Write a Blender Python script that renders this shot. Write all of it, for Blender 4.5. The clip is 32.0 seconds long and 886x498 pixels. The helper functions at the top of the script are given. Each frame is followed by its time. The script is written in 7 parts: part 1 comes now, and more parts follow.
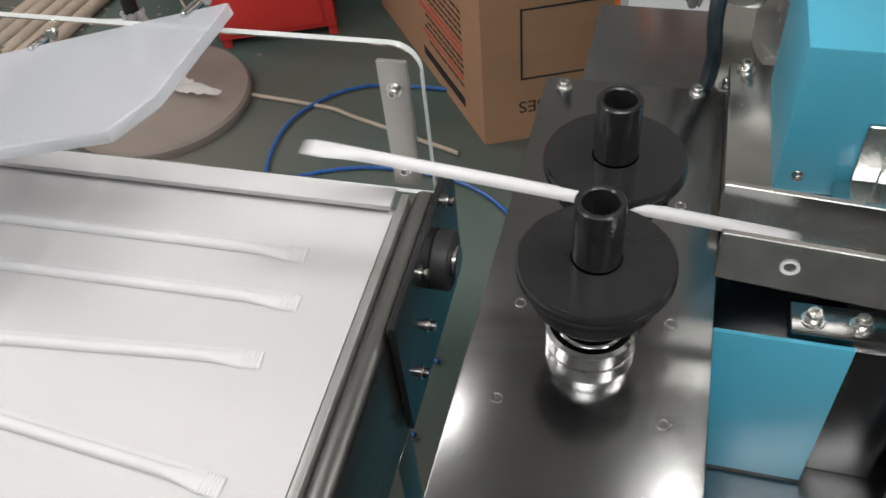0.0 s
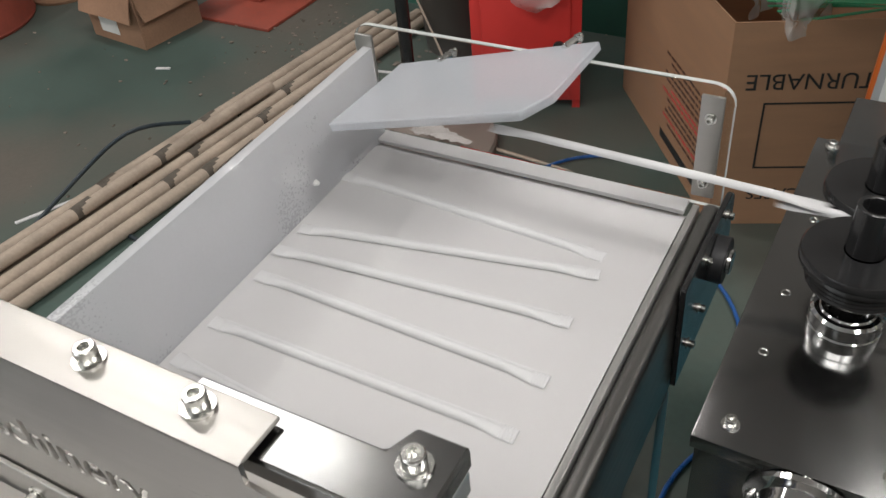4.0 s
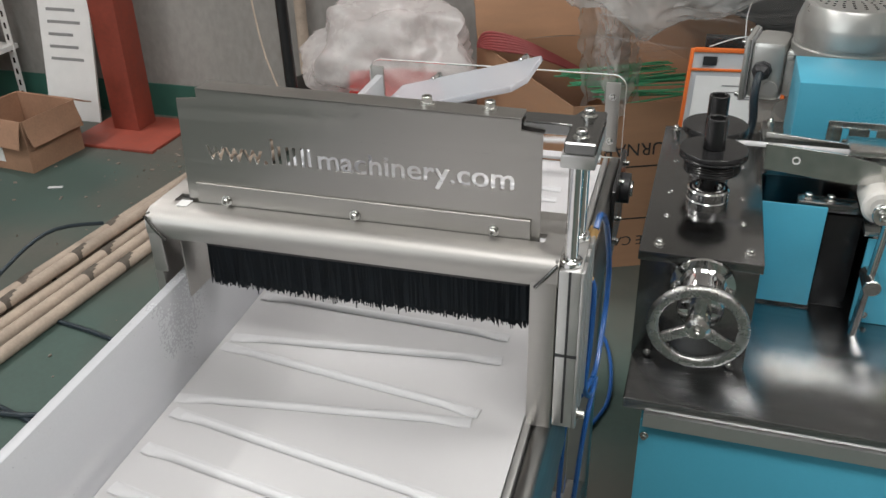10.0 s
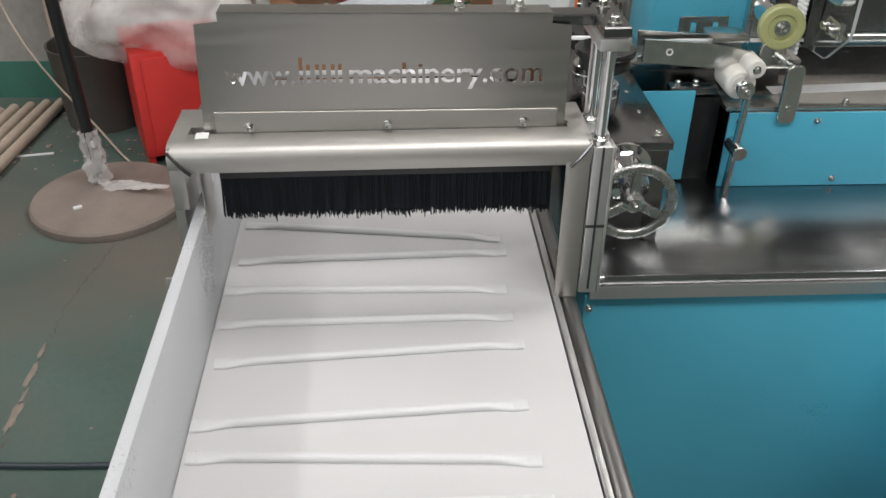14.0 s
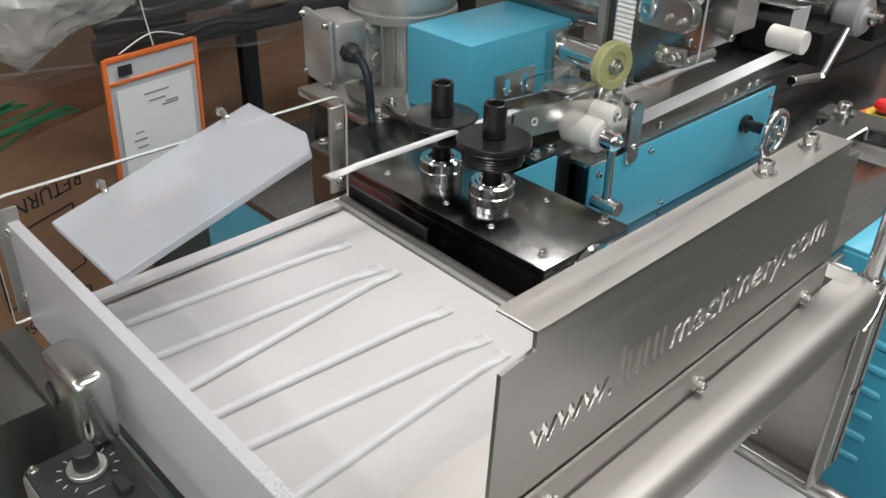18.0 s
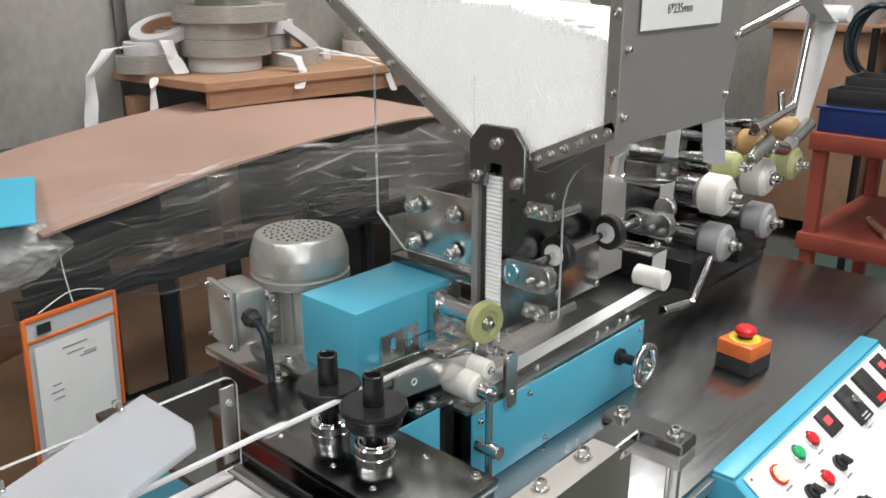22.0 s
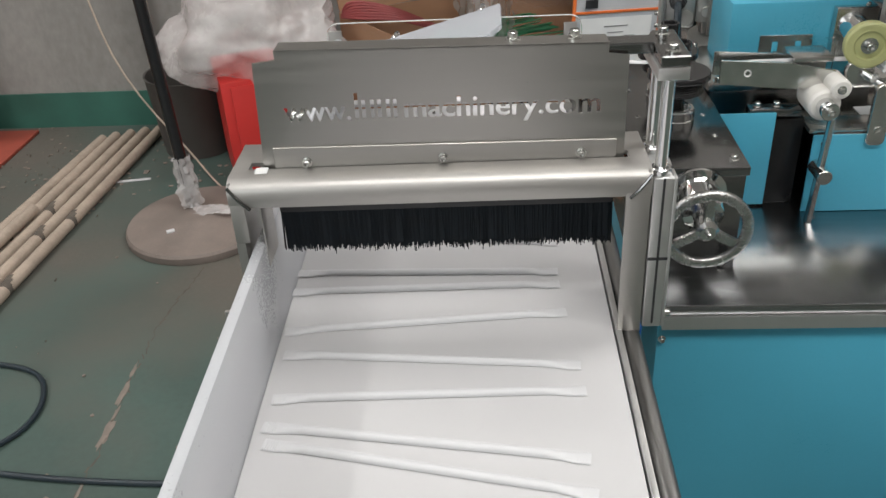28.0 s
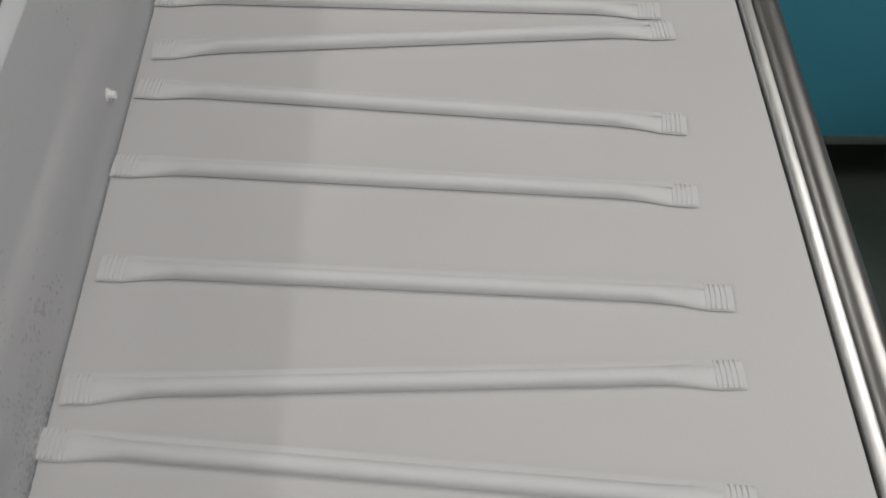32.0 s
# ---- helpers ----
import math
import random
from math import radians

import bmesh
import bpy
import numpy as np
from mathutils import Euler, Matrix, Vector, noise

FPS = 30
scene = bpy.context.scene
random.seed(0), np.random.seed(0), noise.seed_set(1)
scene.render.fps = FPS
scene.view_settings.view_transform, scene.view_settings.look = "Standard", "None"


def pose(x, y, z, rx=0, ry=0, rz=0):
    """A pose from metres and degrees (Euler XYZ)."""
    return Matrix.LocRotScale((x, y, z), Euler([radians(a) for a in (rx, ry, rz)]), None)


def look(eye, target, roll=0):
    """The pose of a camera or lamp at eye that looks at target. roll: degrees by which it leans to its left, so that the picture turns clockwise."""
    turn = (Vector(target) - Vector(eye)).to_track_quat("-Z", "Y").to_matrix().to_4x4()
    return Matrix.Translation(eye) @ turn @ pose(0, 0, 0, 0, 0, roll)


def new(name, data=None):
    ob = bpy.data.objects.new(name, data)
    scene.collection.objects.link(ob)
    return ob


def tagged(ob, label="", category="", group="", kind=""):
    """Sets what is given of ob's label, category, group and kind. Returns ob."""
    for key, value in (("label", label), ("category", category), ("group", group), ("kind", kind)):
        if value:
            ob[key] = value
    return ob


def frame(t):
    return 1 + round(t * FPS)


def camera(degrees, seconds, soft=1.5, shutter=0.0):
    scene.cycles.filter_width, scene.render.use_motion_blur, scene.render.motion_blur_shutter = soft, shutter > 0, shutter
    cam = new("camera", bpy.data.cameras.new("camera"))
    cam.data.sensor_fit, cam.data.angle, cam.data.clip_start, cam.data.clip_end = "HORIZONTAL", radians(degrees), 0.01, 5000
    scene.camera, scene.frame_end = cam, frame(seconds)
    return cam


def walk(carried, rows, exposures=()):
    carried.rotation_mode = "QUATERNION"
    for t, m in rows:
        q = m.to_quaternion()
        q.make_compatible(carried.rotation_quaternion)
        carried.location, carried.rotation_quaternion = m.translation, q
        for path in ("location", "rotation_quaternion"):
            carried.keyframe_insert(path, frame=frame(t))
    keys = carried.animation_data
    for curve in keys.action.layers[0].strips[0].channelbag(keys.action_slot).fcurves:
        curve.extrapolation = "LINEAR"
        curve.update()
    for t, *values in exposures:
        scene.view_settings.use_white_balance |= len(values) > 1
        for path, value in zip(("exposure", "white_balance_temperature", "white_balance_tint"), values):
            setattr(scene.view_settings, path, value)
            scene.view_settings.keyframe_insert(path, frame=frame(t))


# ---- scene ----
cam = camera(54.5, 32.0, shutter=0.15)
PATH = [
    (0, (0.312, 0.112, 1.2), (-0.135, 1.434, -0.232), -5.9),
    (0.5, (0.275, 0.095, 1.206), (-0.251, 1.404, -0.213), -5.9),
    (1, (0.245, 0.076, 1.211), (-0.303, 1.381, -0.203), -6.1),
    (1.5, (0.225, 0.049, 1.22), (-0.376, 1.362, -0.163), -5.5),
    (2, (0.242, 0.018, 1.239), (-0.431, 1.32, -0.122), -5.8),
    (2.5, (0.258, -0.012, 1.247), (-0.49, 1.284, -0.079), -6.0),
    (4.5, (0.304, -0.167, 1.28), (-0.565, 1.155, 0.055), -5.1),
    (5, (0.322, -0.256, 1.289), (-0.564, 1.095, 0.111), -3.8),
    (5.5, (0.356, -0.324, 1.286), (-0.59, 1.02, 0.147), -3.1),
    (6, (0.397, -0.375, 1.289), (-0.586, 0.967, 0.178), -2.7),
    (6.5, (0.38, -0.421, 1.292), (-0.553, 0.968, 0.197), -2.4),
    (7, (0.364, -0.446, 1.299), (-0.485, 1.0, 0.209), -2.2),
    (7.5, (0.352, -0.459, 1.306), (-0.461, 1.019, 0.231), -2.0),
    (8, (0.344, -0.466, 1.306), (-0.454, 1.024, 0.236), -1.9),
    (8.5, (0.334, -0.482, 1.308), (-0.441, 1.027, 0.248), -1.8),
    (9, (0.321, -0.515, 1.308), (-0.396, 1.033, 0.265), -1.6),
    (9.5, (0.314, -0.541, 1.294), (-0.313, 1.065, 0.281), -1.2),
    (10, (0.268, -0.601, 1.288), (-0.263, 1.06, 0.307), -1.4),
    (10.5, (0.216, -0.65, 1.296), (-0.171, 1.041, 0.301), -1.1),
    (11, (0.13, -0.655, 1.289), (0.025, 1.059, 0.265), 0.4),
    (11.5, (0.08, -0.655, 1.281), (0.076, 1.051, 0.238), 0.1),
    (12, (0.09, -0.663, 1.273), (0.066, 1.036, 0.219), -0.2),
    (12.5, (0.088, -0.676, 1.277), (0.049, 1.02, 0.219), -0.5),
    (13, (0.043, -0.702, 1.269), (0.082, 0.978, 0.185), -0.9),
    (13.5, (0.026, -0.707, 1.265), (0.112, 0.961, 0.164), -0.7),
    (14, (0.015, -0.701, 1.273), (0.099, 0.982, 0.195), 0.5),
    (14.5, (-0.108, -0.677, 1.289), (0.327, 0.998, 0.286), -0.4),
    (15, (-0.211, -0.616, 1.305), (0.517, 0.979, 0.343), 0.3),
    (15.5, (-0.231, -0.498, 1.296), (0.499, 1.103, 0.346), -0.7),
    (17.5, (-0.351, -0.224, 1.264), (0.793, 1.047, 0.227), 1.2),
    (18, (-0.341, -0.169, 1.25), (0.838, 1.076, 0.221), 1.1),
    (18.5, (-0.334, -0.146, 1.249), (0.858, 1.083, 0.217), 1.3),
    (19, (-0.33, -0.145, 1.249), (0.903, 1.072, 0.25), 1.0),
    (19.5, (-0.326, -0.17, 1.294), (0.964, 1.06, 0.386), 1.0),
    (20, (-0.322, -0.215, 1.367), (1.102, 1.013, 0.687), 0.6),
    (20.5, (-0.312, -0.237, 1.415), (1.19, 0.977, 0.892), 0.4),
    (21, (-0.315, -0.247, 1.417), (1.198, 0.964, 0.924), 0.4),
    (21.5, (-0.324, -0.26, 1.408), (1.144, 0.994, 0.885), -0.1),
    (22, (-0.332, -0.264, 1.377), (1.067, 1.019, 0.746), -0.1),
    (22.5, (-0.333, -0.276, 1.348), (0.954, 1.053, 0.586), -0.2),
    (23, (-0.297, -0.343, 1.332), (0.782, 1.107, 0.475), -0.6),
    (23.5, (-0.261, -0.427, 1.314), (0.641, 1.114, 0.413), -0.8),
    (24, (-0.249, -0.484, 1.301), (0.594, 1.078, 0.381), -0.8),
    (24.5, (-0.266, -0.558, 1.298), (0.554, 1.013, 0.371), -0.9),
    (25, (-0.27, -0.637, 1.305), (0.484, 0.973, 0.387), 0.6),
    (25.5, (-0.245, -0.686, 1.315), (0.382, 0.978, 0.399), 1.0),
    (27.5, (0.025, -0.712, 1.303), (0.018, 1.028, 0.317), -2.5),
    (28, (0.047, -0.688, 1.28), (-0.082, 1.017, 0.242), -3.3),
    (28.5, (0.03, -0.671, 1.269), (-0.093, 1.002, 0.181), -3.2),
    (29, (0.014, -0.661, 1.256), (-0.088, 0.989, 0.131), -2.3),
    (29.5, (0.008, -0.651, 1.253), (-0.067, 0.987, 0.109), -1.1),
    (30, (0.004, -0.653, 1.257), (-0.053, 0.975, 0.097), -0.2),
    (30.5, (0.007, -0.68, 1.25), (-0.045, 0.909, 0.037), 0.1),
    (31, (0.006, -0.694, 1.219), (-0.023, 0.831, -0.075), 0.3),
    (31.5, (0.003, -0.671, 1.155), (-0.014, 0.69, -0.296), 0.3),
    (32, (-0.002, -0.644, 1.083), (-0.005, 0.51, -0.55), 0.2),
]
EXPOSE = [(0.0, 0.0, 6500, 10), (0.5, -0.1, 7000, 10), (1.0, -0.22, 7300, 10), (1.6, -0.3, 7000, 10), (2.3, -0.33, 6650, 10), (4.5, -0.2, 6600, 10), (6.0, 0.0, 6550, 10), (10.0, 0.0, 6500, 10), (15.5, 0.0, 6500, 10), (18.0, -0.07, 6500, 10), (19.2, -0.07, 6500, 10), (20.6, 0.16, 6550, 10), (22.0, 0.14, 6500, 10), (24.0, 0.1, 6450, 10), (25.5, 0.1, 6450, 10), (28.0, 0.0, 6500, 10), (30.4, 0.0, 6500, 10), (31.0, -0.25, 6500, 10), (32.0, -0.93, 6600, 10)]
walk(cam, [(t, look(eye, target, roll)) for t, eye, target, roll in PATH], EXPOSE)

# ---- world and light ----
world = bpy.data.worlds.new("world")
scene.world = world
world.use_nodes = True
wn = world.node_tree.nodes
wn["Background"].inputs["Color"].default_value = (0.75, 0.82, 0.9, 1)
wn["Background"].inputs["Strength"].default_value = 0.35


def area_lamp(name, eye, target, sx, sy, power, colour=(1, 0.97, 0.93)):
    data = bpy.data.lights.new(name, "AREA")
    data.shape, data.size, data.size_y, data.energy, data.color = "RECTANGLE", sx, sy, power, colour
    ob = new(name, data)
    ob.matrix_basis = look(eye, target)
    return ob


LAMP, FILL = 49.5, 95

# ---- materials ----
MATS = {}


def mat(name, colour, rough=0.5, metal=0.0, vary=0.12, scale=30.0, bump=0.05, stretch=(1, 1, 1), spec=0.5, fine=400.0, extra=None):
    """A painted, plastic or metal surface: colour and gloss vary at two scales, with a fine relief."""
    if name in MATS:
        return MATS[name]
    m = bpy.data.materials.new(name)
    MATS[name] = m
    m.use_nodes = True
    nt = m.node_tree
    n, l = nt.nodes, nt.links
    b = n["Principled BSDF"]
    b.inputs["Metallic"].default_value = metal
    b.inputs["Specular IOR Level"].default_value = spec
    tc = n.new("ShaderNodeTexCoord")
    mp = n.new("ShaderNodeMapping")
    mp.inputs["Scale"].default_value = stretch
    l.new(tc.outputs["Object"], mp.inputs["Vector"])
    big = n.new("ShaderNodeTexNoise")
    big.inputs["Scale"].default_value, big.inputs["Detail"].default_value = scale, 5
    small = n.new("ShaderNodeTexNoise")
    small.inputs["Scale"].default_value, small.inputs["Detail"].default_value = fine, 3
    for t in (big, small):
        l.new(mp.outputs["Vector"], t.inputs["Vector"])
    add = n.new("ShaderNodeMath")
    add.operation = "MULTIPLY_ADD"
    add.inputs[1].default_value = 0.5
    l.new(small.outputs["Fac"], add.inputs[0])
    l.new(big.outputs["Fac"], add.inputs[2])
    ramp = n.new("ShaderNodeMapRange")
    ramp.inputs["From Min"].default_value, ramp.inputs["From Max"].default_value = 0.45, 1.05
    ramp.inputs["To Min"].default_value, ramp.inputs["To Max"].default_value = 1 - vary, 1 + vary
    l.new(add.outputs[0], ramp.inputs["Value"])
    mul = n.new("ShaderNodeVectorMath")
    mul.operation = "SCALE"
    mul.inputs[0].default_value = colour
    l.new(ramp.outputs[0], mul.inputs["Scale"])
    l.new(mul.outputs["Vector"], b.inputs["Base Color"])
    rr = n.new("ShaderNodeMapRange")
    rr.inputs["From Min"].default_value, rr.inputs["From Max"].default_value = 0.45, 1.05
    rr.inputs["To Min"].default_value, rr.inputs["To Max"].default_value = max(0.02, rough * 0.8), min(1, rough * 1.25)
    l.new(add.outputs[0], rr.inputs["Value"])
    l.new(rr.outputs[0], b.inputs["Roughness"])
    if bump:
        bp = n.new("ShaderNodeBump")
        bp.inputs["Strength"].default_value, bp.inputs["Distance"].default_value = bump, 0.002
        l.new(small.outputs["Fac"], bp.inputs["Height"])
        l.new(bp.outputs["Normal"], b.inputs["Normal"])
    for key, value in (extra or {}).items():
        b.inputs[key].default_value = value
    return m


STEEL = mat("brushed_stainless", (0.45, 0.435, 0.415), 0.46, 1.0, 0.02, 3, 0.01, (2, 60, 60), fine=40)
GATE = mat("brushed_gate_plate", (0.42, 0.405, 0.385), 0.33, 1.0, 0.02, 3, 0.01, (2, 60, 60), fine=40)
# darker base colour stands for the dark floor the side rail reflects
STEEL_Y = mat("brushed_stainless_lengthwise", (0.27, 0.265, 0.26), 0.34, 1.0, 0.08, 3, 0.02, (60, 2, 60), fine=40)
# dark base colour stands for the dark room mirrored in the polished plates
DARK_STEEL = mat("ground_steel_darkened", (0.225, 0.225, 0.225), 0.2, 1.0, 0.04, 6, 0.004, (1, 1, 1), fine=120)
MATTE = mat("matte_stainless", (0.36, 0.35, 0.335), 0.45, 0.55, 0.05, 3, 0.02, (2, 2, 60), fine=60)
CHROME = mat("polished_chrome", (0.72, 0.72, 0.72), 0.07, 1.0, 0.04, 40, 0.0)
NICKEL = mat("dull_nickel", (0.6, 0.6, 0.58), 0.22, 1.0, 0.08, 60, 0.02)
CASTN = mat("cast_nickel", (0.52, 0.52, 0.51), 0.26, 1.0, 0.1, 60, 0.25, fine=700)
ALU = mat("anodised_aluminium", (0.58, 0.58, 0.57), 0.38, 0.9, 0.05, 60, 0.02)
BLUE = mat("blue_enamel", (0.078, 0.395, 0.55), 0.32, 0.0, 0.05, 6, 0.02)
BLACK = mat("black_anodised", (0.022, 0.022, 0.023), 0.2, 0.3, 0.1, 60, 0.02)
BLACKP = mat("black_plastic", (0.024, 0.024, 0.026), 0.45, 0.0, 0.2, 60, 0.03)
BRISTLE = mat("black_bristle", (0.013, 0.017, 0.021), 0.7, 0.0, 0.3, 80, 0.0, spec=0.2)
BELT = mat("white_belt_rubber", (0.455, 0.45, 0.455), 0.5, 0.0, 0.035, 9, 0.02, fine=900)
ACRYL = mat("white_acrylic", (0.63, 0.64, 0.67), 0.3, 0.0, 0.04, 8, 0.0, extra={"Transmission Weight": 0.1, "Alpha": 0.66})
FROST = mat("frosted_acrylic", (0.50, 0.52, 0.56), 0.4, 0.0, 0.06, 12, 0.02, extra={"Alpha": 0.52})
EDGE = mat("acrylic_cut_edge", (0.60, 0.63, 0.62), 0.3, 0.0, 0.05, 20, 0.0, extra={"Alpha": 0.75})
STRAWW = mat("white_straw_plastic", (0.92, 0.92, 0.92), 0.4, 0.0, 0.03, 40, 0.05, fine=900)
PAPER = mat("white_sleeve_paper", (0.58, 0.58, 0.59), 0.6, 0.0, 0.03, 40, 0.08, fine=1500)
SLEEVE = mat("white_straw_sleeve", (0.53, 0.53, 0.54), 0.6, 0.0, 0.03, 40, 0.08, fine=1500)
CARD = mat("brown_cardboard", (0.36, 0.20, 0.115), 0.8, 0.0, 0.12, 6, 0.08, (1, 1, 6), fine=160)
CARD2 = mat("worn_cardboard", (0.33, 0.19, 0.12), 0.85, 0.0, 0.22, 9, 0.1, fine=120)
RED = mat("red_paint", (0.58, 0.035, 0.03), 0.42, 0.0, 0.1, 8, 0.04)
RUST = mat("red_oxide_paint", (0.27, 0.055, 0.035), 0.6, 0.0, 0.28, 7, 0.1, fine=60)
ORANGE = mat("orange_plastic", (0.70, 0.16, 0.035), 0.35, 0.0, 0.05, 30, 0.02)
YELLOW = mat("yellow_label", (0.8, 0.62, 0.05), 0.5, 0.0, 0.05, 30, 0.02)
URETH = mat("yellow_green_rubber", (0.44, 0.45, 0.21), 0.4, 0.0, 0.08, 60, 0.03)
AMBER = mat("amber_rubber", (0.42, 0.26, 0.10), 0.4, 0.0, 0.1, 60, 0.03)
WRUB = mat("white_rubber", (0.74, 0.72, 0.68), 0.5, 0.0, 0.05, 60, 0.03)
GREYR = mat("grey_roller", (0.42, 0.42, 0.43), 0.4, 0.3, 0.06, 60, 0.03)
BAMBOO = mat("pale_cardboard_tube", (0.38, 0.31, 0.25), 0.75, 0.0, 0.22, 14, 0.08, (1, 1, 1), fine=120)
HOSE = mat("blue_air_hose", (0.014, 0.085, 0.29), 0.3, 0.0, 0.1, 60, 0.02)
CABLE = mat("dark_cable", (0.012, 0.022, 0.03), 0.45, 0.0, 0.2, 60, 0.02)
WOOD = mat("orange_wood", (0.36, 0.205, 0.12), 0.6, 0.0, 0.2, 5, 0.06, (2, 30, 30), fine=30)
PINKB = mat("pink_hardboard", (0.36, 0.235, 0.19), 0.65, 0.0, 0.1, 6, 0.05, fine=300)
NAVY = mat("navy_plastic", (0.012, 0.035, 0.16), 0.4, 0.0, 0.15, 20, 0.04)
GREENP = mat("green_plastic_strap", (0.06, 0.36, 0.18), 0.4, 0.0, 0.12, 30, 0.03)
WHITEP = mat("white_card", (0.78, 0.78, 0.77), 0.6, 0.0, 0.04, 20, 0.03)
GREYP = mat("grey_sleeve", (0.50, 0.52, 0.54), 0.5, 0.0, 0.05, 20, 0.03)
INK = mat("black_ink", (0.02, 0.02, 0.02), 0.6, 0.0, 0.1, 60, 0.0)
BROWNINK = mat("brown_ink", (0.09, 0.035, 0.02), 0.7, 0.0, 0.2, 60, 0.0)
GREYINK = mat("grey_ink", (0.25, 0.25, 0.25), 0.6, 0.0, 0.1, 60, 0.0)
MOTORP = mat("silver_motor_paint", (0.50, 0.50, 0.48), 0.33, 0.75, 0.04, 40, 0.03, fine=250)
REDB = mat("red_plastic", (0.62, 0.02, 0.025), 0.3, 0.0, 0.05, 40, 0.02)
GREENB = mat("green_plastic", (0.02, 0.42, 0.16), 0.3, 0.0, 0.05, 40, 0.02)
GREENW = mat("green_wall_paint", (0.035, 0.125, 0.095), 0.6, 0.0, 0.25, 6, 0.06)
CREAM = mat("cream_wound_paper", (0.40, 0.385, 0.355), 0.28, 0.25, 0.08, 30, 0.04, (1, 1, 40), fine=200)
STONE = mat("grey_brown_cast_base", (0.19, 0.155, 0.135), 0.7, 0.0, 0.22, 12, 0.12, fine=200)
DIRT = mat("dark_dirt", (0.10, 0.085, 0.07), 0.9, 0.0, 0.4, 30, 0.2, fine=200)
CHIP = mat("bare_screed", (0.20, 0.165, 0.14), 0.85, 0.0, 0.25, 30, 0.2, fine=200)


def glow(name, colour, strength):
    m = mat(name, colour, 0.3)
    b = m.node_tree.nodes["Principled BSDF"]
    b.inputs["Emission Color"].default_value = (*colour, 1)
    b.inputs["Emission Strength"].default_value = strength
    return m


LED = glow("lit_yellow_lamp", (1.0, 0.66, 0.30), 1.3)
DIGIT = glow("red_digits", (1.0, 0.05, 0.05), 1.5)
TUBE = glow("lamp_diffuser", (1.0, 0.97, 0.92), 1.5)


def clear(name, colour=(1, 1, 1), rough=0.02, ior=1.25):
    m = bpy.data.materials.new(name)
    m.use_nodes = True
    b = m.node_tree.nodes["Principled BSDF"]
    b.inputs["Base Color"].default_value = (*colour, 1)
    b.inputs["Roughness"].default_value, b.inputs["IOR"].default_value = rough, ior
    b.inputs["Transmission Weight"].default_value = 1.0
    return m


CLEAR = clear("clear_acrylic", (0.98, 0.985, 0.98), 0.02, 1.12)
FILMC = clear("crumpled_clear_film", (0.97, 0.97, 0.97), 0.05, 1.12)


def edged(ob, axis):
    """Give a clear sheet its pale cut edges."""
    me = ob.data
    me.materials.append(EDGE)
    for p in me.polygons:
        if abs(p.normal[axis]) < 0.7:
            p.material_index = 1
    ob.visible_shadow = False
    return ob


def film_mat(name, colour, alpha, rough=0.35):
    """Thin milky plastic film: part of the light goes straight through."""
    m = mat(name, colour, rough, 0.0, 0.12, 7, 0.3, fine=40)
    n, l = m.node_tree.nodes, m.node_tree.links
    b = n["Principled BSDF"]
    b.inputs["Alpha"].default_value = alpha
    return m


FILM = film_mat("milky_plastic_film", (0.72, 0.69, 0.68), 0.46, 0.26)
SHEER = film_mat("sheer_plastic_film", (0.66, 0.65, 0.64), 0.38, 0.2)
GLOSSY = film_mat("glossy_clear_film", (0.80, 0.79, 0.77), 0.36, 0.06)


def wrap_mat():
    """Taut stretch film: almost clear, with long thin streaks of higher opacity."""
    m = mat("stretch_wrap", (0.62, 0.60, 0.58), 0.12, 0.0, 0.1, 7, 0.25, fine=40)
    n, l = m.node_tree.nodes, m.node_tree.links
    b = n["Principled BSDF"]
    tc = n.new("ShaderNodeTexCoord")
    last = None
    for turn, size, low in ((6, (2.2, 20, 75), 0.60), (-11, (3.5, 20, 60), 0.63), (24, (6, 20, 95), 0.66)):
        mp = n.new("ShaderNodeMapping")
        mp.vector_type = "TEXTURE"
        mp.inputs["Rotation"].default_value = (0, radians(turn), 0)
        mp.inputs["Scale"].default_value = tuple(1 / q for q in size)
        l.new(tc.outputs["Object"], mp.inputs["Vector"])
        tx = n.new("ShaderNodeTexNoise")
        tx.inputs["Scale"].default_value, tx.inputs["Detail"].default_value = 1.0, 4
        l.new(mp.outputs["Vector"], tx.inputs["Vector"])
        mr = n.new("ShaderNodeMapRange")
        mr.inputs["From Min"].default_value, mr.inputs["From Max"].default_value = low, low + 0.14
        mr.inputs["To Min"].default_value, mr.inputs["To Max"].default_value = 0.07, 0.5
        l.new(tx.outputs["Fac"], mr.inputs["Value"])
        if last:
            mx = n.new("ShaderNodeMath")
            mx.operation = "MAXIMUM"
            l.new(last, mx.inputs[0])
            l.new(mr.outputs[0], mx.inputs[1])
            last = mx.outputs[0]
        else:
            last = mr.outputs[0]
    l.new(last, b.inputs["Alpha"])
    return m


WRAP = wrap_mat()


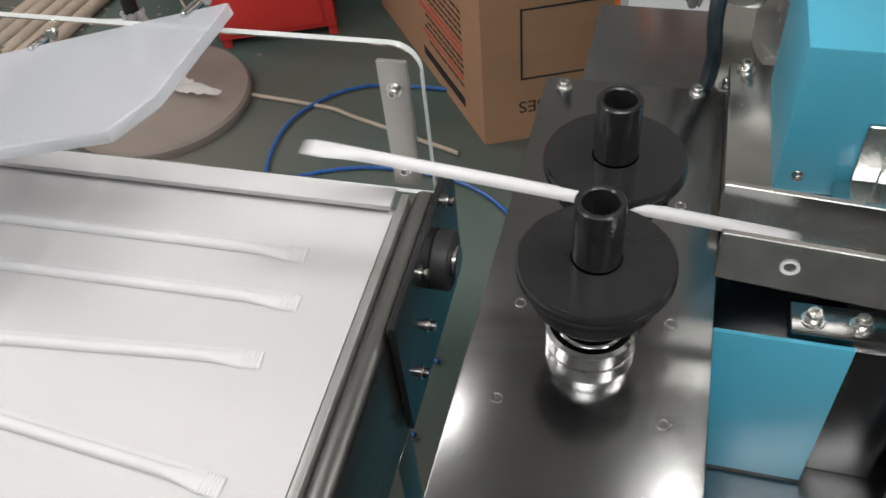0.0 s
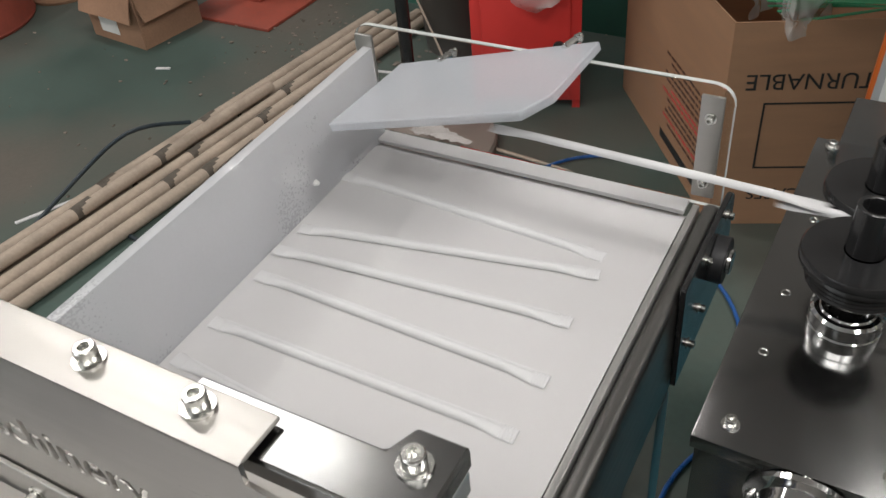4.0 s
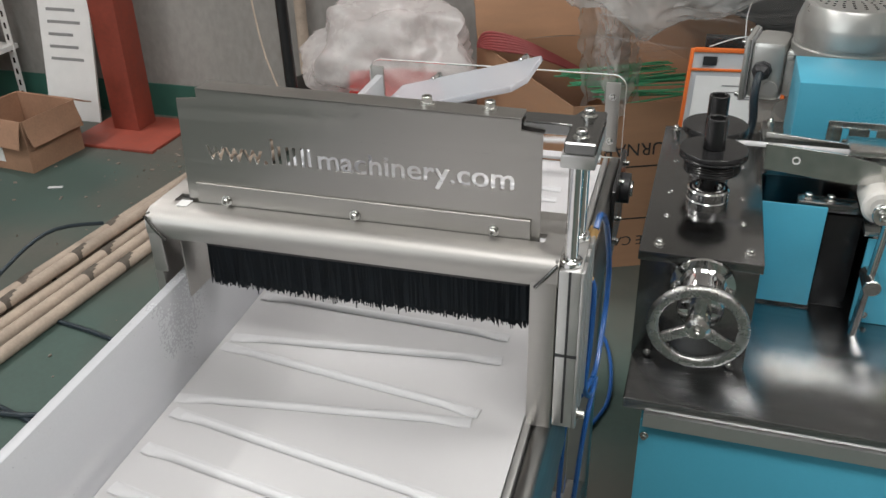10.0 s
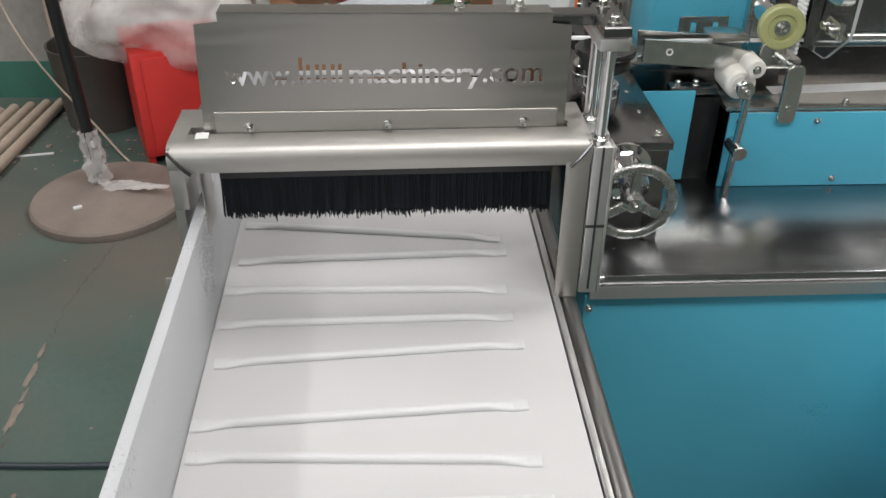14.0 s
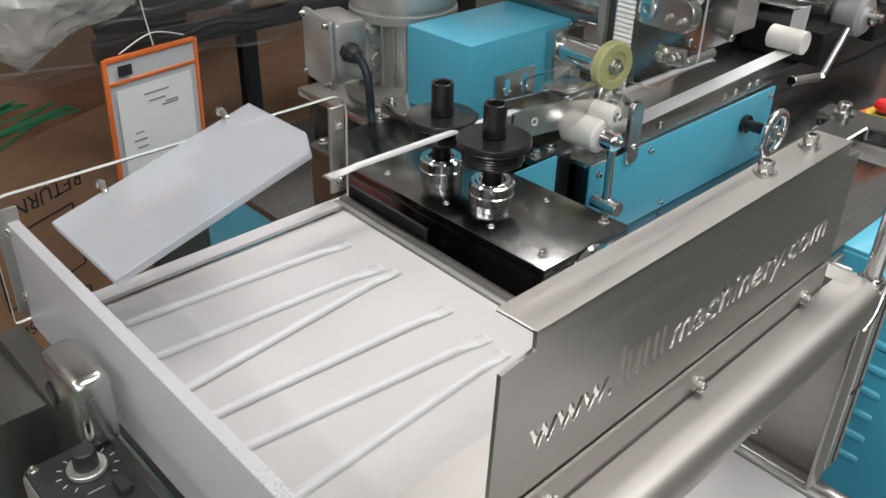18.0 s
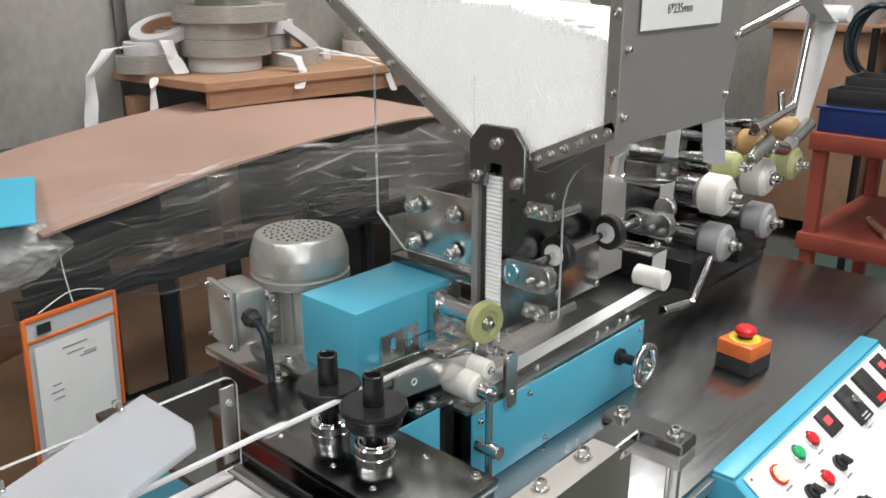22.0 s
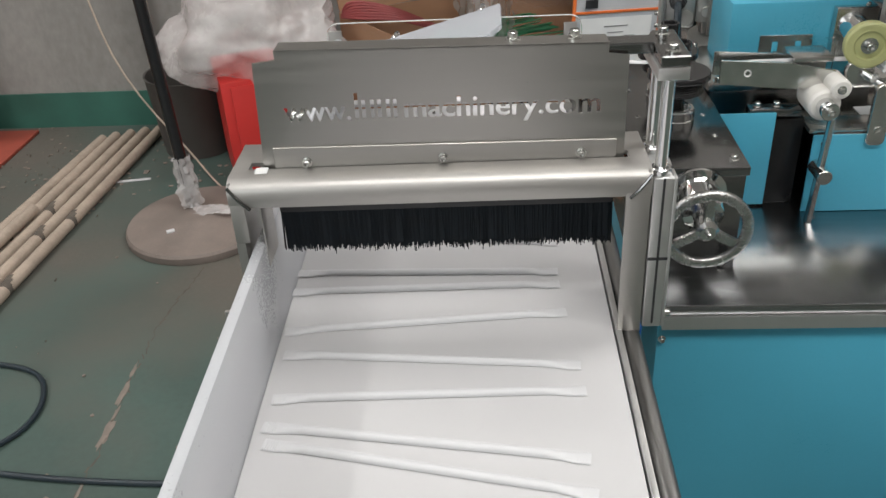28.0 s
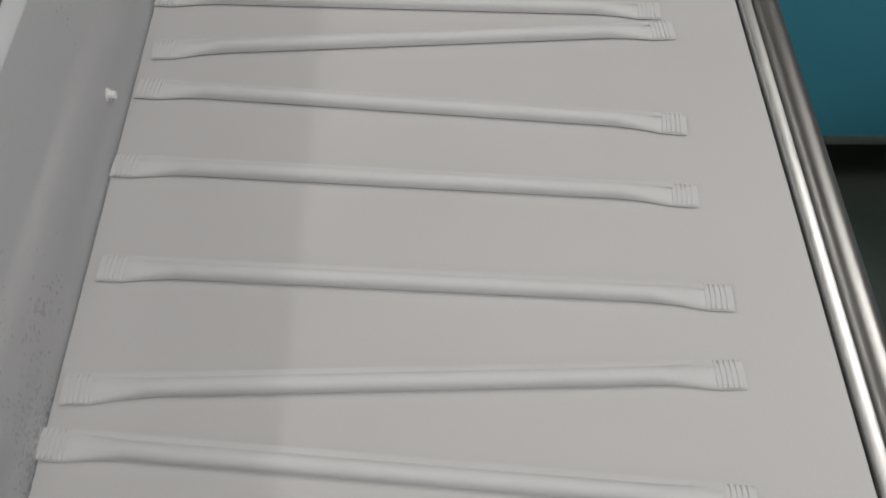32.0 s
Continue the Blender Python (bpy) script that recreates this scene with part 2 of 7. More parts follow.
def floor_mat():
    m = mat("worn_green_floor_paint", (0.055, 0.088, 0.076), 0.6, 0.0, 0.3, 3.0, 0.08, fine=70)
    n, l = m.node_tree.nodes, m.node_tree.links
    b = n["Principled BSDF"]
    tc = n.new("ShaderNodeTexCoord")
    d1 = n.new("ShaderNodeTexNoise")
    d1.inputs["Scale"].default_value, d1.inputs["Detail"].default_value = 1.3, 8
    l.new(tc.outputs["Object"], d1.inputs["Vector"])
    r = n.new("ShaderNodeMapRange")
    r.inputs["From Min"].default_value, r.inputs["From Max"].default_value = 0.42, 0.66
    l.new(d1.outputs["Fac"], r.inputs["Value"])
    mix = n.new("ShaderNodeMix")
    mix.data_type = "RGBA"
    mix.inputs["B"].default_value = (0.105, 0.095, 0.080, 1)
    old = b.inputs["Base Color"].links[0].from_socket
    l.new(r.outputs[0], mix.inputs["Factor"])
    l.new(old, mix.inputs["A"])
    l.new(mix.outputs["Result"], b.inputs["Base Color"])
    return m


FLOOR = floor_mat()
WALL = mat("stained_concrete", (0.27, 0.258, 0.243), 0.85, 0.0, 0.28, 2.2, 0.12, (1, 1, 0.6), fine=45)
CEIL = mat("grey_bounce_roof", (0.7, 0.7, 0.7), 0.7, 0.0, 0.1, 2)

# ---- mesh helpers ----


def box(x0, x1, y0, y1, z0, z1, bevel=0.0, seg=2):
    bm = bmesh.new()
    bmesh.ops.create_cube(bm, size=1)
    for v in bm.verts:
        v.co = Vector(((x0 + x1) / 2 + v.co.x * (x1 - x0), (y0 + y1) / 2 + v.co.y * (y1 - y0), (z0 + z1) / 2 + v.co.z * (z1 - z0)))
    if bevel:
        bmesh.ops.bevel(bm, geom=bm.edges[:], offset=bevel, segments=seg, affect="EDGES", profile=0.5)
    return bm


def axis_matrix(p0, p1):
    d = Vector(p1) - Vector(p0)
    return Matrix.Translation(p0) @ d.to_track_quat("Z", "Y").to_matrix().to_4x4()


def lathe(profile, p0, p1, seg=28):
    """Turns a profile of (radius, height) round the line from p0 towards p1."""
    bm = bmesh.new()
    rings = []
    for r, h in profile:
        if r < 1e-6:
            rings.append([bm.verts.new((0, 0, h))])
        else:
            rings.append([bm.verts.new((r * math.cos(2 * math.pi * k / seg), r * math.sin(2 * math.pi * k / seg), h)) for k in range(seg)])
    for a, b in zip(rings, rings[1:]):
        for k in range(seg):
            q = [a[k % len(a)], a[(k + 1) % len(a)], b[(k + 1) % len(b)], b[k % len(b)]]
            q = list(dict.fromkeys(q))
            if len(q) > 2:
                bm.faces.new(q)
    bmesh.ops.recalc_face_normals(bm, faces=bm.faces[:])
    bm.transform(axis_matrix(p0, p1))
    return bm


def cyl(p0, p1, r, seg=24, r2=None, bevel=0.0008):
    h = (Vector(p1) - Vector(p0)).length
    r2 = r if r2 is None else r2
    c = min(bevel, h / 3, r / 3)
    return lathe([(0, 0), (r - c, 0), (r, c), (r2, h - c), (r2 - c, h), (0, h)], p0, p1, seg)


def pipe(p0, p1, r, ri, seg=24):
    h = (Vector(p1) - Vector(p0)).length
    c = min(0.0008, (r - ri) / 3)
    return lathe([(ri, 0), (r - c, 0), (r, c), (r, h - c), (r - c, h), (ri + c, h), (ri, h - c), (ri, 0)], p0, p1, seg)


def sweep(points, r, seg=8, steps=6):
    """A round tube along a smooth line through the points."""
    pts = [Vector(p) for p in points]
    line = []
    for i in range(len(pts) - 1):
        a, b, c, d = pts[max(i - 1, 0)], pts[i], pts[i + 1], pts[min(i + 2, len(pts) - 1)]
        for k in range(steps):
            t = k / steps
            line.append(0.5 * ((2 * b) + (c - a) * t + (2 * a - 5 * b + 4 * c - d) * t * t + (3 * b - a - 3 * c + d) * t ** 3))
    line.append(pts[-1])
    bm = bmesh.new()
    prev = None
    n = Vector((0, 0, 1))
    for i, p in enumerate(line):
        d = (line[min(i + 1, len(line) - 1)] - line[max(i - 1, 0)]).normalized()
        s = d.cross(n)
        s = s.normalized() if s.length > 1e-3 else d.orthogonal().normalized()
        n = s.cross(d).normalized()
        ring = [bm.verts.new(p + r * (math.cos(2 * math.pi * k / seg) * s + math.sin(2 * math.pi * k / seg) * n)) for k in range(seg)]
        if prev:
            for k in range(seg):
                bm.faces.new((prev[k], prev[(k + 1) % seg], ring[(k + 1) % seg], ring[k]))
        else:
            bm.faces.new(ring[::-1])
        prev = ring
    bm.faces.new(prev)
    bmesh.ops.recalc_face_normals(bm, faces=bm.faces[:])
    return bm


def slab(outline, m, thick, bevel=0.0):
    """An upright or lying plate: the outline in its own x, y, thick along its z, put in place by m."""
    bm = bmesh.new()
    low = [bm.verts.new((x, y, 0)) for x, y in outline]
    f = bm.faces.new(low)
    r = bmesh.ops.extrude_face_region(bm, geom=[f])
    for v in r["geom"]:
        if isinstance(v, bmesh.types.BMVert):
            v.co.z += thick
    bmesh.ops.recalc_face_normals(bm, faces=bm.faces[:])
    if bevel:
        bmesh.ops.bevel(bm, geom=bm.edges[:], offset=bevel, segments=1, affect="EDGES")
    bm.transform(m)
    return bm


def rounded(x0, x1, y0, y1, r, corners="1111", n=5):
    """The outline of a rectangle with round corners; corners: which, from lower left, anticlockwise."""
    out = []
    for k, (cx, cy) in enumerate(((x0, y0), (x1, y0), (x1, y1), (x0, y1))):
        if corners[k] == "1":
            ox, oy = (cx + r if cx == x0 else cx - r), (cy + r if cy == y0 else cy - r)
            for i in range(n + 1):
                a = math.pi * (1 + k / 2) + math.pi / 2 * i / n
                out.append((ox + r * math.cos(a), oy + r * math.sin(a)))
        else:
            out.append((cx, cy))
    return out


def join(*bms):
    out = bms[0]
    for b in bms[1:]:
        me = bpy.data.meshes.new("tmp")
        b.to_mesh(me)
        b.free()
        out.from_mesh(me)
        bpy.data.meshes.remove(me)
    return out


def moved(bm, m):
    bm.transform(m)
    return bm


XZ = Matrix(((1, 0, 0, 0), (0, 0, -1, 0), (0, 1, 0, 0), (0, 0, 0, 1)))  # a plate in x, z that is thick towards -y
YZ = Matrix(((0, 0, 1, 0), (1, 0, 0, 0), (0, 1, 0, 0), (0, 0, 0, 1)))  # a plate in y, z that is thick towards +x


def placed(ob):
    m = ob.matrix_basis.copy()
    while ob.parent:
        ob = ob.parent
        m = ob.matrix_basis @ m
    return m


def mesh_of(name, bm, material, smooth=35):
    me = bpy.data.meshes.new(name)
    bm.to_mesh(me)
    bm.free()
    me.materials.append(material)
    if smooth:
        me.shade_smooth()
        me.set_sharp_from_angle(angle=radians(smooth))
    return me


def thing(name, at, label, category, group="", kind="", turn=0.0):
    ob = new(name)
    ob.empty_display_size = 0.05
    ob.matrix_basis = pose(*at, 0, 0, turn)
    return tagged(ob, label, category, group, kind)


def part(name, bm, material, parent, label="", smooth=35):
    """A mesh, built in world places, as one part of its thing."""
    bm.transform(placed(parent).inverted())
    ob = new(name, mesh_of(name, bm, material, smooth))
    ob.parent = parent
    return tagged(ob, label)


def solid(name, bm, material, label, category, group="", kind="", at=None, smooth=35):
    """A thing of one mesh, built in world places."""
    if at is None:
        lo = [min(v.co[k] for v in bm.verts) for k in range(3)]
        hi = [max(v.co[k] for v in bm.verts) for k in range(3)]
        at = ((lo[0] + hi[0]) / 2, (lo[1] + hi[1]) / 2, lo[2])
    bm.transform(Matrix.Translation(at).inverted())
    ob = new(name, mesh_of(name, bm, material, smooth))
    ob.location = at
    return tagged(ob, label, category, group, kind)


BOLTS = {}


def bolt(parent, p, d, r=0.005, name="bolt", material=None):
    """A socket-head screw with its washer, its head towards d."""
    key = (round(r, 5), (material or NICKEL).name)
    if key not in BOLTS:
        bm = lathe([(0, -0.0005), (r * 1.5, -0.0005), (r * 1.5, r * 0.25), (r * 0.95, r * 0.25), (r, r * 0.4), (r, r * 1.5), (r * 0.88, r * 1.65),
                    (r * 0.55, r * 1.65), (r * 0.5, r * 0.9), (0, r * 0.9)], (0, 0, 0), (0, 0, 1), 12)
        BOLTS[key] = mesh_of("bolt", bm, material or NICKEL)
    ob = new(name, BOLTS[key])
    ob.parent = parent
    ob.matrix_basis = placed(parent).inverted() @ axis_matrix(p, Vector(p) + Vector(d))
    return ob


def crumple(points, amp, scale):
    for v in points:
        p = v.co * scale
        v.co += amp * Vector((noise.noise(p), noise.noise(p + Vector((7, 3, 1))), noise.noise(p + Vector((2, 9, 5)))))


# ---- hall ----
X0, X1, Y0, Y1, ZC = -4.6, 4.6, -4.2, 2.40, 4.2
floor = solid("floor", box(X0, X1, Y0, 6.0, -0.1, 0.0), FLOOR, "worn green painted concrete floor with dirt and cracks", "floor", kind="structure")
solid("wall_north", box(X0, 3.5, Y1, Y1 + 0.15, 0.0, ZC), WALL, "stained grey concrete wall with dark streaks", "wall", kind="structure")
# south, west, east, far walls and roof are added to enclose and bounce light
solid("wall_south", box(X0, X1, Y0 - 0.15, Y0, 0.0, ZC), WALL, "plain grey wall added to enclose the hall", "wall", kind="structure")
solid("wall_west", box(X0 - 0.15, X0, Y0, 6.0, 0.0, ZC), WALL, "plain grey wall added to enclose the hall", "wall", kind="structure")
solid("wall_east", box(X1, X1 + 0.15, Y0, 6.0, 0.0, ZC), WALL, "plain grey wall added to enclose the hall", "wall", kind="structure")
solid("wall_far_bay", box(X0, X1, 6.0, 6.15, 0.0, ZC), WALL, "plain grey wall added to close the next bay", "wall", kind="structure")
solid("ceiling", box(X0, X1, Y0, 6.0, ZC, ZC + 0.1), CEIL, "grey roof sheet added overhead to bounce light", "ceiling", kind="structure")
solid("baseboard", box(X0, 2.6, Y1 - 0.006, Y1, 0.0, 0.14), GREENW, "green painted band along the foot of the wall", "baseboard", kind="structure")

# overhead lights out of view; positions assumed, the last added to brighten the back
for lx, ly, wx, wy, share in ((-3.2, -1.6, 0.25, 2.2, 1.5), (0.3, -1.6, 1.8, 0.9, 1.28), (2.6, -1.6, 1.8, 0.9, 1.12), (-3.2, 1.2, 0.25, 2.2, 0.7), (2.3, 0.9, 1.8, 0.9, 2.1), (-2.3, 1.75, 1.4, 0.25, 0.55)):
    lamp = thing("unseen_ceiling_light", (lx, ly, ZC - 0.12), "long white ceiling light, out of view, its place assumed" if min(wx, wy) < 0.5 else "wide white ceiling light panel, out of view, its place assumed", "ceiling light", "ceiling lights")
    part("frame", box(lx - wx / 2 - 0.02, lx + wx / 2 + 0.02, ly - wy / 2 - 0.02, ly + wy / 2 + 0.02, ZC - 0.06, ZC - 0.002), WHITEP, lamp)
    part("diffuser", box(lx - wx / 2, lx + wx / 2, ly - wy / 2, ly + wy / 2, ZC - 0.075, ZC - 0.062), TUBE, lamp)
    panel = area_lamp("panel_light", (lx, ly, ZC - 0.09), (lx, ly, 0), wx, wy, LAMP * share, (1, 0.985, 0.96))
    panel.matrix_basis = pose(lx, ly, ZC - 0.09)
# added fill from behind the camera that brightens the front faces; no opening there
area_lamp("front_fill", (-1.6, Y0 + 0.1, 2.3), (0.1, 0.3, 0.6), 4.5, 2.2, FILL, (0.93, 0.98, 1.0))

# ---- belt conveyor ----
CONV = pose(0, 0, 0.785, 2.03, 0, 0.8)
conveyor = thing("belt_conveyor", (0, -0.25, 0), "stainless discharge conveyor with a white belt and white acrylic side wall", "conveyor")


def conv(name, bm, material, label="", parent=None):
    return part(name, moved(bm, CONV), material, parent or conveyor, label)


def belt_loop(x0, x1, y0, y1, r, thick):
    """A flat belt round two rollers, open inside."""
    prof = [(y1, 0), (y0, 0)]
    prof += [(y0 - r * math.sin(a), -r + r * math.cos(a)) for a in np.linspace(0, math.pi, 9)[1:]]
    prof += [(y1 + r * math.sin(a), -r - r * math.cos(a)) for a in np.linspace(0, math.pi, 9)[:-1]]
    bm = bmesh.new()
    n = len(prof)
    cy = (y0 + y1) / 2
    inner = []
    for i, (y, z) in enumerate(prof):
        s = (r - thick) / r
        yy = max(min(y, y1), y0) + (y - max(min(y, y1), y0)) * s
        inner.append((yy, -r + (z + r) * s))
    for x in (x0, x1):
        for y, z in prof + inner:
            bm.verts.new((x, y, z))
    v = list(bm.verts)
    for i in range(n):
        j = (i + 1) % n
        a, b = 0, 2 * n
        bm.faces.new((v[a + i], v[a + j], v[b + j], v[b + i]))
        bm.faces.new((v[a + n + i], v[b + n + i], v[b + n + j], v[a + n + j]))
        bm.faces.new((v[a + i], v[a + n + i], v[a + n + j], v[a + j]))
        bm.faces.new((v[b + i], v[b + j], v[b + n + j], v[b + n + i]))
    bmesh.ops.recalc_face_normals(bm, faces=bm.faces[:])
    return bm


BX0, BX1 = -0.1645, 0.1535
conv("belt", belt_loop(BX0, BX1, -1.0, 0.496, 0.024, 0.002), BELT, "white rubber conveyor belt")
conv("slider_bed", box(BX0 + 0.004, BX1 - 0.004, -0.97, 0.46, -0.008, -0.004), STEEL_Y, "steel slider bed")
conv("roller", cyl((BX0, -1.0, -0.024), (BX1, -1.0, -0.024), 0.0215), NICKEL)
conv("roller", cyl((BX0, 0.496, -0.024), (BX1, 0.496, -0.024), 0.0215), NICKEL)
conv("end_strip", box(BX0, BX1 - 0.002, 0.504, 0.522, 0.0005, 0.0055, 0.001), BELT, "white plastic strip at the belt's end")
conv("lip", box(BX1 + 0.0016, BX1 + 0.0076, -1.02, 0.52, -0.05, 0.003, 0.001), ALU, "thin steel lip")
conv("side_rail", box(BX1 + 0.009, BX1 + 0.025, -1.03, 0.53, -0.115, 0.002, 0.006, 3), STEEL_Y, "stainless side rail, darkened for the floor it reflects")
conv("side_rail", box(-0.205, -0.181, -1.03, 0.53, -0.115, -0.004, 0.004, 2), STEEL_Y, "stainless side rail")
conv("side_wall", box(-0.1752, -0.1652, -1.0, 0.521, -0.004, 0.1, 0.0012), ACRYL, "white translucent acrylic side wall")
wall = conv("end_wall", slab(rounded(-0.187, 0.178, 0.0, 0.121, 0.018, "0011"), Matrix.Translation((0, 0.530, 0)) @ XZ, 0.006, 0.0006), CLEAR, "clear acrylic end wall with rounded corners")
edged(wall, 1)
wall.visible_shadow = False
for sx in (0.1517, -0.1832):
    b = conv("bracket", box(sx, sx + 0.019, 0.520, 0.5238, 0.012, 0.112, 0.001), STEEL, "steel strip bracket")
    for z in (0.028, 0.092):
        bolt(b, CONV @ Vector((sx + 0.0095, 0.520, z)), (0, -1, 0.03), 0.0034)
for y in (-0.35, 0.12, 0.40):
    bolt(conveyor, CONV @ Vector((-0.1652, y, 0.022)), (1, 0, 0), 0.0022, "screw", WHITEP)
# bearing end plate on the right, with its adjusters
plate = conv("bearing_plate", slab(rounded(0.40, 0.55, -0.10, 0.012, 0.02, "0110"), Matrix.Translation((BX1 + 0.026, 0, 0)) @ YZ, 0.005, 0.0008), BLACK, "black bearing plate")
conv("bearing", cyl((BX1 + 0.031, 0.49, -0.026), (BX1 + 0.043, 0.49, -0.026), 0.021), BLACKP, "black bearing housing", plate)
conv("bearing_cap", cyl((BX1 + 0.043, 0.49, -0.026), (BX1 + 0.047, 0.49, -0.026), 0.011), NICKEL, "", plate)
for y, z in ((0.455, -0.055), (0.43, -0.075), (0.525, -0.005), (0.455, 0.0)):
    bolt(plate, CONV @ Vector((BX1 + 0.031, y, z)), (1, 0, 0), 0.0036)
bolt(conveyor, CONV @ Vector((BX1 + 0.025, 0.10, -0.07)), (1, 0, 0), 0.005)
# hinge block and clips on the left wall
blk = conv("hinge_block", box(-0.212, -0.184, 0.325, 0.385, 0.012, 0.075, 0.008, 3), NICKEL, "rounded steel bracket")
# black disc stands for the shade inside the bore
conv("bore_shade", cyl((-0.2135, 0.372, 0.04), (-0.205, 0.372, 0.04), 0.009), BLACK, "", blk)
for y in (-0.02, -0.30):
    c = conv("latch", box(-0.222, -0.206, y - 0.014, y + 0.014, -0.085, -0.03, 0.004, 2), CHROME, "chrome toggle latch")
    bolt(c, CONV @ Vector((-0.222, y, -0.04)), (-1, 0, 0), 0.005)
for y0_, y1_, z0_ in ((-0.095, -0.037, 0.050), (-0.165, -0.110, 0.012)):
    c = conv("wall_clip", box(-0.1815, -0.1784, y0_, y1_, z0_, z0_ + 0.032, 0.0008), STEEL, "folded steel clip on the side wall")
    conv("clip_lip", box(-0.1880, -0.1815, y0_, y0_ + 0.003, z0_, z0_ + 0.032, 0.0006), STEEL, "", c)
# stand
for y in (0.40, -0.55):
    for x in (-0.19, 0.157):
        z1 = (CONV @ Vector((x, y, -0.115))).z
        leg = part("leg", box(x - 0.016, x + 0.016, y - 0.016, y + 0.016, 0.02, z1, 0.003), STEEL, conveyor, "square stainless leg")
        part("foot", cyl((x, y, 0), (x, y, 0.02), 0.022), BLACKP, leg)
    part("cross_brace", box(-0.174, 0.141, y - 0.012, y + 0.012, 0.24, 0.27, 0.002), STEEL, conveyor)
part("apron", box(-0.172, 0.140, 0.36, 0.38, 0.5, 0.665, 0.001), DARK_STEEL, conveyor, "steel cover below the belt")
part("long_brace", box(0.144, 0.17, -0.534, 0.384, 0.30, 0.33, 0.002), STEEL, conveyor)
part("long_brace", box(-0.202, -0.176, -0.534, 0.384, 0.30, 0.33, 0.002), STEEL, conveyor)

# sloping deflector plate that hangs on the end wall
deflector = thing("deflector_plate", (-0.04, 0.53, 0.9), "frosted white acrylic plate hung askew on the clear end wall", "deflector")
DM = pose(-0.043, 0.463, 0.9085, 0, -15.8, 0)
part("plate", slab([(-0.105, -0.062), (0.088, -0.062), (0.104, -0.034), (0.104, 0.060), (-0.105, 0.060)], DM, 0.008, 0.001), FROST, deflector)
for x in (-0.055, 0.075):
    p = DM @ Vector((x, 0.052, 0.0085))
    clip = part("clip", cyl(p, p + Vector((0.004, 0.016, 0.001)), 0.0035, 12), CHROME, deflector, "small chrome hanging screw")
    bolt(clip, p + Vector((0.004, 0.021, 0.0)), (0, 1, 0.2), 0.003)

# ---- counting gate ----
gate = thing("gate_frame", (0, 0, 0.78), "brushed stainless portal over the belt, welded from folded sheet", "machine frame", kind="")
GZ = 0.953


def folded_bar():
    """The top of the portal: a folded channel with a round front edge, open at the slot."""
    prof = [(0.048, GZ), (-0.022, GZ), (-0.029, GZ - 0.003), (-0.0335, GZ - 0.009), (-0.034, GZ - 0.018), (-0.032, GZ - 0.025), (-0.028, GZ - 0.026),
            (-0.029, GZ - 0.018), (-0.028, GZ - 0.011), (-0.020, GZ - 0.004), (0.048, GZ - 0.004)]
    bm = bmesh.new()
    for sx0, sx1, cut in ((-0.188, -0.173, 0), (-0.173, 0.162, 1), (0.162, 0.178, 0)):
        ps = [prof] if not cut else [[(-0.006, GZ)] + prof[1:10] + [(-0.006, GZ - 0.004)], [(0.048, GZ), (0.008, GZ), (0.008, GZ - 0.004), (0.048, GZ - 0.004)]]
        for pr in ps:
            a = [bm.verts.new((sx0, y, z)) for y, z in pr]
            b = [bm.verts.new((sx1, y, z)) for y, z in pr]
            for i in range(len(pr)):
                j = (i + 1) % len(pr)
                bm.faces.new((a[i], a[j], b[j], b[i]))
            bm.faces.new(a[::-1])
            bm.faces.new(b)
    bmesh.ops.remove_doubles(bm, verts=bm.verts[:], dist=1e-5)
    bmesh.ops.recalc_face_normals(bm, faces=bm.faces[:])
    return bm


part("crossbar", folded_bar(), STEEL, gate, "brushed stainless crossbar with a rounded edge")
part("post", join(box(-0.188, -0.185, -0.030, 0.048, 0.70, GZ - 0.002, 0.0008), box(-0.188, -0.1800, -0.033, -0.030, 0.70, 0.893), box(-0.188, -0.175, -0.033, -0.030, 0.893, GZ - 0.02, 0.0008)), STEEL, gate)
part("inner_flange", box(-0.166, -0.1645, -0.020, 0.02, 0.86, GZ - 0.005, 0.0004), STEEL, gate, "thin inner flange")
part("post", join(box(0.1745, 0.1775, -0.030, 0.048, 0.785, GZ - 0.002, 0.0008), box(0.156, 0.1775, -0.033, -0.030, 0.785, GZ - 0.02, 0.001)), STEEL, gate)
for z in (0.80, 0.87):
    bolt(gate, (0.1745, 0.02, z), (-1, 0, 0), 0.003)
part("weld", sweep([(0.160, -0.0335, GZ - 0.026), (0.168, -0.035, GZ - 0.016), (0.177, -0.034, GZ - 0.004)], 0.0016), DARK_STEEL, gate, "dark weld seam")
part("weld", sweep([(-0.170, -0.0335, GZ - 0.026), (-0.178, -0.035, GZ - 0.016), (-0.187, -0.034, GZ - 0.004)], 0.0016), DARK_STEEL, gate, "dark weld seam")

# the plate and brush that rise and fall
lift = thing("lifting_gate", (0, 0, 0.95), "lifting stainless gate plate with cut-out lettering and a black brush", "gate")


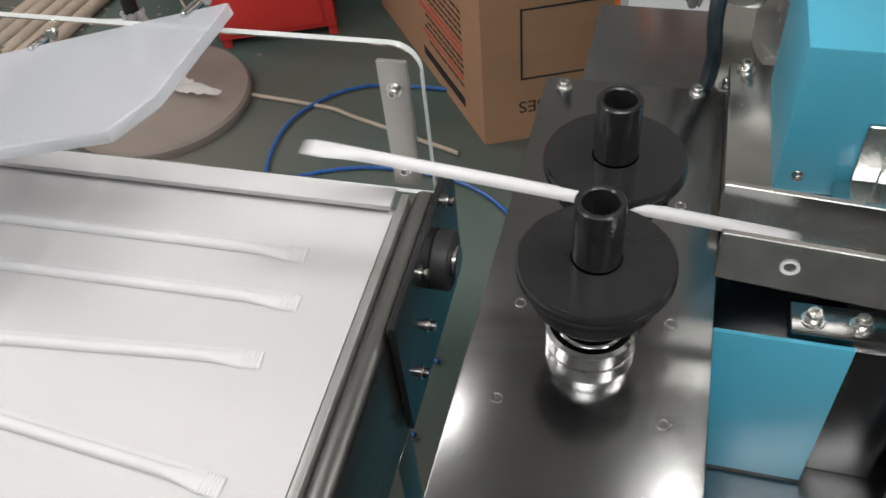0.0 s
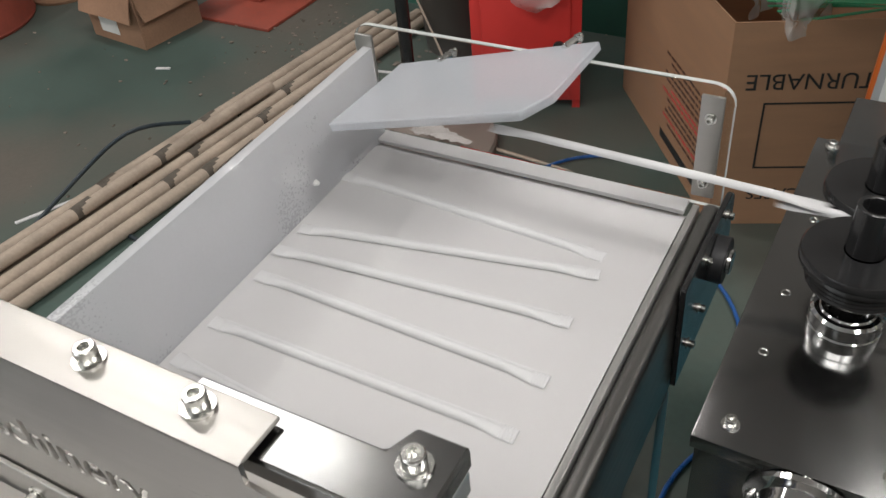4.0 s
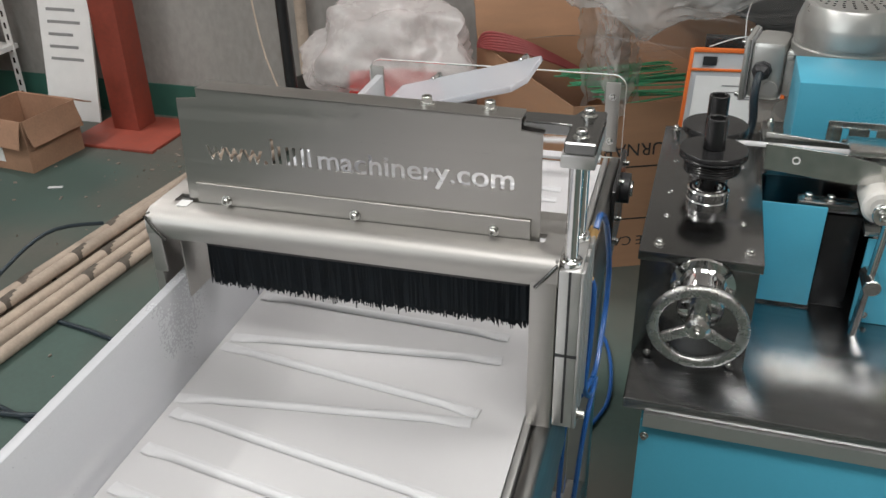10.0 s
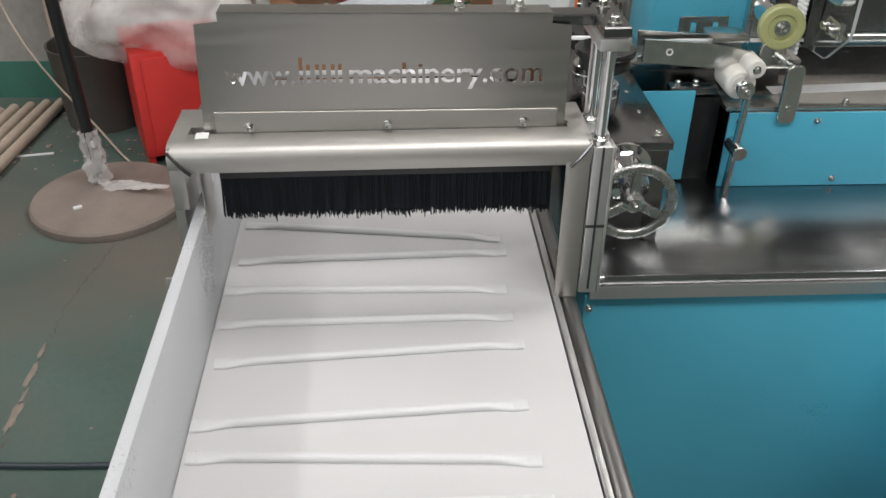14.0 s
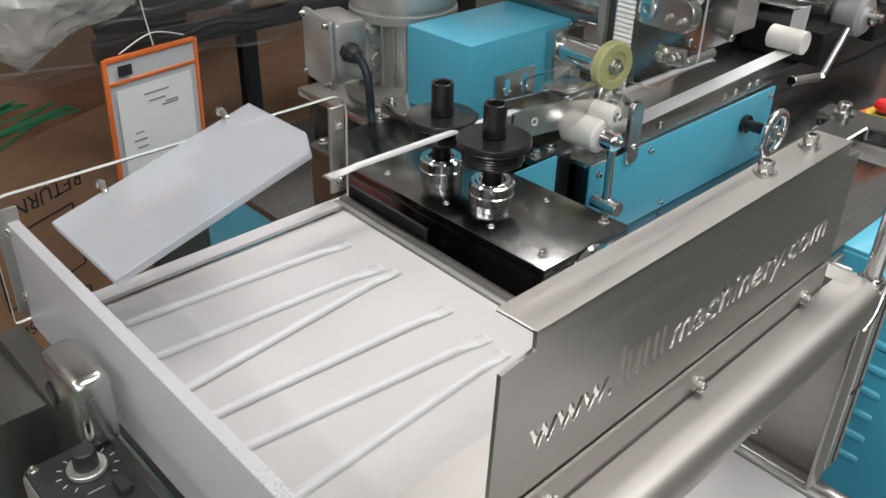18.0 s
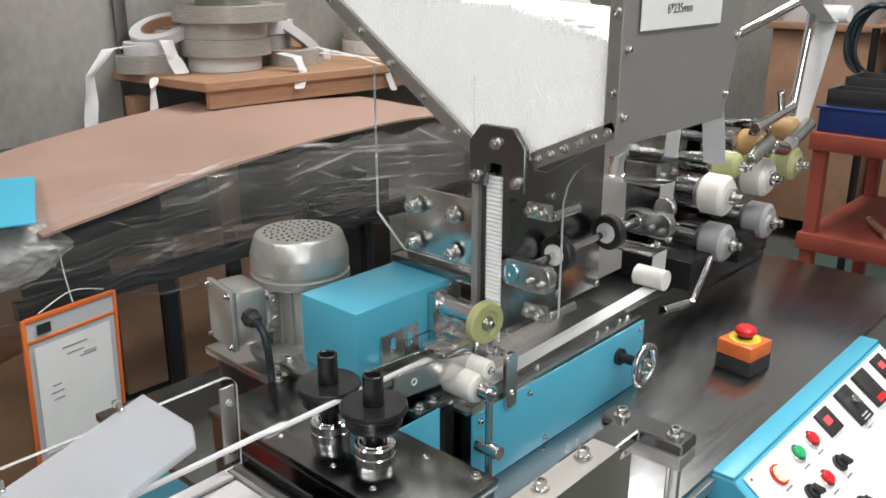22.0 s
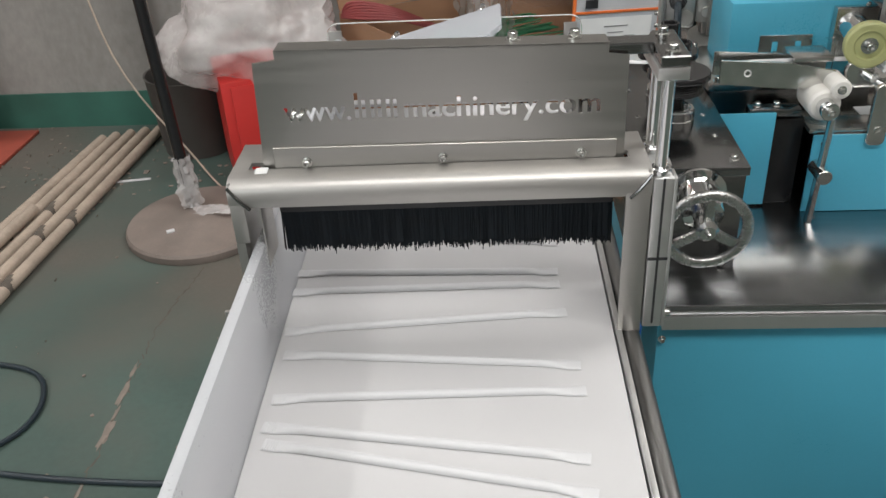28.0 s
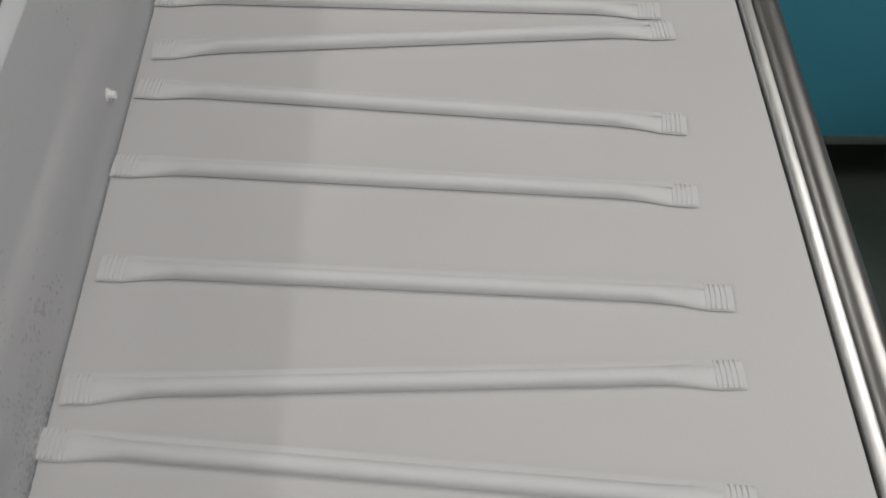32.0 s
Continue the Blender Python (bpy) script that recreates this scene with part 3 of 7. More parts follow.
def cut_plate():
    """The upright plate, with the lettering cut through."""
    out = [(-0.1605, 0.936), (0.1575, 0.936), (0.1570, 1.043), (0.140, 1.045), (0.140, 1.0545), (-0.136, 1.0585), (-0.136, 1.050), (-0.1555, 1.048)]
    body = new("tmp_plate", mesh_of("tmp", slab(out, XZ, 0.002), GATE, 0))
    cutters = []
    for text, x0, wide in (("www.", -0.1345, 0.058), ("machinery.com", -0.0325, 0.167)):
        cu = bpy.data.curves.new("tmp_text", "FONT")
        cu.body, cu.size, cu.extrude, cu.offset = text, 0.03, 0.01, 0.0006
        tx = new("tmp_text", cu)
        bpy.context.view_layer.update()
        sx = wide / tx.dimensions.x
        cutters.append((tx, Matrix.Translation((x0, -0.001, 0.9955)) @ Matrix.Rotation(radians(0.45), 4, "Y") @ Matrix.Rotation(math.pi / 2, 4, "X") @ Matrix.Diagonal((sx, 0.86, 1, 1))))
    dg = bpy.context.evaluated_depsgraph_get()
    cut = bmesh.new()
    for tx, m in cutters:
        me = bpy.data.meshes.new_from_object(tx.evaluated_get(dg))
        me.transform(m)
        cut.from_mesh(me)
        bpy.data.meshes.remove(me)
        bpy.data.objects.remove(tx)
    for x, top in ((-0.0735, 1.0190), (-0.0675, 1.0128), (-0.0600, 1.0128), (-0.0540, 1.0128), (-0.0465, 1.0128), (-0.0405, 1.0128)):
        cut = join(cut, box(x, x + 0.0034, -0.02, 0.02, 0.9958, top))
    bmesh.ops.remove_doubles(cut, verts=cut.verts[:], dist=1e-6)
    co = new("tmp_cut", mesh_of("tmp", cut, GATE, 0))
    md = body.modifiers.new("cut", "BOOLEAN")
    md.operation, md.object, md.solver = "DIFFERENCE", co, "EXACT"
    md.use_self = True
    bpy.context.view_layer.update()
    me = bpy.data.meshes.new_from_object(body.evaluated_get(bpy.context.evaluated_depsgraph_get()))
    bm = bmesh.new()
    bm.from_mesh(me)
    for o in (body, co):
        bpy.data.objects.remove(o)
    return bm


part("gate_plate", cut_plate(), GATE, lift, "brushed steel plate with a web address cut through it", 0)
part("flange", join(slab([(-0.136, 0.0), (0.140, 0.0), (0.140, 0.022), (-0.136, 0.022)], Matrix.Translation((0, -0.002, 1.0545)) @ Matrix.Rotation(radians(0.8), 4, "Y"), 0.002, 0.0006)), GATE, lift, "folded-back top edge")
strip = part("clamp_strip", slab([(-0.149, 0.940), (0.150, 0.940), (0.150, 0.970), (-0.149, 0.972)], Matrix.Translation((0, -0.0025, 0)) @ XZ, 0.0022, 0.0004), STEEL, lift, "bright steel clamp strip")
for x in (-0.12, 0.0, 0.12):
    bolt(strip, (x, -0.005, 0.958), (0, -1, 0), 0.0032)
part("brush_holder", box(-0.153, 0.150, 0.0005, 0.008, 0.905, 0.938, 0.001), BLACKP, lift, "black brush holder")


def bristles():
    rng = random.Random(5)
    bm = bmesh.new()
    for row in range(5):
        y = 0.0015 + 0.0013 * row
        for k in range(300):
            x = -0.152 + 0.302 * k / 299 + rng.uniform(-0.0008, 0.0008)
            end = 0.866 + rng.gauss(0, 0.0022) - (0.004 if rng.random() < 0.06 else 0)
            w = 0.0007
            lean = rng.gauss(0, 0.0012) + (0.004 * rng.random() if rng.random() < 0.04 else 0)
            yy = y + rng.gauss(0, 0.001)
            a = [bm.verts.new((x + w * math.cos(t), y + w * math.sin(t), 0.912)) for t in (0, 2.1, 4.2)]
            b = [bm.verts.new((x + lean + 0.8 * w * math.cos(t), yy + 0.8 * w * math.sin(t), end)) for t in (0, 2.1, 4.2)]
            for i in range(3):
                bm.faces.new((a[i], a[(i + 1) % 3], b[(i + 1) % 3], b[i]))
            bm.faces.new(b)
    return bm


tagged(part("brush", bristles(), BRISTLE, lift, "dense black nylon bristles with a ragged edge", 0), kind="stuff")
part("bristle_core", box(-0.151, 0.148, 0.0014, 0.0068, 0.8695, 0.906), BRISTLE, lift, "dense core of the brush")
for x in (0.062, 0.113):
    bolt(lift, (x, 0.011, 1.0555), (0, 0, 1), 0.0042)
arm = part("arm", slab([(0.100, 0.004), (0.177, 0.004), (0.177, -0.031), (0.2005, -0.031), (0.2005, 0.038), (0.181, 0.038), (0.176, 0.026), (0.100, 0.026)], Matrix.Translation((0, 0, 1.0410)), 0.0095, 0.0012), DARK_STEEL, lift, "milled steel arm")
part("arm_block", box(0.175, 0.2005, -0.031, 0.036, 1.030, 1.0408, 0.0012), ALU, lift, "aluminium block on the guide rods")
for y in (-0.022, 0.022):
    bolt(arm, (0.188, y + 0.002, 1.0505), (0, 0, 1), 0.0042)
    part("guide_rod", cyl((0.186, y, 0.88), (0.186, y, 1.035), 0.0055), CHROME, lift, "chrome guide rod")

cylinder = thing("air_cylinder", (0.186, 0, 0.785), "guided aluminium air cylinder beside the portal with black fittings", "air cylinder")
part("body", box(0.1785, 0.196, -0.034, 0.032, 0.79, 0.945, 0.0015), ALU, cylinder, "extruded aluminium body with slots")
for ya, yb in ((-0.034, -0.015), (-0.006, 0.007), (0.014, 0.032)):
    part("rib", box(0.196, 0.199, ya, yb, 0.79, 0.945, 0.0008), ALU, cylinder)
# black strip stands for the shade in the body's front slot
part("groove_shade", box(0.1865, 0.1885, -0.0347, -0.034, 0.795, 0.945), BLACKP, cylinder, "black strip for the shade in the body's slot")
for y in (-0.022, 0.022):
    part("rod_collar", pipe((0.186, y, 0.945), (0.186, y, 0.951), 0.0092, 0.0058), CHROME, cylinder)
part("joint", box(0.1787, 0.1962, -0.0347, -0.0335, 0.8638, 0.8664), BLACKP, cylinder, "dark joint line")
part("fitting", cyl((0.194, 0.030, 0.938), (0.198, 0.036, 0.950), 0.0045, 12), AMBER, cylinder, "brass hose fitting")
part("fitting", cyl((0.192, 0.030, 0.90), (0.1975, 0.036, 0.90), 0.0045, 12), AMBER, cylinder, "brass hose fitting")
bolt(cylinder, (0.199, -0.025, 0.80), (1, 0, 0), 0.004)
solid("air_hose", sweep([(0.198, 0.036, 0.950), (0.1985, 0.050, 0.955), (0.199, 0.072, 0.945), (0.2, 0.10, 0.922), (0.2, 0.137, 0.88), (0.2, 0.165, 0.832), (0.2, 0.160, 0.793), (0.2, 0.135, 0.768), (0.2, 0.10, 0.755), (0.197, 0.06, 0.765), (0.186, 0.05, 0.745), (0.176, 0.08, 0.69), (0.165, 0.10, 0.45), (0.10, 0.3, 0.10), (0.05, 0.5, 0.01)], 0.0027), HOSE, "bright blue air hose in a loop beside the cylinder", "hose")
solid("air_hose", sweep([(0.1975, 0.036, 0.90), (0.2, 0.038, 0.886), (0.2, 0.036, 0.83), (0.198, 0.035, 0.785), (0.2, 0.075, 0.745), (0.2, 0.115, 0.735), (0.197, 0.07, 0.70), (0.18, 0.10, 0.5), (0.12, 0.3, 0.2), (0.06, 0.55, 0.01)], 0.0027), HOSE, "bright blue air hose hanging below the conveyor", "hose")

# the portal stands square to the conveyor
for ob in (gate, lift, cylinder):
    ob.matrix_basis = Matrix.Rotation(radians(1.2), 4, "Z") @ ob.matrix_basis

solid("tape_scrap", moved(box(-0.0055, 0.0055, -0.006, 0.006, 0.0, 0.0005), Matrix.Translation((-0.160, -0.014, GZ + 0.0003)) @ Matrix.Rotation(radians(4), 4, "Z")), WHITEP, "small square of white tape on the crossbar", "tape")
# speed control box
ctrl = thing("speed_controller", (-0.225, 0.28, 0.55), "steel speed control box with a black face and knob", "control box")
part("housing", box(-0.258, -0.196, 0.224, 0.338, 0.55, 0.806, 0.003), MATTE, ctrl, "dull steel housing")
fp = part("face_plate", box(-0.256, -0.198, 0.226, 0.336, 0.8065, 0.8105, 0.001), BLACKP, ctrl, "black printed face plate")
part("dial", cyl((-0.2225, 0.308, 0.8105), (-0.2225, 0.308, 0.815), 0.0135), ALU, ctrl, "silver dial skirt")
part("knob", cyl((-0.2225, 0.308, 0.815), (-0.2225, 0.308, 0.829), 0.0085, 20, 0.0078), BLACKP, ctrl, "black knob")
part("switch", box(-0.216, -0.207, 0.268, 0.283, 0.8105, 0.817, 0.001), BLACKP, ctrl, "black rocker switch")
for k in range(11):
    a = radians(-135 + 27 * k)
    p = Vector((-0.2225 + 0.019 * math.sin(a), 0.308 + 0.019 * math.cos(a), 0.8106))
    part("tick", moved(box(-0.0004, 0.0004, -0.0018, 0.0018, 0, 0.0003), Matrix.Translation(p) @ Matrix.Rotation(-a, 4, "Z")), GREYP, fp)
for k, (x, y, w) in enumerate(((-0.24, 0.262, 0.012), (-0.24, 0.254, 0.018), (-0.24, 0.246, 0.014), (-0.212, 0.258, 0.01), (-0.226, 0.286, 0.012))):
    part("print_bar", box(x - w / 2, x + w / 2, y - 0.0006, y + 0.0006, 0.8105, 0.8108), GREYINK, fp)
for p in ((-0.251, 0.331, 0.8105), (-0.203, 0.331, 0.8105), (-0.218, 0.236, 0.8105), (-0.251, 0.231, 0.8105)):
    bolt(ctrl, p, (0, 0, 1), 0.0024)

# ---- wrapping machine ----
TZ = 0.652
bench = thing("machine_bench", (0.9, 0.6, 0), "blue enamelled machine bench with a brushed stainless top", "machine bench")
part("top", box(0.225, 1.82, 0.197, 1.05, TZ - 0.014, TZ, 0.002), mat("table_stainless", (0.33, 0.335, 0.34), 0.22, 1.0, 0.1, 4, 0.02, (3, 30, 3), fine=60), bench, "polished stainless top")
part("top_trim", box(0.25, 0.7715, 0.1925, 0.203, TZ - 0.033, TZ - 0.0145), ALU, bench, "grey steel edge strip")
part("front_panel", box(0.247, 0.7715, 0.2035, 0.2085, 0.17, TZ - 0.0335, 0.001), BLUE, bench, "blue front panel")
part("end_panel", box(0.247, 0.252, 0.2095, 1.04, 0.17, TZ - 0.0145, 0.001), BLUE, bench, "blue end panel")
part("back_panel", box(0.252, 1.81, 1.03, 1.04, 0.17, TZ - 0.0145, 0.001), BLUE, bench, "blue back panel")
part("end_panel", box(1.805, 1.811, 0.2095, 1.03, 0.17, TZ - 0.0145, 0.001), STEEL, bench, "stainless end panel")
part("front_panel", box(1.445, 1.804, 0.2035, 0.2085, 0.17, TZ - 0.0145, 0.001), STEEL, bench, "stainless front panel")
part("base_rail", box(0.247, 1.80, 0.205, 0.235, 0.15, 0.1695, 0.001), NICKEL, bench, "grey base rail")
for x in (0.29, 1.70):
    for y in (0.25, 1.0):
        leg = part("leg", box(x - 0.02, x + 0.02, y - 0.02, y + 0.02, 0.03, 0.17), BLUE, bench)
        part("foot", cyl((x, y, 0), (x, y, 0.03), 0.028), BLACKP, leg)
for p in ((0.253, 0.2035, 0.597), (0.757, 0.2035, 0.597), (0.253, 0.2035, 0.22)):
    bolt(bench, p, (0, -1, 0), 0.0035)

# control console
console = thing("control_console", (1.1, 0.17, 0), "blue sloped control console with white button panel and louvres", "control console")
cm = Matrix(((0, 0, 1, 0.772), (1, 0, 0, 0), (0, 1, 0, 0), (0, 0, 0, 1)))
n0, n1 = Vector((0, 0.160, 0.645)), Vector((0, -0.020, 0.513))
part("body", slab([(0.2025, 0.645), (0.160, 0.645), (-0.020, 0.513), (-0.020, 0.225), (0.2025, 0.225)], cm, 0.668, 0.003), BLUE, console, "blue enamelled console body")
part("back_cover", box(0.7725, 1.4395, 0.163, 0.2022, 0.6452, 0.6515, 0.002), BLUE, console, "light blue top edge")
for x in (0.80, 1.41):
    leg = part("leg", box(x - 0.02, x + 0.02, 0.02, 0.06, 0.03, 0.225), BLUE, console)
    part("foot", cyl((x, 0.04, 0), (x, 0.04, 0.03), 0.026), BLACKP, leg)
SL = n1 - n0
UP = Vector((0, SL.z, -SL.y)).normalized()
UP = UP if UP.z > 0 else -UP


def on_slope(x, s, up=0.0):
    """A place on the sloping face: x along the console, s from the top (0) to its foot (1)."""
    return Vector((x, 0, 0)) + n0 + SL * s + UP * up


def slope_box(x0, x1, s0, s1, h0, h1, bevel=0.0):
    m = Matrix((Vector((1, 0, 0)), -SL.normalized(), UP)).transposed().to_4x4()
    bm = box(x0, x1, -SL.length * s1, -SL.length * s0, h0, h1, bevel)
    bm.transform(Matrix.Translation(n0) @ m)
    return bm


pnl = part("button_panel", slope_box(0.789, 1.425, 0.01, 0.95, 0.0015, 0.0035), WHITEP, console, "white printed button panel")
for x in (1.050, 1.338):
    d = part("display", slope_box(x, x + 0.048, 0.04, 0.24, 0.0035, 0.010, 0.001), BLACKP, pnl, "black digital display")
    part("digits", slope_box(x + 0.010, x + 0.030, 0.10, 0.16, 0.010, 0.0105), DIGIT, d, "red digits")
for x in (1.148, 1.238):
    d = part("controller", slope_box(x, x + 0.052, 0.03, 0.34, 0.0035, 0.012, 0.001), BLACKP, pnl, "black controller")
    if x > 1.2:
        part("caption", slope_box(x + 0.008, x + 0.044, 0.27, 0.32, 0.012, 0.0124), REDB, d, "red caption strip")
        continue
    a = on_slope(x + 0.026, 0.16, 0.012)
    part("knob", cyl(a, a + UP * 0.01, 0.009), NICKEL, d)
    for k in range(4):
        part("print_bar", slope_box(x + 0.012, x + 0.040, 0.28 + 0.03 * k, 0.292 + 0.03 * k, 0.012, 0.0123), GREYP, d)
for x, s_, m, r, label in ((0.861, 0.15, LED, 0.013, "lit pale yellow push button in a red collar"), (0.938, 0.14, GREENB, 0.011, "green push button"), (0.996, 0.14, REDB, 0.011, "red push button"),
                           (0.895, 0.38, BLACKP, 0.010, "black selector knob"), (0.951, 0.39, REDB, 0.011, "red push button"), (1.012, 0.39, BLACKP, 0.010, "black selector knob"),
                           (1.301, 0.38, BLACKP, 0.010, "black selector knob"), (1.397, 0.38, BLACKP, 0.010, "black selector knob"), (0.895, 0.68, BLACKP, 0.010, "black selector knob"), (0.98, 0.68, BLACKP, 0.010, "black selector knob")):
    a = on_slope(x, s_, 0.0035)
    bt = part("button", cyl(a, a + UP * 0.011, r), m, pnl, label)
    part("bezel", pipe(a, a + UP * 0.006, r + 0.004, r + 0.0005), REDB if m is LED else CHROME if m is not BLACKP else BLACKP, bt)
    if m is BLACKP:
        part("grip", moved(box(-0.0035, 0.0035, -0.011, 0.011, 0, 0.010, 0.001), Matrix.Translation(a + UP * 0.011) @ UP.to_track_quat("Z", "Y").to_matrix().to_4x4() @ Matrix.Rotation(0.6, 4, "Z")), BLACKP, bt)
    part("caption_bar", slope_box(x - 0.011, x + 0.011, s_ + 0.10, s_ + 0.115, 0.0035, 0.0038), GREYINK, pnl)
for k in range(6):
    z = 0.525 - 0.041 * k
    m = Matrix.Translation((0.7715, 0.1315, z)) @ Matrix.Rotation(radians(2), 4, "X")
    part("louvre", moved(lathe([(0, -0.042), (0.004, -0.041), (0.0062, -0.037), (0.0062, 0.037), (0.004, 0.041), (0, 0.042)], (0, 0, 0), (0, 1, 0), 12), m @ Matrix.Diagonal((0.7, 1, 1.2, 1))), BLUE, console, "pressed louvre")
for p in ((0.805, 0.14, 0.6465), (1.40, 0.14, 0.6465)):
    bolt(console, on_slope(p[0] - 0.006 if p[0] < 1 else p[0] + 0.014, 0.05, 0.002), UP, 0.0025)

# emergency stop
es = thing("emergency_stop", (1.136, 0.316, TZ), "orange and black emergency stop box with a red mushroom button", "emergency stop")
ER = Matrix.Translation((1.136, 0.316, TZ)) @ Matrix.Rotation(radians(-8), 4, "Z")
part("base", moved(box(-0.036, 0.036, -0.036, 0.036, 0, 0.028, 0.002), ER), BLACKP, es, "black plastic base")
part("cover", moved(box(-0.036, 0.036, -0.036, 0.036, 0.0285, 0.058, 0.004), ER), ORANGE, es, "orange plastic cover")
part("ring", moved(cyl((0, 0, 0.058), (0, 0, 0.0592), 0.029), ER), YELLOW, es, "yellow ring with black print")
part("collar", moved(cyl((0, 0, 0.059), (0, 0, 0.068), 0.014), ER), BLACKP, es)
part("mushroom", moved(lathe([(0, 0.066), (0.015, 0.066), (0.0195, 0.071), (0.0195, 0.077), (0.015, 0.082), (0, 0.083)], (0, 0, 0), (0, 0, 1)), ER), REDB, es, "red mushroom button")

# spool unit
su = thing("spool_unit", (0.29, 0.47, TZ), "polished steel drive housing, darkened for its reflections, with two flanged spools", "drive unit")
part("top_plate", box(0.221, 0.358, 0.280, 0.682, 0.788, 0.8, 0.001), DARK_STEEL, su, "ground steel top plate")
part("front_plate", box(0.224, 0.355, 0.284, 0.292, TZ, 0.788, 0.001), DARK_STEEL, su, "polished front plate")
part("side_plate", box(0.224, 0.234, 0.293, 0.678, TZ, 0.788, 0.001), DARK_STEEL, su)
part("side_plate", box(0.345, 0.355, 0.293, 0.678, TZ, 0.788, 0.001), BLUE, su, "blue side plate")
for x, y in ((0.242, 0.300), (0.342, 0.301), (0.237, 0.668), (0.337, 0.675)):
    bolt(su, (x, y, 0.8), (0, 0, 1), 0.0042)
for x, y in ((0.245, 0.446), (0.334, 0.447), (0.245, 0.376), (0.335, 0.377), (0.245, 0.548), (0.333, 0.549)):
    part("screw_hole", pipe((x, y, 0.7985), (x, y, 0.8006), 0.0042, 0.0022, 14), NICKEL, su)
# flat black insets stand for the shade in the adjusting slots
for x in (0.243, 0.338):
    part("slot", box(x - 0.0045, x + 0.0045, 0.2825, 0.2836, TZ + 0.001, TZ + 0.034, 0.0004), BLACK, su, "black inset for the shade in an adjusting slot")
    bolt(su, (x, 0.283, TZ + 0.008), (0, -1, 0), 0.003)
for n_, (x, y) in enumerate(((0.290, 0.420), (0.290, 0.503))):
    ridges = [(0.0335 + 0.0010 * (q_ % 2), 0.849 + 0.0016 * q_) for q_ in range(11)]
    sp = part("spool", lathe([(0, 0.846), (0.030, 0.846), (0.033, 0.848)] + ridges + [(0.036, 0.8665), (0.040, 0.8668), (0.0415, 0.868), (0.0405, 0.8695), (0.0415, 0.871), (0.0412, 0.8745), (0.040, 0.876), (0.0135, 0.8765)], (x, y, 0), (x, y, 1), 40), BLACK, su, "black flanged spool with a ridged hub")
    part("sleeve", pipe((x, y, 0.8767), (x, y, 0.915), 0.0128, 0.0092), BLACK, sp)
    part("shaft", cyl((x, y, 0.80), (x, y, 0.845), 0.011), BLACK, sp, "black shaft")
    b = part("bearing", lathe([(0.0115, 0.818), (0.0165, 0.818), (0.0165, 0.824), (0.0185, 0.8245), (0.0235, 0.8245), (0.0255, 0.8225), (0.0255, 0.812), (0.0245, 0.811), (0.0255, 0.810), (0.0255, 0.80)], (x, y, 0), (x, y, 1), 32), CHROME, su, "chrome bearing housing")
    part("seal_ring", pipe((x, y, 0.8238), (x, y, 0.8258), 0.0195, 0.0150), CHROME, b)
# handwheel
part("wheel_boss", lathe([(0.036, 0), (0.036, 0.004), (0.0265, 0.0055), (0.0255, 0.010), (0.0255, 0.046), (0.024, 0.049), (0.013, 0.050), (0.013, 0.066), (0, 0.066)], (0.296, 0.284, 0.766), (0.295, 0.184, 0.748), 40), CHROME, su, "chrome flanged boss")
for k in range(3):
    a = radians(-10 + 100 * k)
    bolt(su, (0.296 + 0.031 * math.cos(a), 0.2795, 0.7655 + 0.031 * math.sin(a)), (0, -1, -0.17), 0.003)


def handwheel(parent, c, d, r, material, spokes=3):
    """A dished handwheel with round rim, spokes and hub."""
    m = axis_matrix(c, Vector(c) + Vector(d))
    bm = bmesh.new()
    seg, ring = 48, 14
    prof = [(0.0066 * math.copysign(abs(math.cos(b)) ** 0.7, math.cos(b)), 0.0052 * math.copysign(abs(math.sin(b)) ** 0.7, math.sin(b))) for b in np.linspace(0, 2 * math.pi, ring, endpoint=False)]
    vs = [[bm.verts.new(((r + p) * math.cos(a), (r + p) * math.sin(a), q)) for p, q in prof] for a in np.linspace(0, 2 * math.pi, seg, endpoint=False)]
    for i in range(seg):
        for j in range(ring):
            bm.faces.new((vs[i][j], vs[(i + 1) % seg][j], vs[(i + 1) % seg][(j + 1) % ring], vs[i][(j + 1) % ring]))
    bmesh.ops.recalc_face_normals(bm, faces=bm.faces[:])
    w = part("rim", moved(bm, m), material, parent, "chrome handwheel rim")
    for k in range(spokes):
        a = 2 * math.pi * k / spokes + math.pi / 2
        part("spoke", moved(box(0.008, r - 0.004, -0.0062, 0.0062, -0.004, 0.0025, 0.0015), m @ Matrix.Rotation(a, 4, "Z")), material, w, "flat spoke")
    part("hub", moved(lathe([(0, -0.012), (0.014, -0.012), (0.0135, 0.004), (0.009, 0.007), (0.009, 0.009), (0, 0.009)], (0, 0, 0), (0, 0, 1)), m), NICKEL, w)
    bolt(w, m @ Vector((0, 0, 0.009)), d, 0.0035)
    return w


handwheel(su, (0.295, 0.212, 0.752), (0, -1, -0.07), 0.048, CASTN)

# blue gear cover with motor
gc = thing("gear_housing", (0.49, 0.62, TZ), "bright blue gear housing behind the spools", "gear housing")
part("cover", box(0.387, 0.59, 0.557, 0.677, 0.815, 0.922, 0.0025), BLUE, gc, "bright blue sheet cover")
part("base_plate", box(0.358, 0.62, 0.53, 0.70, 0.80, 0.815, 0.002), NICKEL, gc)
part("pedestal", box(0.365, 0.60, 0.55, 0.69, TZ, 0.80, 0.002), DARK_STEEL, gc, "dark pedestal")
lp = part("bracket", join(slab(rounded(0.43, 0.505, 0.83, 0.875, 0.002), Matrix.Translation((0, 0.5565, 0)) @ XZ, 0.004, 0.0006)), NICKEL, gc, "slotted steel bracket")
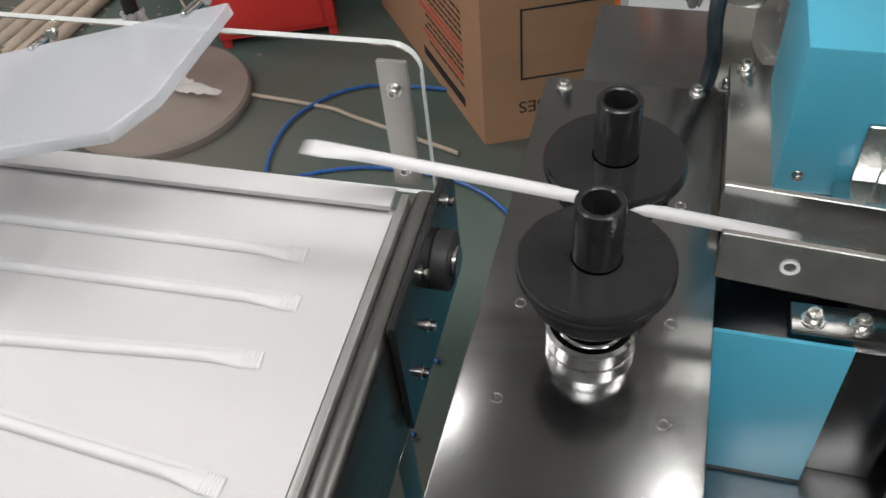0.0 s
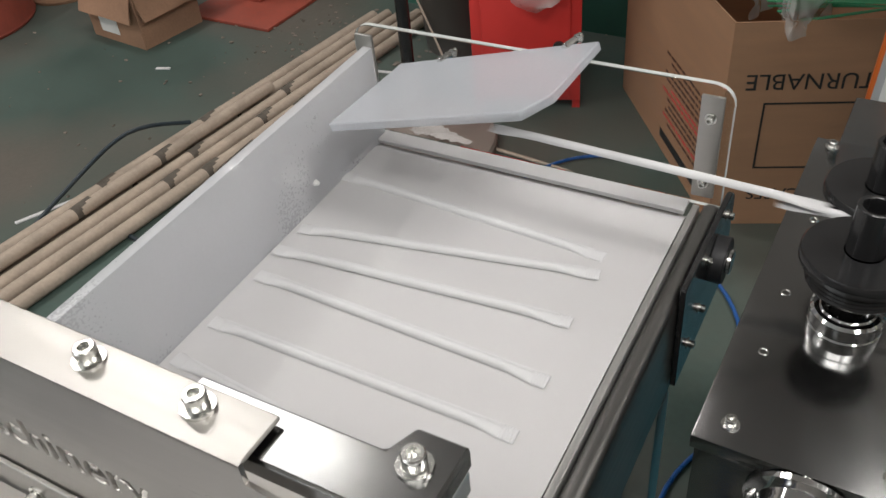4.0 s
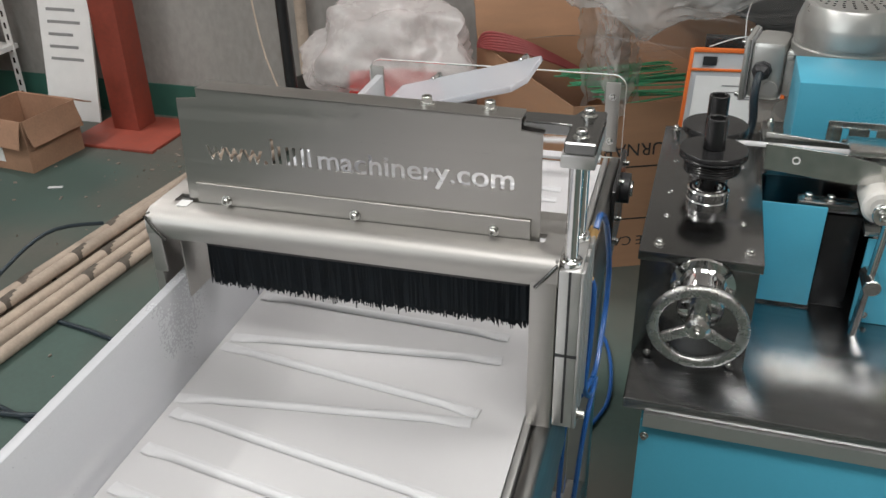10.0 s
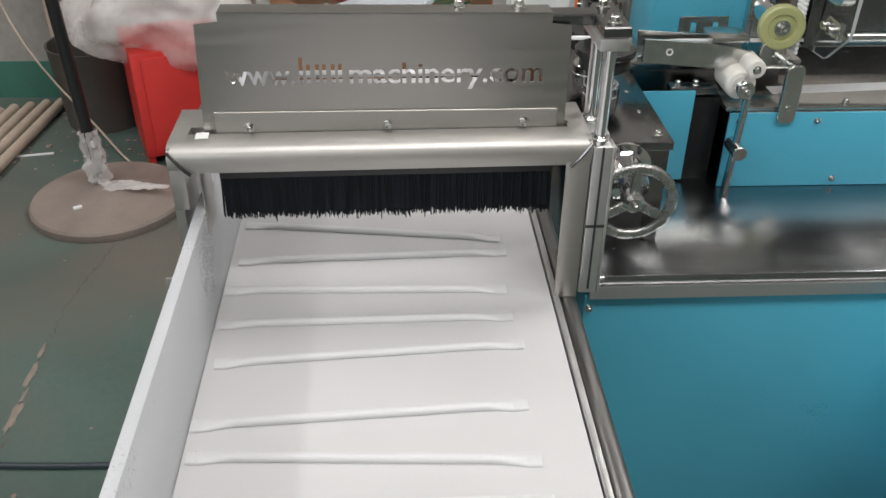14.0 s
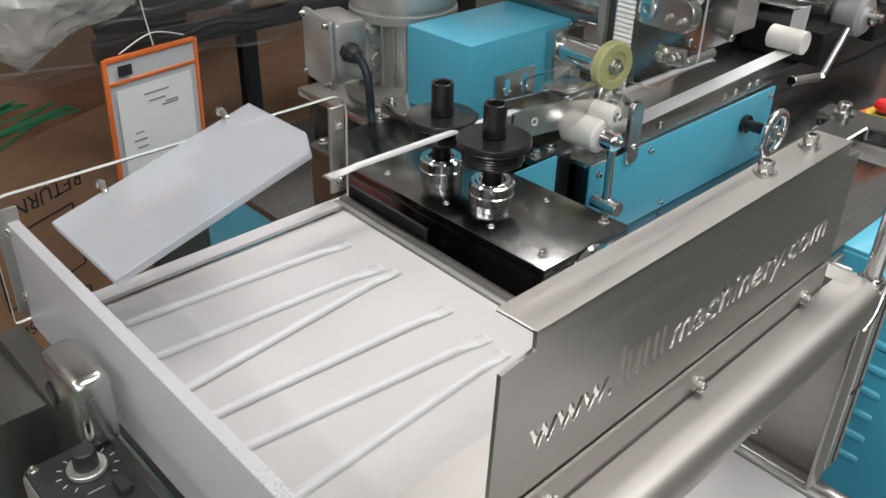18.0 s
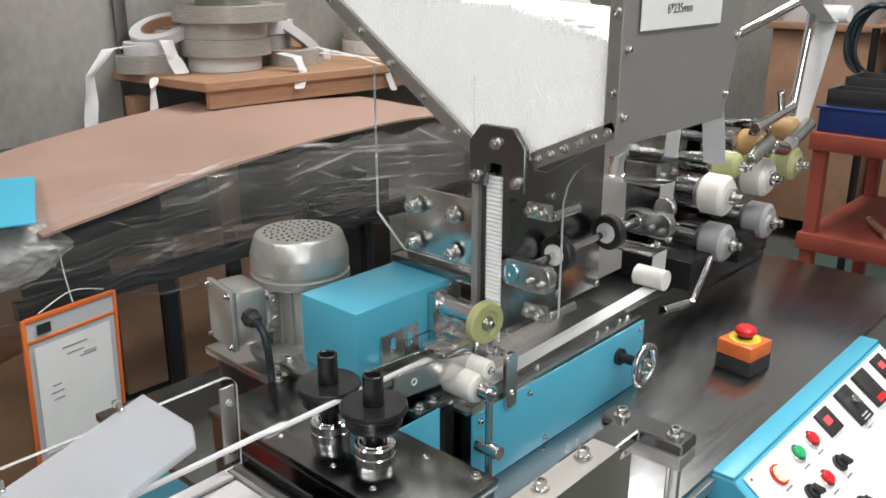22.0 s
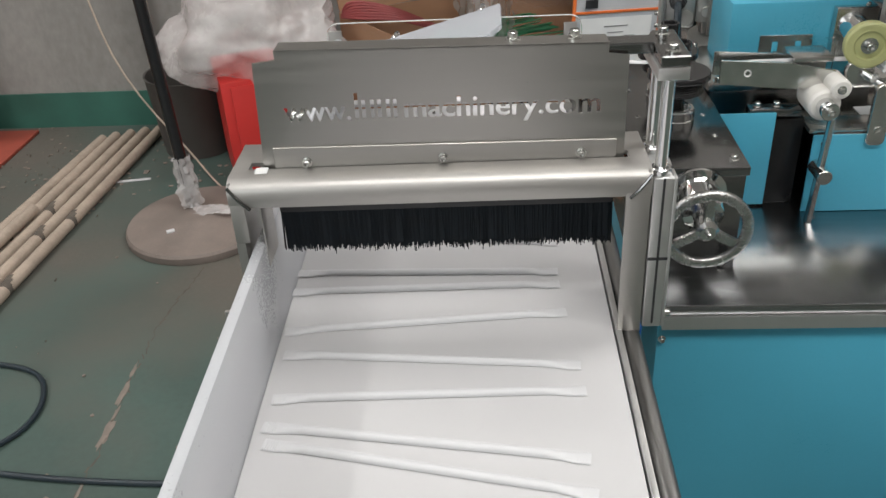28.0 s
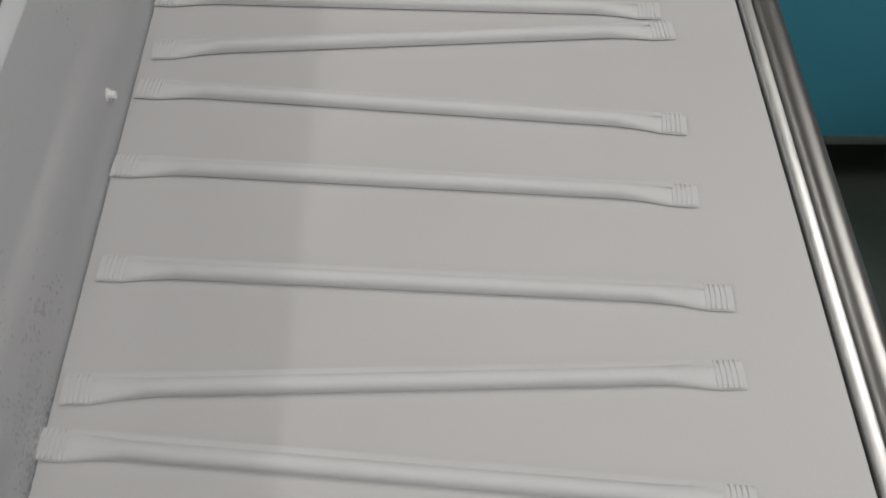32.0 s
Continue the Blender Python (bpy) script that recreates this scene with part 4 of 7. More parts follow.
for x in (0.452, 0.485):
    part("slot", box(x - 0.004, x + 0.004, 0.5515, 0.5528, 0.845, 0.866, 0.0004), BLUE, lp)
    bolt(lp, (x, 0.5525, 0.85), (0, -1, 0), 0.0032)
part("shelf", box(0.42, 0.515, 0.505, 0.552, 0.826, 0.8335, 0.001), NICKEL, gc, "steel shelf plate")
bolt(gc, (0.50, 0.52, 0.8335), (0, 0, 1), 0.0035)
for p in ((0.576, 0.557, 0.915), (0.576, 0.557, 0.83), (0.4, 0.557, 0.83)):
    bolt(gc, p, (0, -1, 0), 0.0025)
for p in ((0.372, 0.535, 0.815), (0.40, 0.537, 0.815), (0.37, 0.69, 0.815)):
    bolt(gc, p, (0, 0, 1), 0.0045)

part("motor_plate", box(0.345, 0.56, 0.69, 0.88, 0.776, 0.789, 0.001), NICKEL, gc, "polished motor base plate")
part("motor_stand", box(0.36, 0.55, 0.72, 0.87, TZ, 0.776, 0.002), BLACK, gc)
for p in ((0.36, 0.705, 0.789), (0.405, 0.70, 0.789)):
    bolt(gc, p, (0, 0, 1), 0.0045)
motor = thing("electric_motor", (0.465, 0.775, 0.79), "silver-painted ribbed electric motor with a domed fan cover", "motor")
mp = Vector((0.465, 0.775, 0))
part("flange", lathe([(0, 0.79), (0.088, 0.79), (0.088, 0.806), (0.078, 0.81), (0.070, 0.812), (0, 0.812)], mp, mp + Vector((0, 0, 1)), 36), MOTORP, motor)
part("stator", cyl(mp + Vector((0, 0, 0.812)), mp + Vector((0, 0, 0.908)), 0.062, 36), MOTORP, motor)
for k in range(28):
    a = 2 * math.pi * k / 28
    part("fin", moved(box(0.06, 0.073, -0.0013, 0.0013, 0.816, 0.904), Matrix.Translation(mp) @ Matrix.Rotation(a, 4, "Z")), MOTORP, motor)
fc = part("fan_cover", lathe([(0.060, 0.904), (0.0775, 0.904), (0.0785, 0.906), (0.0785, 0.916), (0.0760, 0.918), (0.0760, 0.922), (0.0775, 0.924), (0.0775, 0.947), (0.0765, 0.952), (0.0700, 0.973), (0.0675, 0.977), (0.063, 0.979), (0, 0.9795)], mp, mp + Vector((0, 0, 1)), 40), MOTORP, motor, "silver domed fan cover", 22)
# black discs stand for the shade in the cover's vent openings
for ring_r, cnt in ((0.012, 6), (0.022, 10), (0.032, 14), (0.042, 18), (0.052, 22)):
    for k in range(cnt):
        a = 2 * math.pi * k / cnt
        p = mp + Vector((ring_r * math.cos(a), ring_r * math.sin(a), 0.978))
        part("vent_shade", cyl(p, p + Vector((0, 0, 0.002)), 0.0024, 8), BLACK, fc)
TB = Matrix.Translation((0.486, 0.775, -0.012)) @ Matrix.Rotation(radians(-10), 4, "Z")
jb = part("terminal_box", moved(box(-0.150, -0.100, -0.042, 0.038, 0.838, 0.928, 0.009), TB), MOTORP, motor, "cast terminal box")
part("box_lid", moved(box(-0.160, -0.1515, -0.046, 0.042, 0.834, 0.932, 0.004), TB), MOTORP, jb)
part("gasket", moved(box(-0.1518, -0.1490, -0.044, 0.040, 0.836, 0.930, 0.002), TB), GREYINK, jb, "dark gasket")
for y in (-0.038, 0.034):
    for z in (0.842, 0.924):
        bolt(jb, TB @ Vector((-0.160, y, z)), TB.to_3x3() @ Vector((-1, 0, 0)), 0.0035)
part("neck", moved(box(-0.100, -0.074, -0.034, 0.030, 0.846, 0.918, 0.005), TB), MOTORP, jb)
part("lug", moved(box(-0.098, -0.088, -0.046, -0.034, 0.905, 0.912, 0.001), TB), MOTORP, jb)
for z in (0.865, 0.892):
    part("knockout", moved(cyl((-0.082, -0.034, z), (-0.082, -0.0375, z), 0.0095, 20), TB), MOTORP, jb)
part("knockout", moved(cyl((-0.115, -0.042, 0.858), (-0.115, -0.0465, 0.858), 0.0125, 20), TB), MOTORP, jb)
gl = part("cable_gland", moved(lathe([(0, 0), (0.0145, 0), (0.0145, 0.008), (0.012, 0.009), (0.012, 0.018), (0.007, 0.024), (0, 0.024)], (-0.130, -0.042, 0.886), (-0.130, -0.10, 0.884), 8), TB), BLACKP, jb, "black cable gland")
solid("motor_cable", sweep([TB @ Vector((-0.130, -0.064, 0.885)), TB @ Vector((-0.130, -0.084, 0.878)), TB @ Vector((-0.129, -0.094, 0.855)), TB @ Vector((-0.126, -0.092, 0.82)), (0.34, 0.70, 0.76), (0.345, 0.76, 0.68), (0.37, 0.85, 0.658)], 0.006), CABLE, "thick black motor cable", "cable")

# folding rail with the paper web
rail = thing("forming_rail", (0.75, 0.47, TZ), "blue fronted forming rail with steel top plates", "machine unit")
part("front_sheet", box(0.485, 0.955, 0.4285, 0.4325, TZ + 0.001, 0.772, 0.0008), BLUE, rail, "blue sheet front")
part("block", box(0.49, 0.952, 0.4325, 0.56, TZ, 0.772, 0.001), DARK_STEEL, rail)
part("deck", box(0.48, 0.955, 0.436, 0.56, 0.772, 0.779, 0.001), NICKEL, rail, "steel deck plate")
part("guard", box(0.358, 0.435, 0.446, 0.449, TZ + 0.005, 0.80, 0.0006), BLUE, rail, "blue side guard")
for x, z in ((0.50, 0.76), (0.615, 0.76), (0.66, 0.665), (0.94, 0.76), (0.50, 0.665), (0.93, 0.67)):
    bolt(rail, (x, 0.4285, z), (0, -1, 0), 0.0032)
for x in (0.66, 0.83, 0.86, 0.90, 0.925):
    bolt(rail, (x, 0.447, 0.779), (0, 0, 1), 0.004)
sh = part("wheel_shaft", cyl((0.871, 0.4285, 0.731), (0.871, 0.382, 0.731), 0.009), BLACK, rail, "black shaft")
part("shaft_collar", cyl((0.871, 0.4285, 0.731), (0.871, 0.42, 0.731), 0.015), BLACK, sh)
handwheel(rail, (0.871, 0.376, 0.731), (0, -1, 0), 0.033, CHROME)
part("paper_web", slab([(0.545, 0.7968), (1.017, 0.8098), (1.017, 0.811), (0.545, 0.798)], Matrix.Translation((0, 0.466, 0)) @ XZ, 0.026), PAPER, rail, "white paper web")
part("web_roller", cyl((1.017, 0.425, 0.830), (1.017, 0.485, 0.830), 0.019), WRUB, rail, "white web roller")
part("rising_web", moved(box(-0.0006, 0.0006, 0.440, 0.466, 0, 0.62), Matrix.Translation((1.036, 0, 0.828)) @ Matrix.Rotation(radians(3.5), 4, "Y")), PAPER, rail, "white paper web running up")
# swinging roller arm before the rail
part("arm_post", cyl((0.486, 0.400, TZ), (0.497, 0.410, 0.805), 0.0055), CHROME, rail, "chrome lever rod")
part("lever_joint", cyl((0.4925, 0.385, 0.728), (0.4925, 0.425, 0.728), 0.0105), NICKEL, rail, "turned joint")
part("pinch_roller", cyl((0.488, 0.42, 0.819), (0.488, 0.475, 0.819), 0.0215, 32, bevel=0.003), WRUB, rail, "white rubber roller")
part("roller_end", cyl((0.488, 0.398, 0.819), (0.488, 0.42, 0.819), 0.0125), CHROME, rail, "chrome shaft end")
part("small_roller", cyl((0.504, 0.415, 0.843), (0.504, 0.46, 0.843), 0.0135, 28, bevel=0.002), WRUB, rail, "small white roller")
bolt(rail, (0.488, 0.398, 0.819), (0, -1, 0), 0.005)
bolt(rail, (0.504, 0.415, 0.843), (0, -1, 0), 0.004)
part("idler_disc", cyl((0.540, 0.455, 0.853), (0.540, 0.464, 0.853), 0.0195, 32, bevel=0.002), NICKEL, rail, "bright steel idler disc")
part("cross_rod", cyl((0.5655, 0.440, 0.838), (0.542, 0.4549, 0.852), 0.0055), CHROME, rail)
part("lock_nut", cyl((0.553, 0.448, 0.8455), (0.558, 0.4447, 0.8425), 0.009, 6), NICKEL, rail, "hexagon lock nut")
sb = part("side_bar", slab(rounded(0.5525, 0.5785, 0.757, 0.845, 0.009), Matrix.Translation((0, 0.431, 0)) @ XZ, 0.008, 0.0012), NICKEL, rail, "slotted steel link plate")
# thin black inset in place of the shade inside the link's slot
part("slot", slab(rounded(0.561, 0.570, 0.766, 0.806, 0.004), Matrix.Translation((0, 0.4304, 0)) @ XZ, 0.0014), BLACK, sb, "black inset for the shade in the link's slot")
bolt(sb, (0.5655, 0.4304, 0.781), (0, -1, 0), 0.0055)
bolt(sb, (0.5655, 0.431, 0.833), (0, -1, 0), 0.0042)
wd = part("drive_wheel", lathe([(0, 0.003), (0.018, 0.003), (0.020, 0), (0.029, 0), (0.0315, 0.002), (0.0315, 0.013), (0.029, 0.015), (0.020, 0.015), (0.018, 0.012), (0, 0.012)], (0.546, 0.467, 0.889), (0.537, 0.40, 0.889), 36), URETH, rail, "yellow-green rubber wheel")
part("wheel_hub", lathe([(0, 0), (0.011, 0), (0.011, 0.002), (0, 0.002)], (0.5445, 0.4550, 0.889), (0.5355, 0.39, 0.889), 20), NICKEL, wd)
bolt(wd, (0.5443, 0.4535, 0.889), (0, -1, 0), 0.006)
part("wheel_bearing", cyl((0.553, 0.56, 0.890), (0.547, 0.472, 0.889), 0.020), CHROME, rail, "chrome bearing tube")
part("bearing_foot", box(0.528, 0.586, 0.54, 0.556, 0.84, 0.915, 0.001), NICKEL, rail)
# tapering guide that leads the sleeves to the spools
part("guide_plate", slab([(0.351, 0.843), (0.455, 0.833), (0.505, 0.837), (0.505, 0.858), (0.44, 0.871), (0.351, 0.877)], Matrix.Translation((0, 0.452, 0)) @ XZ, 0.004, 0.0006), NICKEL, rail, "tapered steel guide plate")
part("guide_plate", slab([(0.351, 0.843), (0.455, 0.833), (0.505, 0.837), (0.505, 0.858), (0.44, 0.871), (0.351, 0.877)], Matrix.Translation((0, 0.490, 0)) @ XZ, 0.004, 0.0006), NICKEL, rail, "tapered steel guide plate")
part("guide_cap", box(0.445, 0.498, 0.444, 0.492, 0.872, 0.8795, 0.001), NICKEL, rail)
# plain white ring drawn instead of the handwritten 9
part("guide_mark", pipe((0.388, 0.4475, 0.858), (0.388, 0.447, 0.858), 0.005, 0.0032), WHITEP, rail, "white ring in place of a handwritten 9")
part("support_block", box(0.438, 0.48, 0.46, 0.50, TZ, 0.785, 0.001), BLACK, rail, "black support block")
part("support_bar", box(0.40, 0.47, 0.452, 0.475, 0.792, 0.803, 0.001), DARK_STEEL, rail, "steel cross bar with screws")
for x in (0.412, 0.438):
    bolt(rail, (x, 0.462, 0.803), (0, 0, 1), 0.0046)
part("clear_cover", box(0.43, 0.52, 0.502, 0.506, 0.835, 0.885), CLEAR, rail, "small clear cover").visible_shadow = False

# ---- hopper ----
hopper = thing("straw_hopper", (0.7, 0.5, TZ), "tall stainless hopper with a clear window, full of white straws", "hopper")
HX0, HX1 = 0.583, 0.845
part("front_sheet", slab([(HX0 - 0.02, 1.165), (0.85, 1.165), (0.965, 1.60), (0.965, 1.75), (HX0 - 0.02, 1.75)], Matrix.Translation((0, 0.277, 0)) @ XZ, 0.003, 0.0006), MATTE, hopper, "stainless front sheet")
part("back_sheet", box(HX0, HX1, 0.888, 0.891, 1.36, 1.75, 0.0008), STEEL, hopper)
part("far_side", slab([(0.278, 1.16), (0.40, 1.12), (0.50, 1.12), (0.887, 1.37), (0.887, 1.75), (0.278, 1.75)], Matrix.Translation((HX1, 0, 0)) @ YZ, 0.003), CLEAR, hopper, "clear acrylic far side").visible_shadow = False
win = part("window", slab([(0.290, 1.185), (0.40, 1.13), (0.50, 1.13), (0.875, 1.375), (0.875, 1.74), (0.290, 1.74)], Matrix.Translation((HX0 - 0.008, 0, 0)) @ YZ, 0.005), CLEAR, hopper, "clear acrylic window")
win.visible_shadow = False


def edge_bar(p, q, w, t=0.008):
    """A flat steel bar in the window's plane from p to q, both (y, z)."""
    d = Vector((q[0] - p[0], q[1] - p[1]))
    nn = Vector((-d.y, d.x)).normalized() * w
    return slab([(p[0], p[1]), (q[0], q[1]), (q[0] + nn.x, q[1] + nn.y), (p[0] + nn.x, p[1] + nn.y)], Matrix.Translation((HX0 - 0.012, 0, 0)) @ YZ, t, 0.0008)


for p, q in (((0.51, 1.12), (0.90, 1.378)), ((0.276, 1.175), (0.40, 1.118)), ((0.298, 1.18), (0.298, 1.75)), ((0.90, 1.37), (0.90, 1.75))):
    eb = part("edge_bar", edge_bar(p, q, 0.022), STEEL, hopper, "steel edge bar with screws")
    for k in range(6):
        t = (k + 0.5) / 6
        d = Vector((q[0] - p[0], q[1] - p[1]))
        nn = Vector((-d.y, d.x)).normalized() * 0.011
        bolt(eb, (HX0 - 0.012, p[0] + d.x * t + nn.x, p[1] + d.y * t + nn.y), (-1, 0, 0), 0.0042)
part("lower_bar", slab([(0.40, 1.115), (0.51, 1.115), (0.51, 1.128), (0.40, 1.128)], Matrix.Translation((HX0 - 0.011, 0, 0)) @ YZ, 0.006), STEEL, hopper)
part("chute", box(HX0, HX1, 0.462, 0.51, 0.86, 1.12, 0.001), DARK_STEEL, hopper, "steel chute below the hopper")
ob = part("yoke", slab([(0.405, 1.085), (0.405, 1.145), (0.425, 1.17), (0.482, 1.17), (0.502, 1.145), (0.502, 1.085), (0.474, 1.085), (0.470, 1.12), (0.437, 1.12), (0.433, 1.085)], Matrix.Translation((HX0 - 0.026, 0, 0)) @ YZ, 0.010, 0.0012), DARK_STEEL, hopper, "dark eight-sided steel yoke")
for y, z in ((0.454, 1.147), (0.418, 1.098), (0.489, 1.098)):
    bolt(ob, (HX0 - 0.026, y, z), (-1, 0, 0), 0.006)


def heap_top(y):
    return float(np.interp(y, (0.298, 0.465, 0.609, 0.713, 0.857), (1.288, 1.326, 1.333, 1.341, 1.352)))


def straw_ends():
    """Hundreds of straw ends behind the window, in a loose stack, and the untidy top of the heap."""
    rng = random.Random(11)
    bm = bmesh.new()
    r = 0.0031
    rowh = r * 1.70
    z = 1.134
    row = 0
    while z < 1.39:
        lo = 0.408 - max(0, z - 1.134) * 2.1
        lo = max(lo, 0.30)
        hi = 0.50 + (z - 1.134) * 1.53
        y = lo + (r if row % 2 else 0)
        while y < min(hi, 0.87) - r:
            top = heap_top(y) + 0.004 * noise.noise(Vector((y * 9, 0, 0)))
            if z < top:
                x = HX0 - 0.0005 + rng.uniform(0, 0.0016)
                cy, cz = y + rng.gauss(0, 0.0004), z + rng.gauss(0, 0.0004)
                a = [bm.verts.new((x, cy + r * math.cos(t), cz + r * math.sin(t))) for t in np.linspace(0, 2 * math.pi, 7)[:-1]]
                b = [bm.verts.new((x, cy + 0.80 * r * math.cos(t), cz + 0.80 * r * math.sin(t))) for t in np.linspace(0, 2 * math.pi, 7)[:-1]]
                c = [bm.verts.new((x + 0.012, cy + r * math.cos(t), cz + r * math.sin(t))) for t in np.linspace(0, 2 * math.pi, 7)[:-1]]
                d = [bm.verts.new((x + 0.0005, cy + 0.80 * r * math.cos(t), cz + 0.80 * r * math.sin(t))) for t in np.linspace(0, 2 * math.pi, 7)[:-1]]
                for i in range(6):
                    j = (i + 1) % 6
                    bm.faces.new((a[i], b[i], b[j], a[j]))
                    bm.faces.new((a[i], a[j], c[j], c[i]))
                bm.faces.new(d)
            y += 1.94 * r
        z += rowh
        row += 1
    return bm


heap = solid("straw_heap", straw_ends(), STRAWW, "dense stack of white straws, their ends towards the window", "straws", kind="stuff", smooth=0)


def heap_body():
    """The bulk of the heap behind the ends."""
    out = [(0.305, 1.19), (0.41, 1.136), (0.50, 1.136), (0.80, 1.323), (0.80, 1.336), (0.60, 1.322), (0.465, 1.315), (0.305, 1.278)]
    bm = slab(out, Matrix.Translation((HX0 + 0.0018, 0, 0)) @ YZ, 0.248)
    return bm


part("straw_bulk", heap_body(), STRAWW, heap)
for k in range(7):
    rng = random.Random(k)
    y = 0.33 + 0.36 * rng.random()
    z = heap_top(y) - 0.004
    x = HX0 + 0.012 + 0.01 * rng.random()
    part("loose_straw", cyl((x, y, z), (x + 0.2, y + rng.uniform(-0.02, 0.02), z - 0.024), 0.0031, 8), PAPER, heap)

sign = thing("hopper_sign", (0.73, 0.268, 1.30), "white paper sheet in a clear holder reading Flexible Straw", "sign")
part("sheet", box(0.597, 0.806, 0.2700, 0.2712, 1.300, 1.372), WHITEP, sign, "white printed sheet")
part("clip_rail", cyl((0.588, 0.268, 1.374), (0.818, 0.268, 1.374), 0.004, 12), WHITEP, sign, "white clip rail")


def text(name, body, size, m, material, parent):
    cu = bpy.data.curves.new(name, "FONT")
    cu.body, cu.size, cu.extrude = body, size, 0.0002
    o = new(name, cu)
    bpy.context.view_layer.update()
    me = bpy.data.meshes.new_from_object(o.evaluated_get(bpy.context.evaluated_depsgraph_get()))
    bpy.data.objects.remove(o)
    bm = bmesh.new()
    bm.from_mesh(me)
    bm.transform(m)
    return part(name, bm, material, parent, "", 0)


RX = Matrix.Rotation(math.pi / 2, 4, "X")
text("lettering", "Flexible Straw", 0.0165, Matrix.Translation((0.657, 0.2696, 1.341)) @ RX, INK, sign)
text("lettering", "6*235mm", 0.0165, Matrix.Translation((0.657, 0.2696, 1.318)) @ RX, INK, sign)
logo = thing("maker_plate", (0.73, 0.272, 1.43), "small orange and black maker's plate on the hopper sheet", "name plate")
part("emblem", slab(rounded(0.61, 0.655, 1.427, 1.47, 0.016), Matrix.Translation((0, 0.2735, 0)) @ XZ, 0.0012), YELLOW, logo, "orange-yellow emblem")
text("lettering", "MACHINERY", 0.0275, Matrix.Translation((0.652, 0.2734, 1.4275)) @ RX, INK, logo)
for k in range(6):
    part("bar", box(0.672 + 0.029 * k, 0.693 + 0.029 * k, 0.2725, 0.2737, 1.449, 1.476), YELLOW if k == 4 else INK, logo, "bold lettering bar")
for z in (1.20, 1.28, 1.37, 1.45, 1.55):
    bolt(hopper, (0.575, 0.274, z), (0, -1, 0), 0.004)
    bolt(hopper, (0.848 + 0.264 * (z - 1.20), 0.274, z), (0, -1, 0), 0.004)

# feed unit below the hopper
feed = thing("feed_unit", (0.7, 0.45, TZ), "feed unit with toothed straw columns, rubber wheels and clear guards", "feed unit")
part("back_plate", box(0.575, 0.985, 0.50, 0.512, 0.845, 1.10, 0.001), MATTE, feed, "dark steel back plate")
for x, y, z0, z1 in ((0.578, 0.468, 0.850, 1.10), (0.700, 0.488, 0.893, 0.984), (0.768, 0.488, 0.877, 0.989), (0.848, 0.488, 0.877, 0.989)):
    ch = part("channel", join(box(x - 0.004, x - 0.0015, y + 0.003, y + 0.016 if x < 0.6 else y + 0.0115, z0, z1), box(x + 0.0245, x + 0.027, y - 0.004 if x < 0.6 else y + 0.003, y + 0.016 if x < 0.6 else y + 0.0115, z0, z1)), STEEL, feed, "steel channel")
    n = int((z1 - z0) / 0.0062)
    for k in range(n):
        zz = z0 + 0.0031 + k * 0.0062
        ends = ((x - 0.006, y - 0.014, zz), (x - 0.006, y + 0.012, zz)) if x < 0.6 else ((x - 0.001, y + 0.0085, zz), (x + 0.0243, y + 0.0085, zz))
        part("straw", cyl(*ends, 0.0029, 8), STRAWW, ch)
ax0, ax1 = Vector((0.590, 0.441, 0.959)), Vector((0.915, 0.428, 0.970))
part("axle", cyl(ax0, ax1, 0.006), CHROME, feed, "chrome axle")
for x in (0.680, 0.813):
    w = part("rubber_wheel", lathe([(0.016, 0), (0.027, 0), (0.029, 0.002), (0.029, 0.014), (0.027, 0.016), (0.016, 0.016)], (x, 0.441 - 0.04 * (x - 0.59), 0.959 + 0.034 * (x - 0.59)), (x + 1, 0.401 - 0.04 * (x - 0.59), 0.993 + 0.034 * (x - 0.59)), 32), BLACKP, feed, "black rubber feed wheel")
    part("wheel_hub", cyl((x - 0.004, 0.4412 - 0.04 * (x - 0.59), 0.959 + 0.034 * (x - 0.59)), (x + 0.02, 0.4402 - 0.04 * (x - 0.59), 0.9597 + 0.034 * (x - 0.59)), 0.0165), WHITEP, w)
for x, yb, zb in ((0.580, 0.441, 0.960), (0.893, 0.428, 0.970)):
    bb = part("bearing_block", slab(rounded(yb - 0.066, yb + 0.020, zb - 0.021, zb + 0.020, 0.016), Matrix.Translation((x, 0, 0)) @ YZ, 0.018, 0.001), NICKEL, feed, "steel bearing block")
    part("bearing", pipe((x - 0.0025, yb, zb), (x, yb, zb), 0.0135, 0.006), CHROME, bb)
    part("seal", pipe((x - 0.0012, yb, zb), (x - 0.0002, yb, zb), 0.0105, 0.007), BLACK, bb)
    for dy in (0.032, 0.050):
        bolt(bb, (x, yb - dy, zb - 0.005 - 0.1 * (dy - 0.03)), (-1, 0, 0), 0.0045)
for z in (1.054, 0.905):
    part("stand_off", box(0.5905, 0.5985, 0.385, 0.425, z - 0.012, z + 0.012, 0.002), NICKEL, feed, "steel clamp block")
    for y in (0.417, 0.398):
        bolt(feed, (0.5905, y, z + 0.06 * (y - 0.41)), (-1, 0, 0), 0.006)
    part("spacer", cyl((0.605, 0.392, z - 0.008), (0.668, 0.392, z - 0.008), 0.007, 16), NICKEL, feed)
for x, y, z in ((0.70, 0.465, 1.045), (0.722, 0.465, 0.884), (0.835, 0.465, 0.868)):
    blk2 = part("stud_block", cyl((x, 0.50, z), (x, y, z), 0.006), NICKEL, feed)
    bolt(blk2, (x, y, z), (0, -1, 0), 0.006)
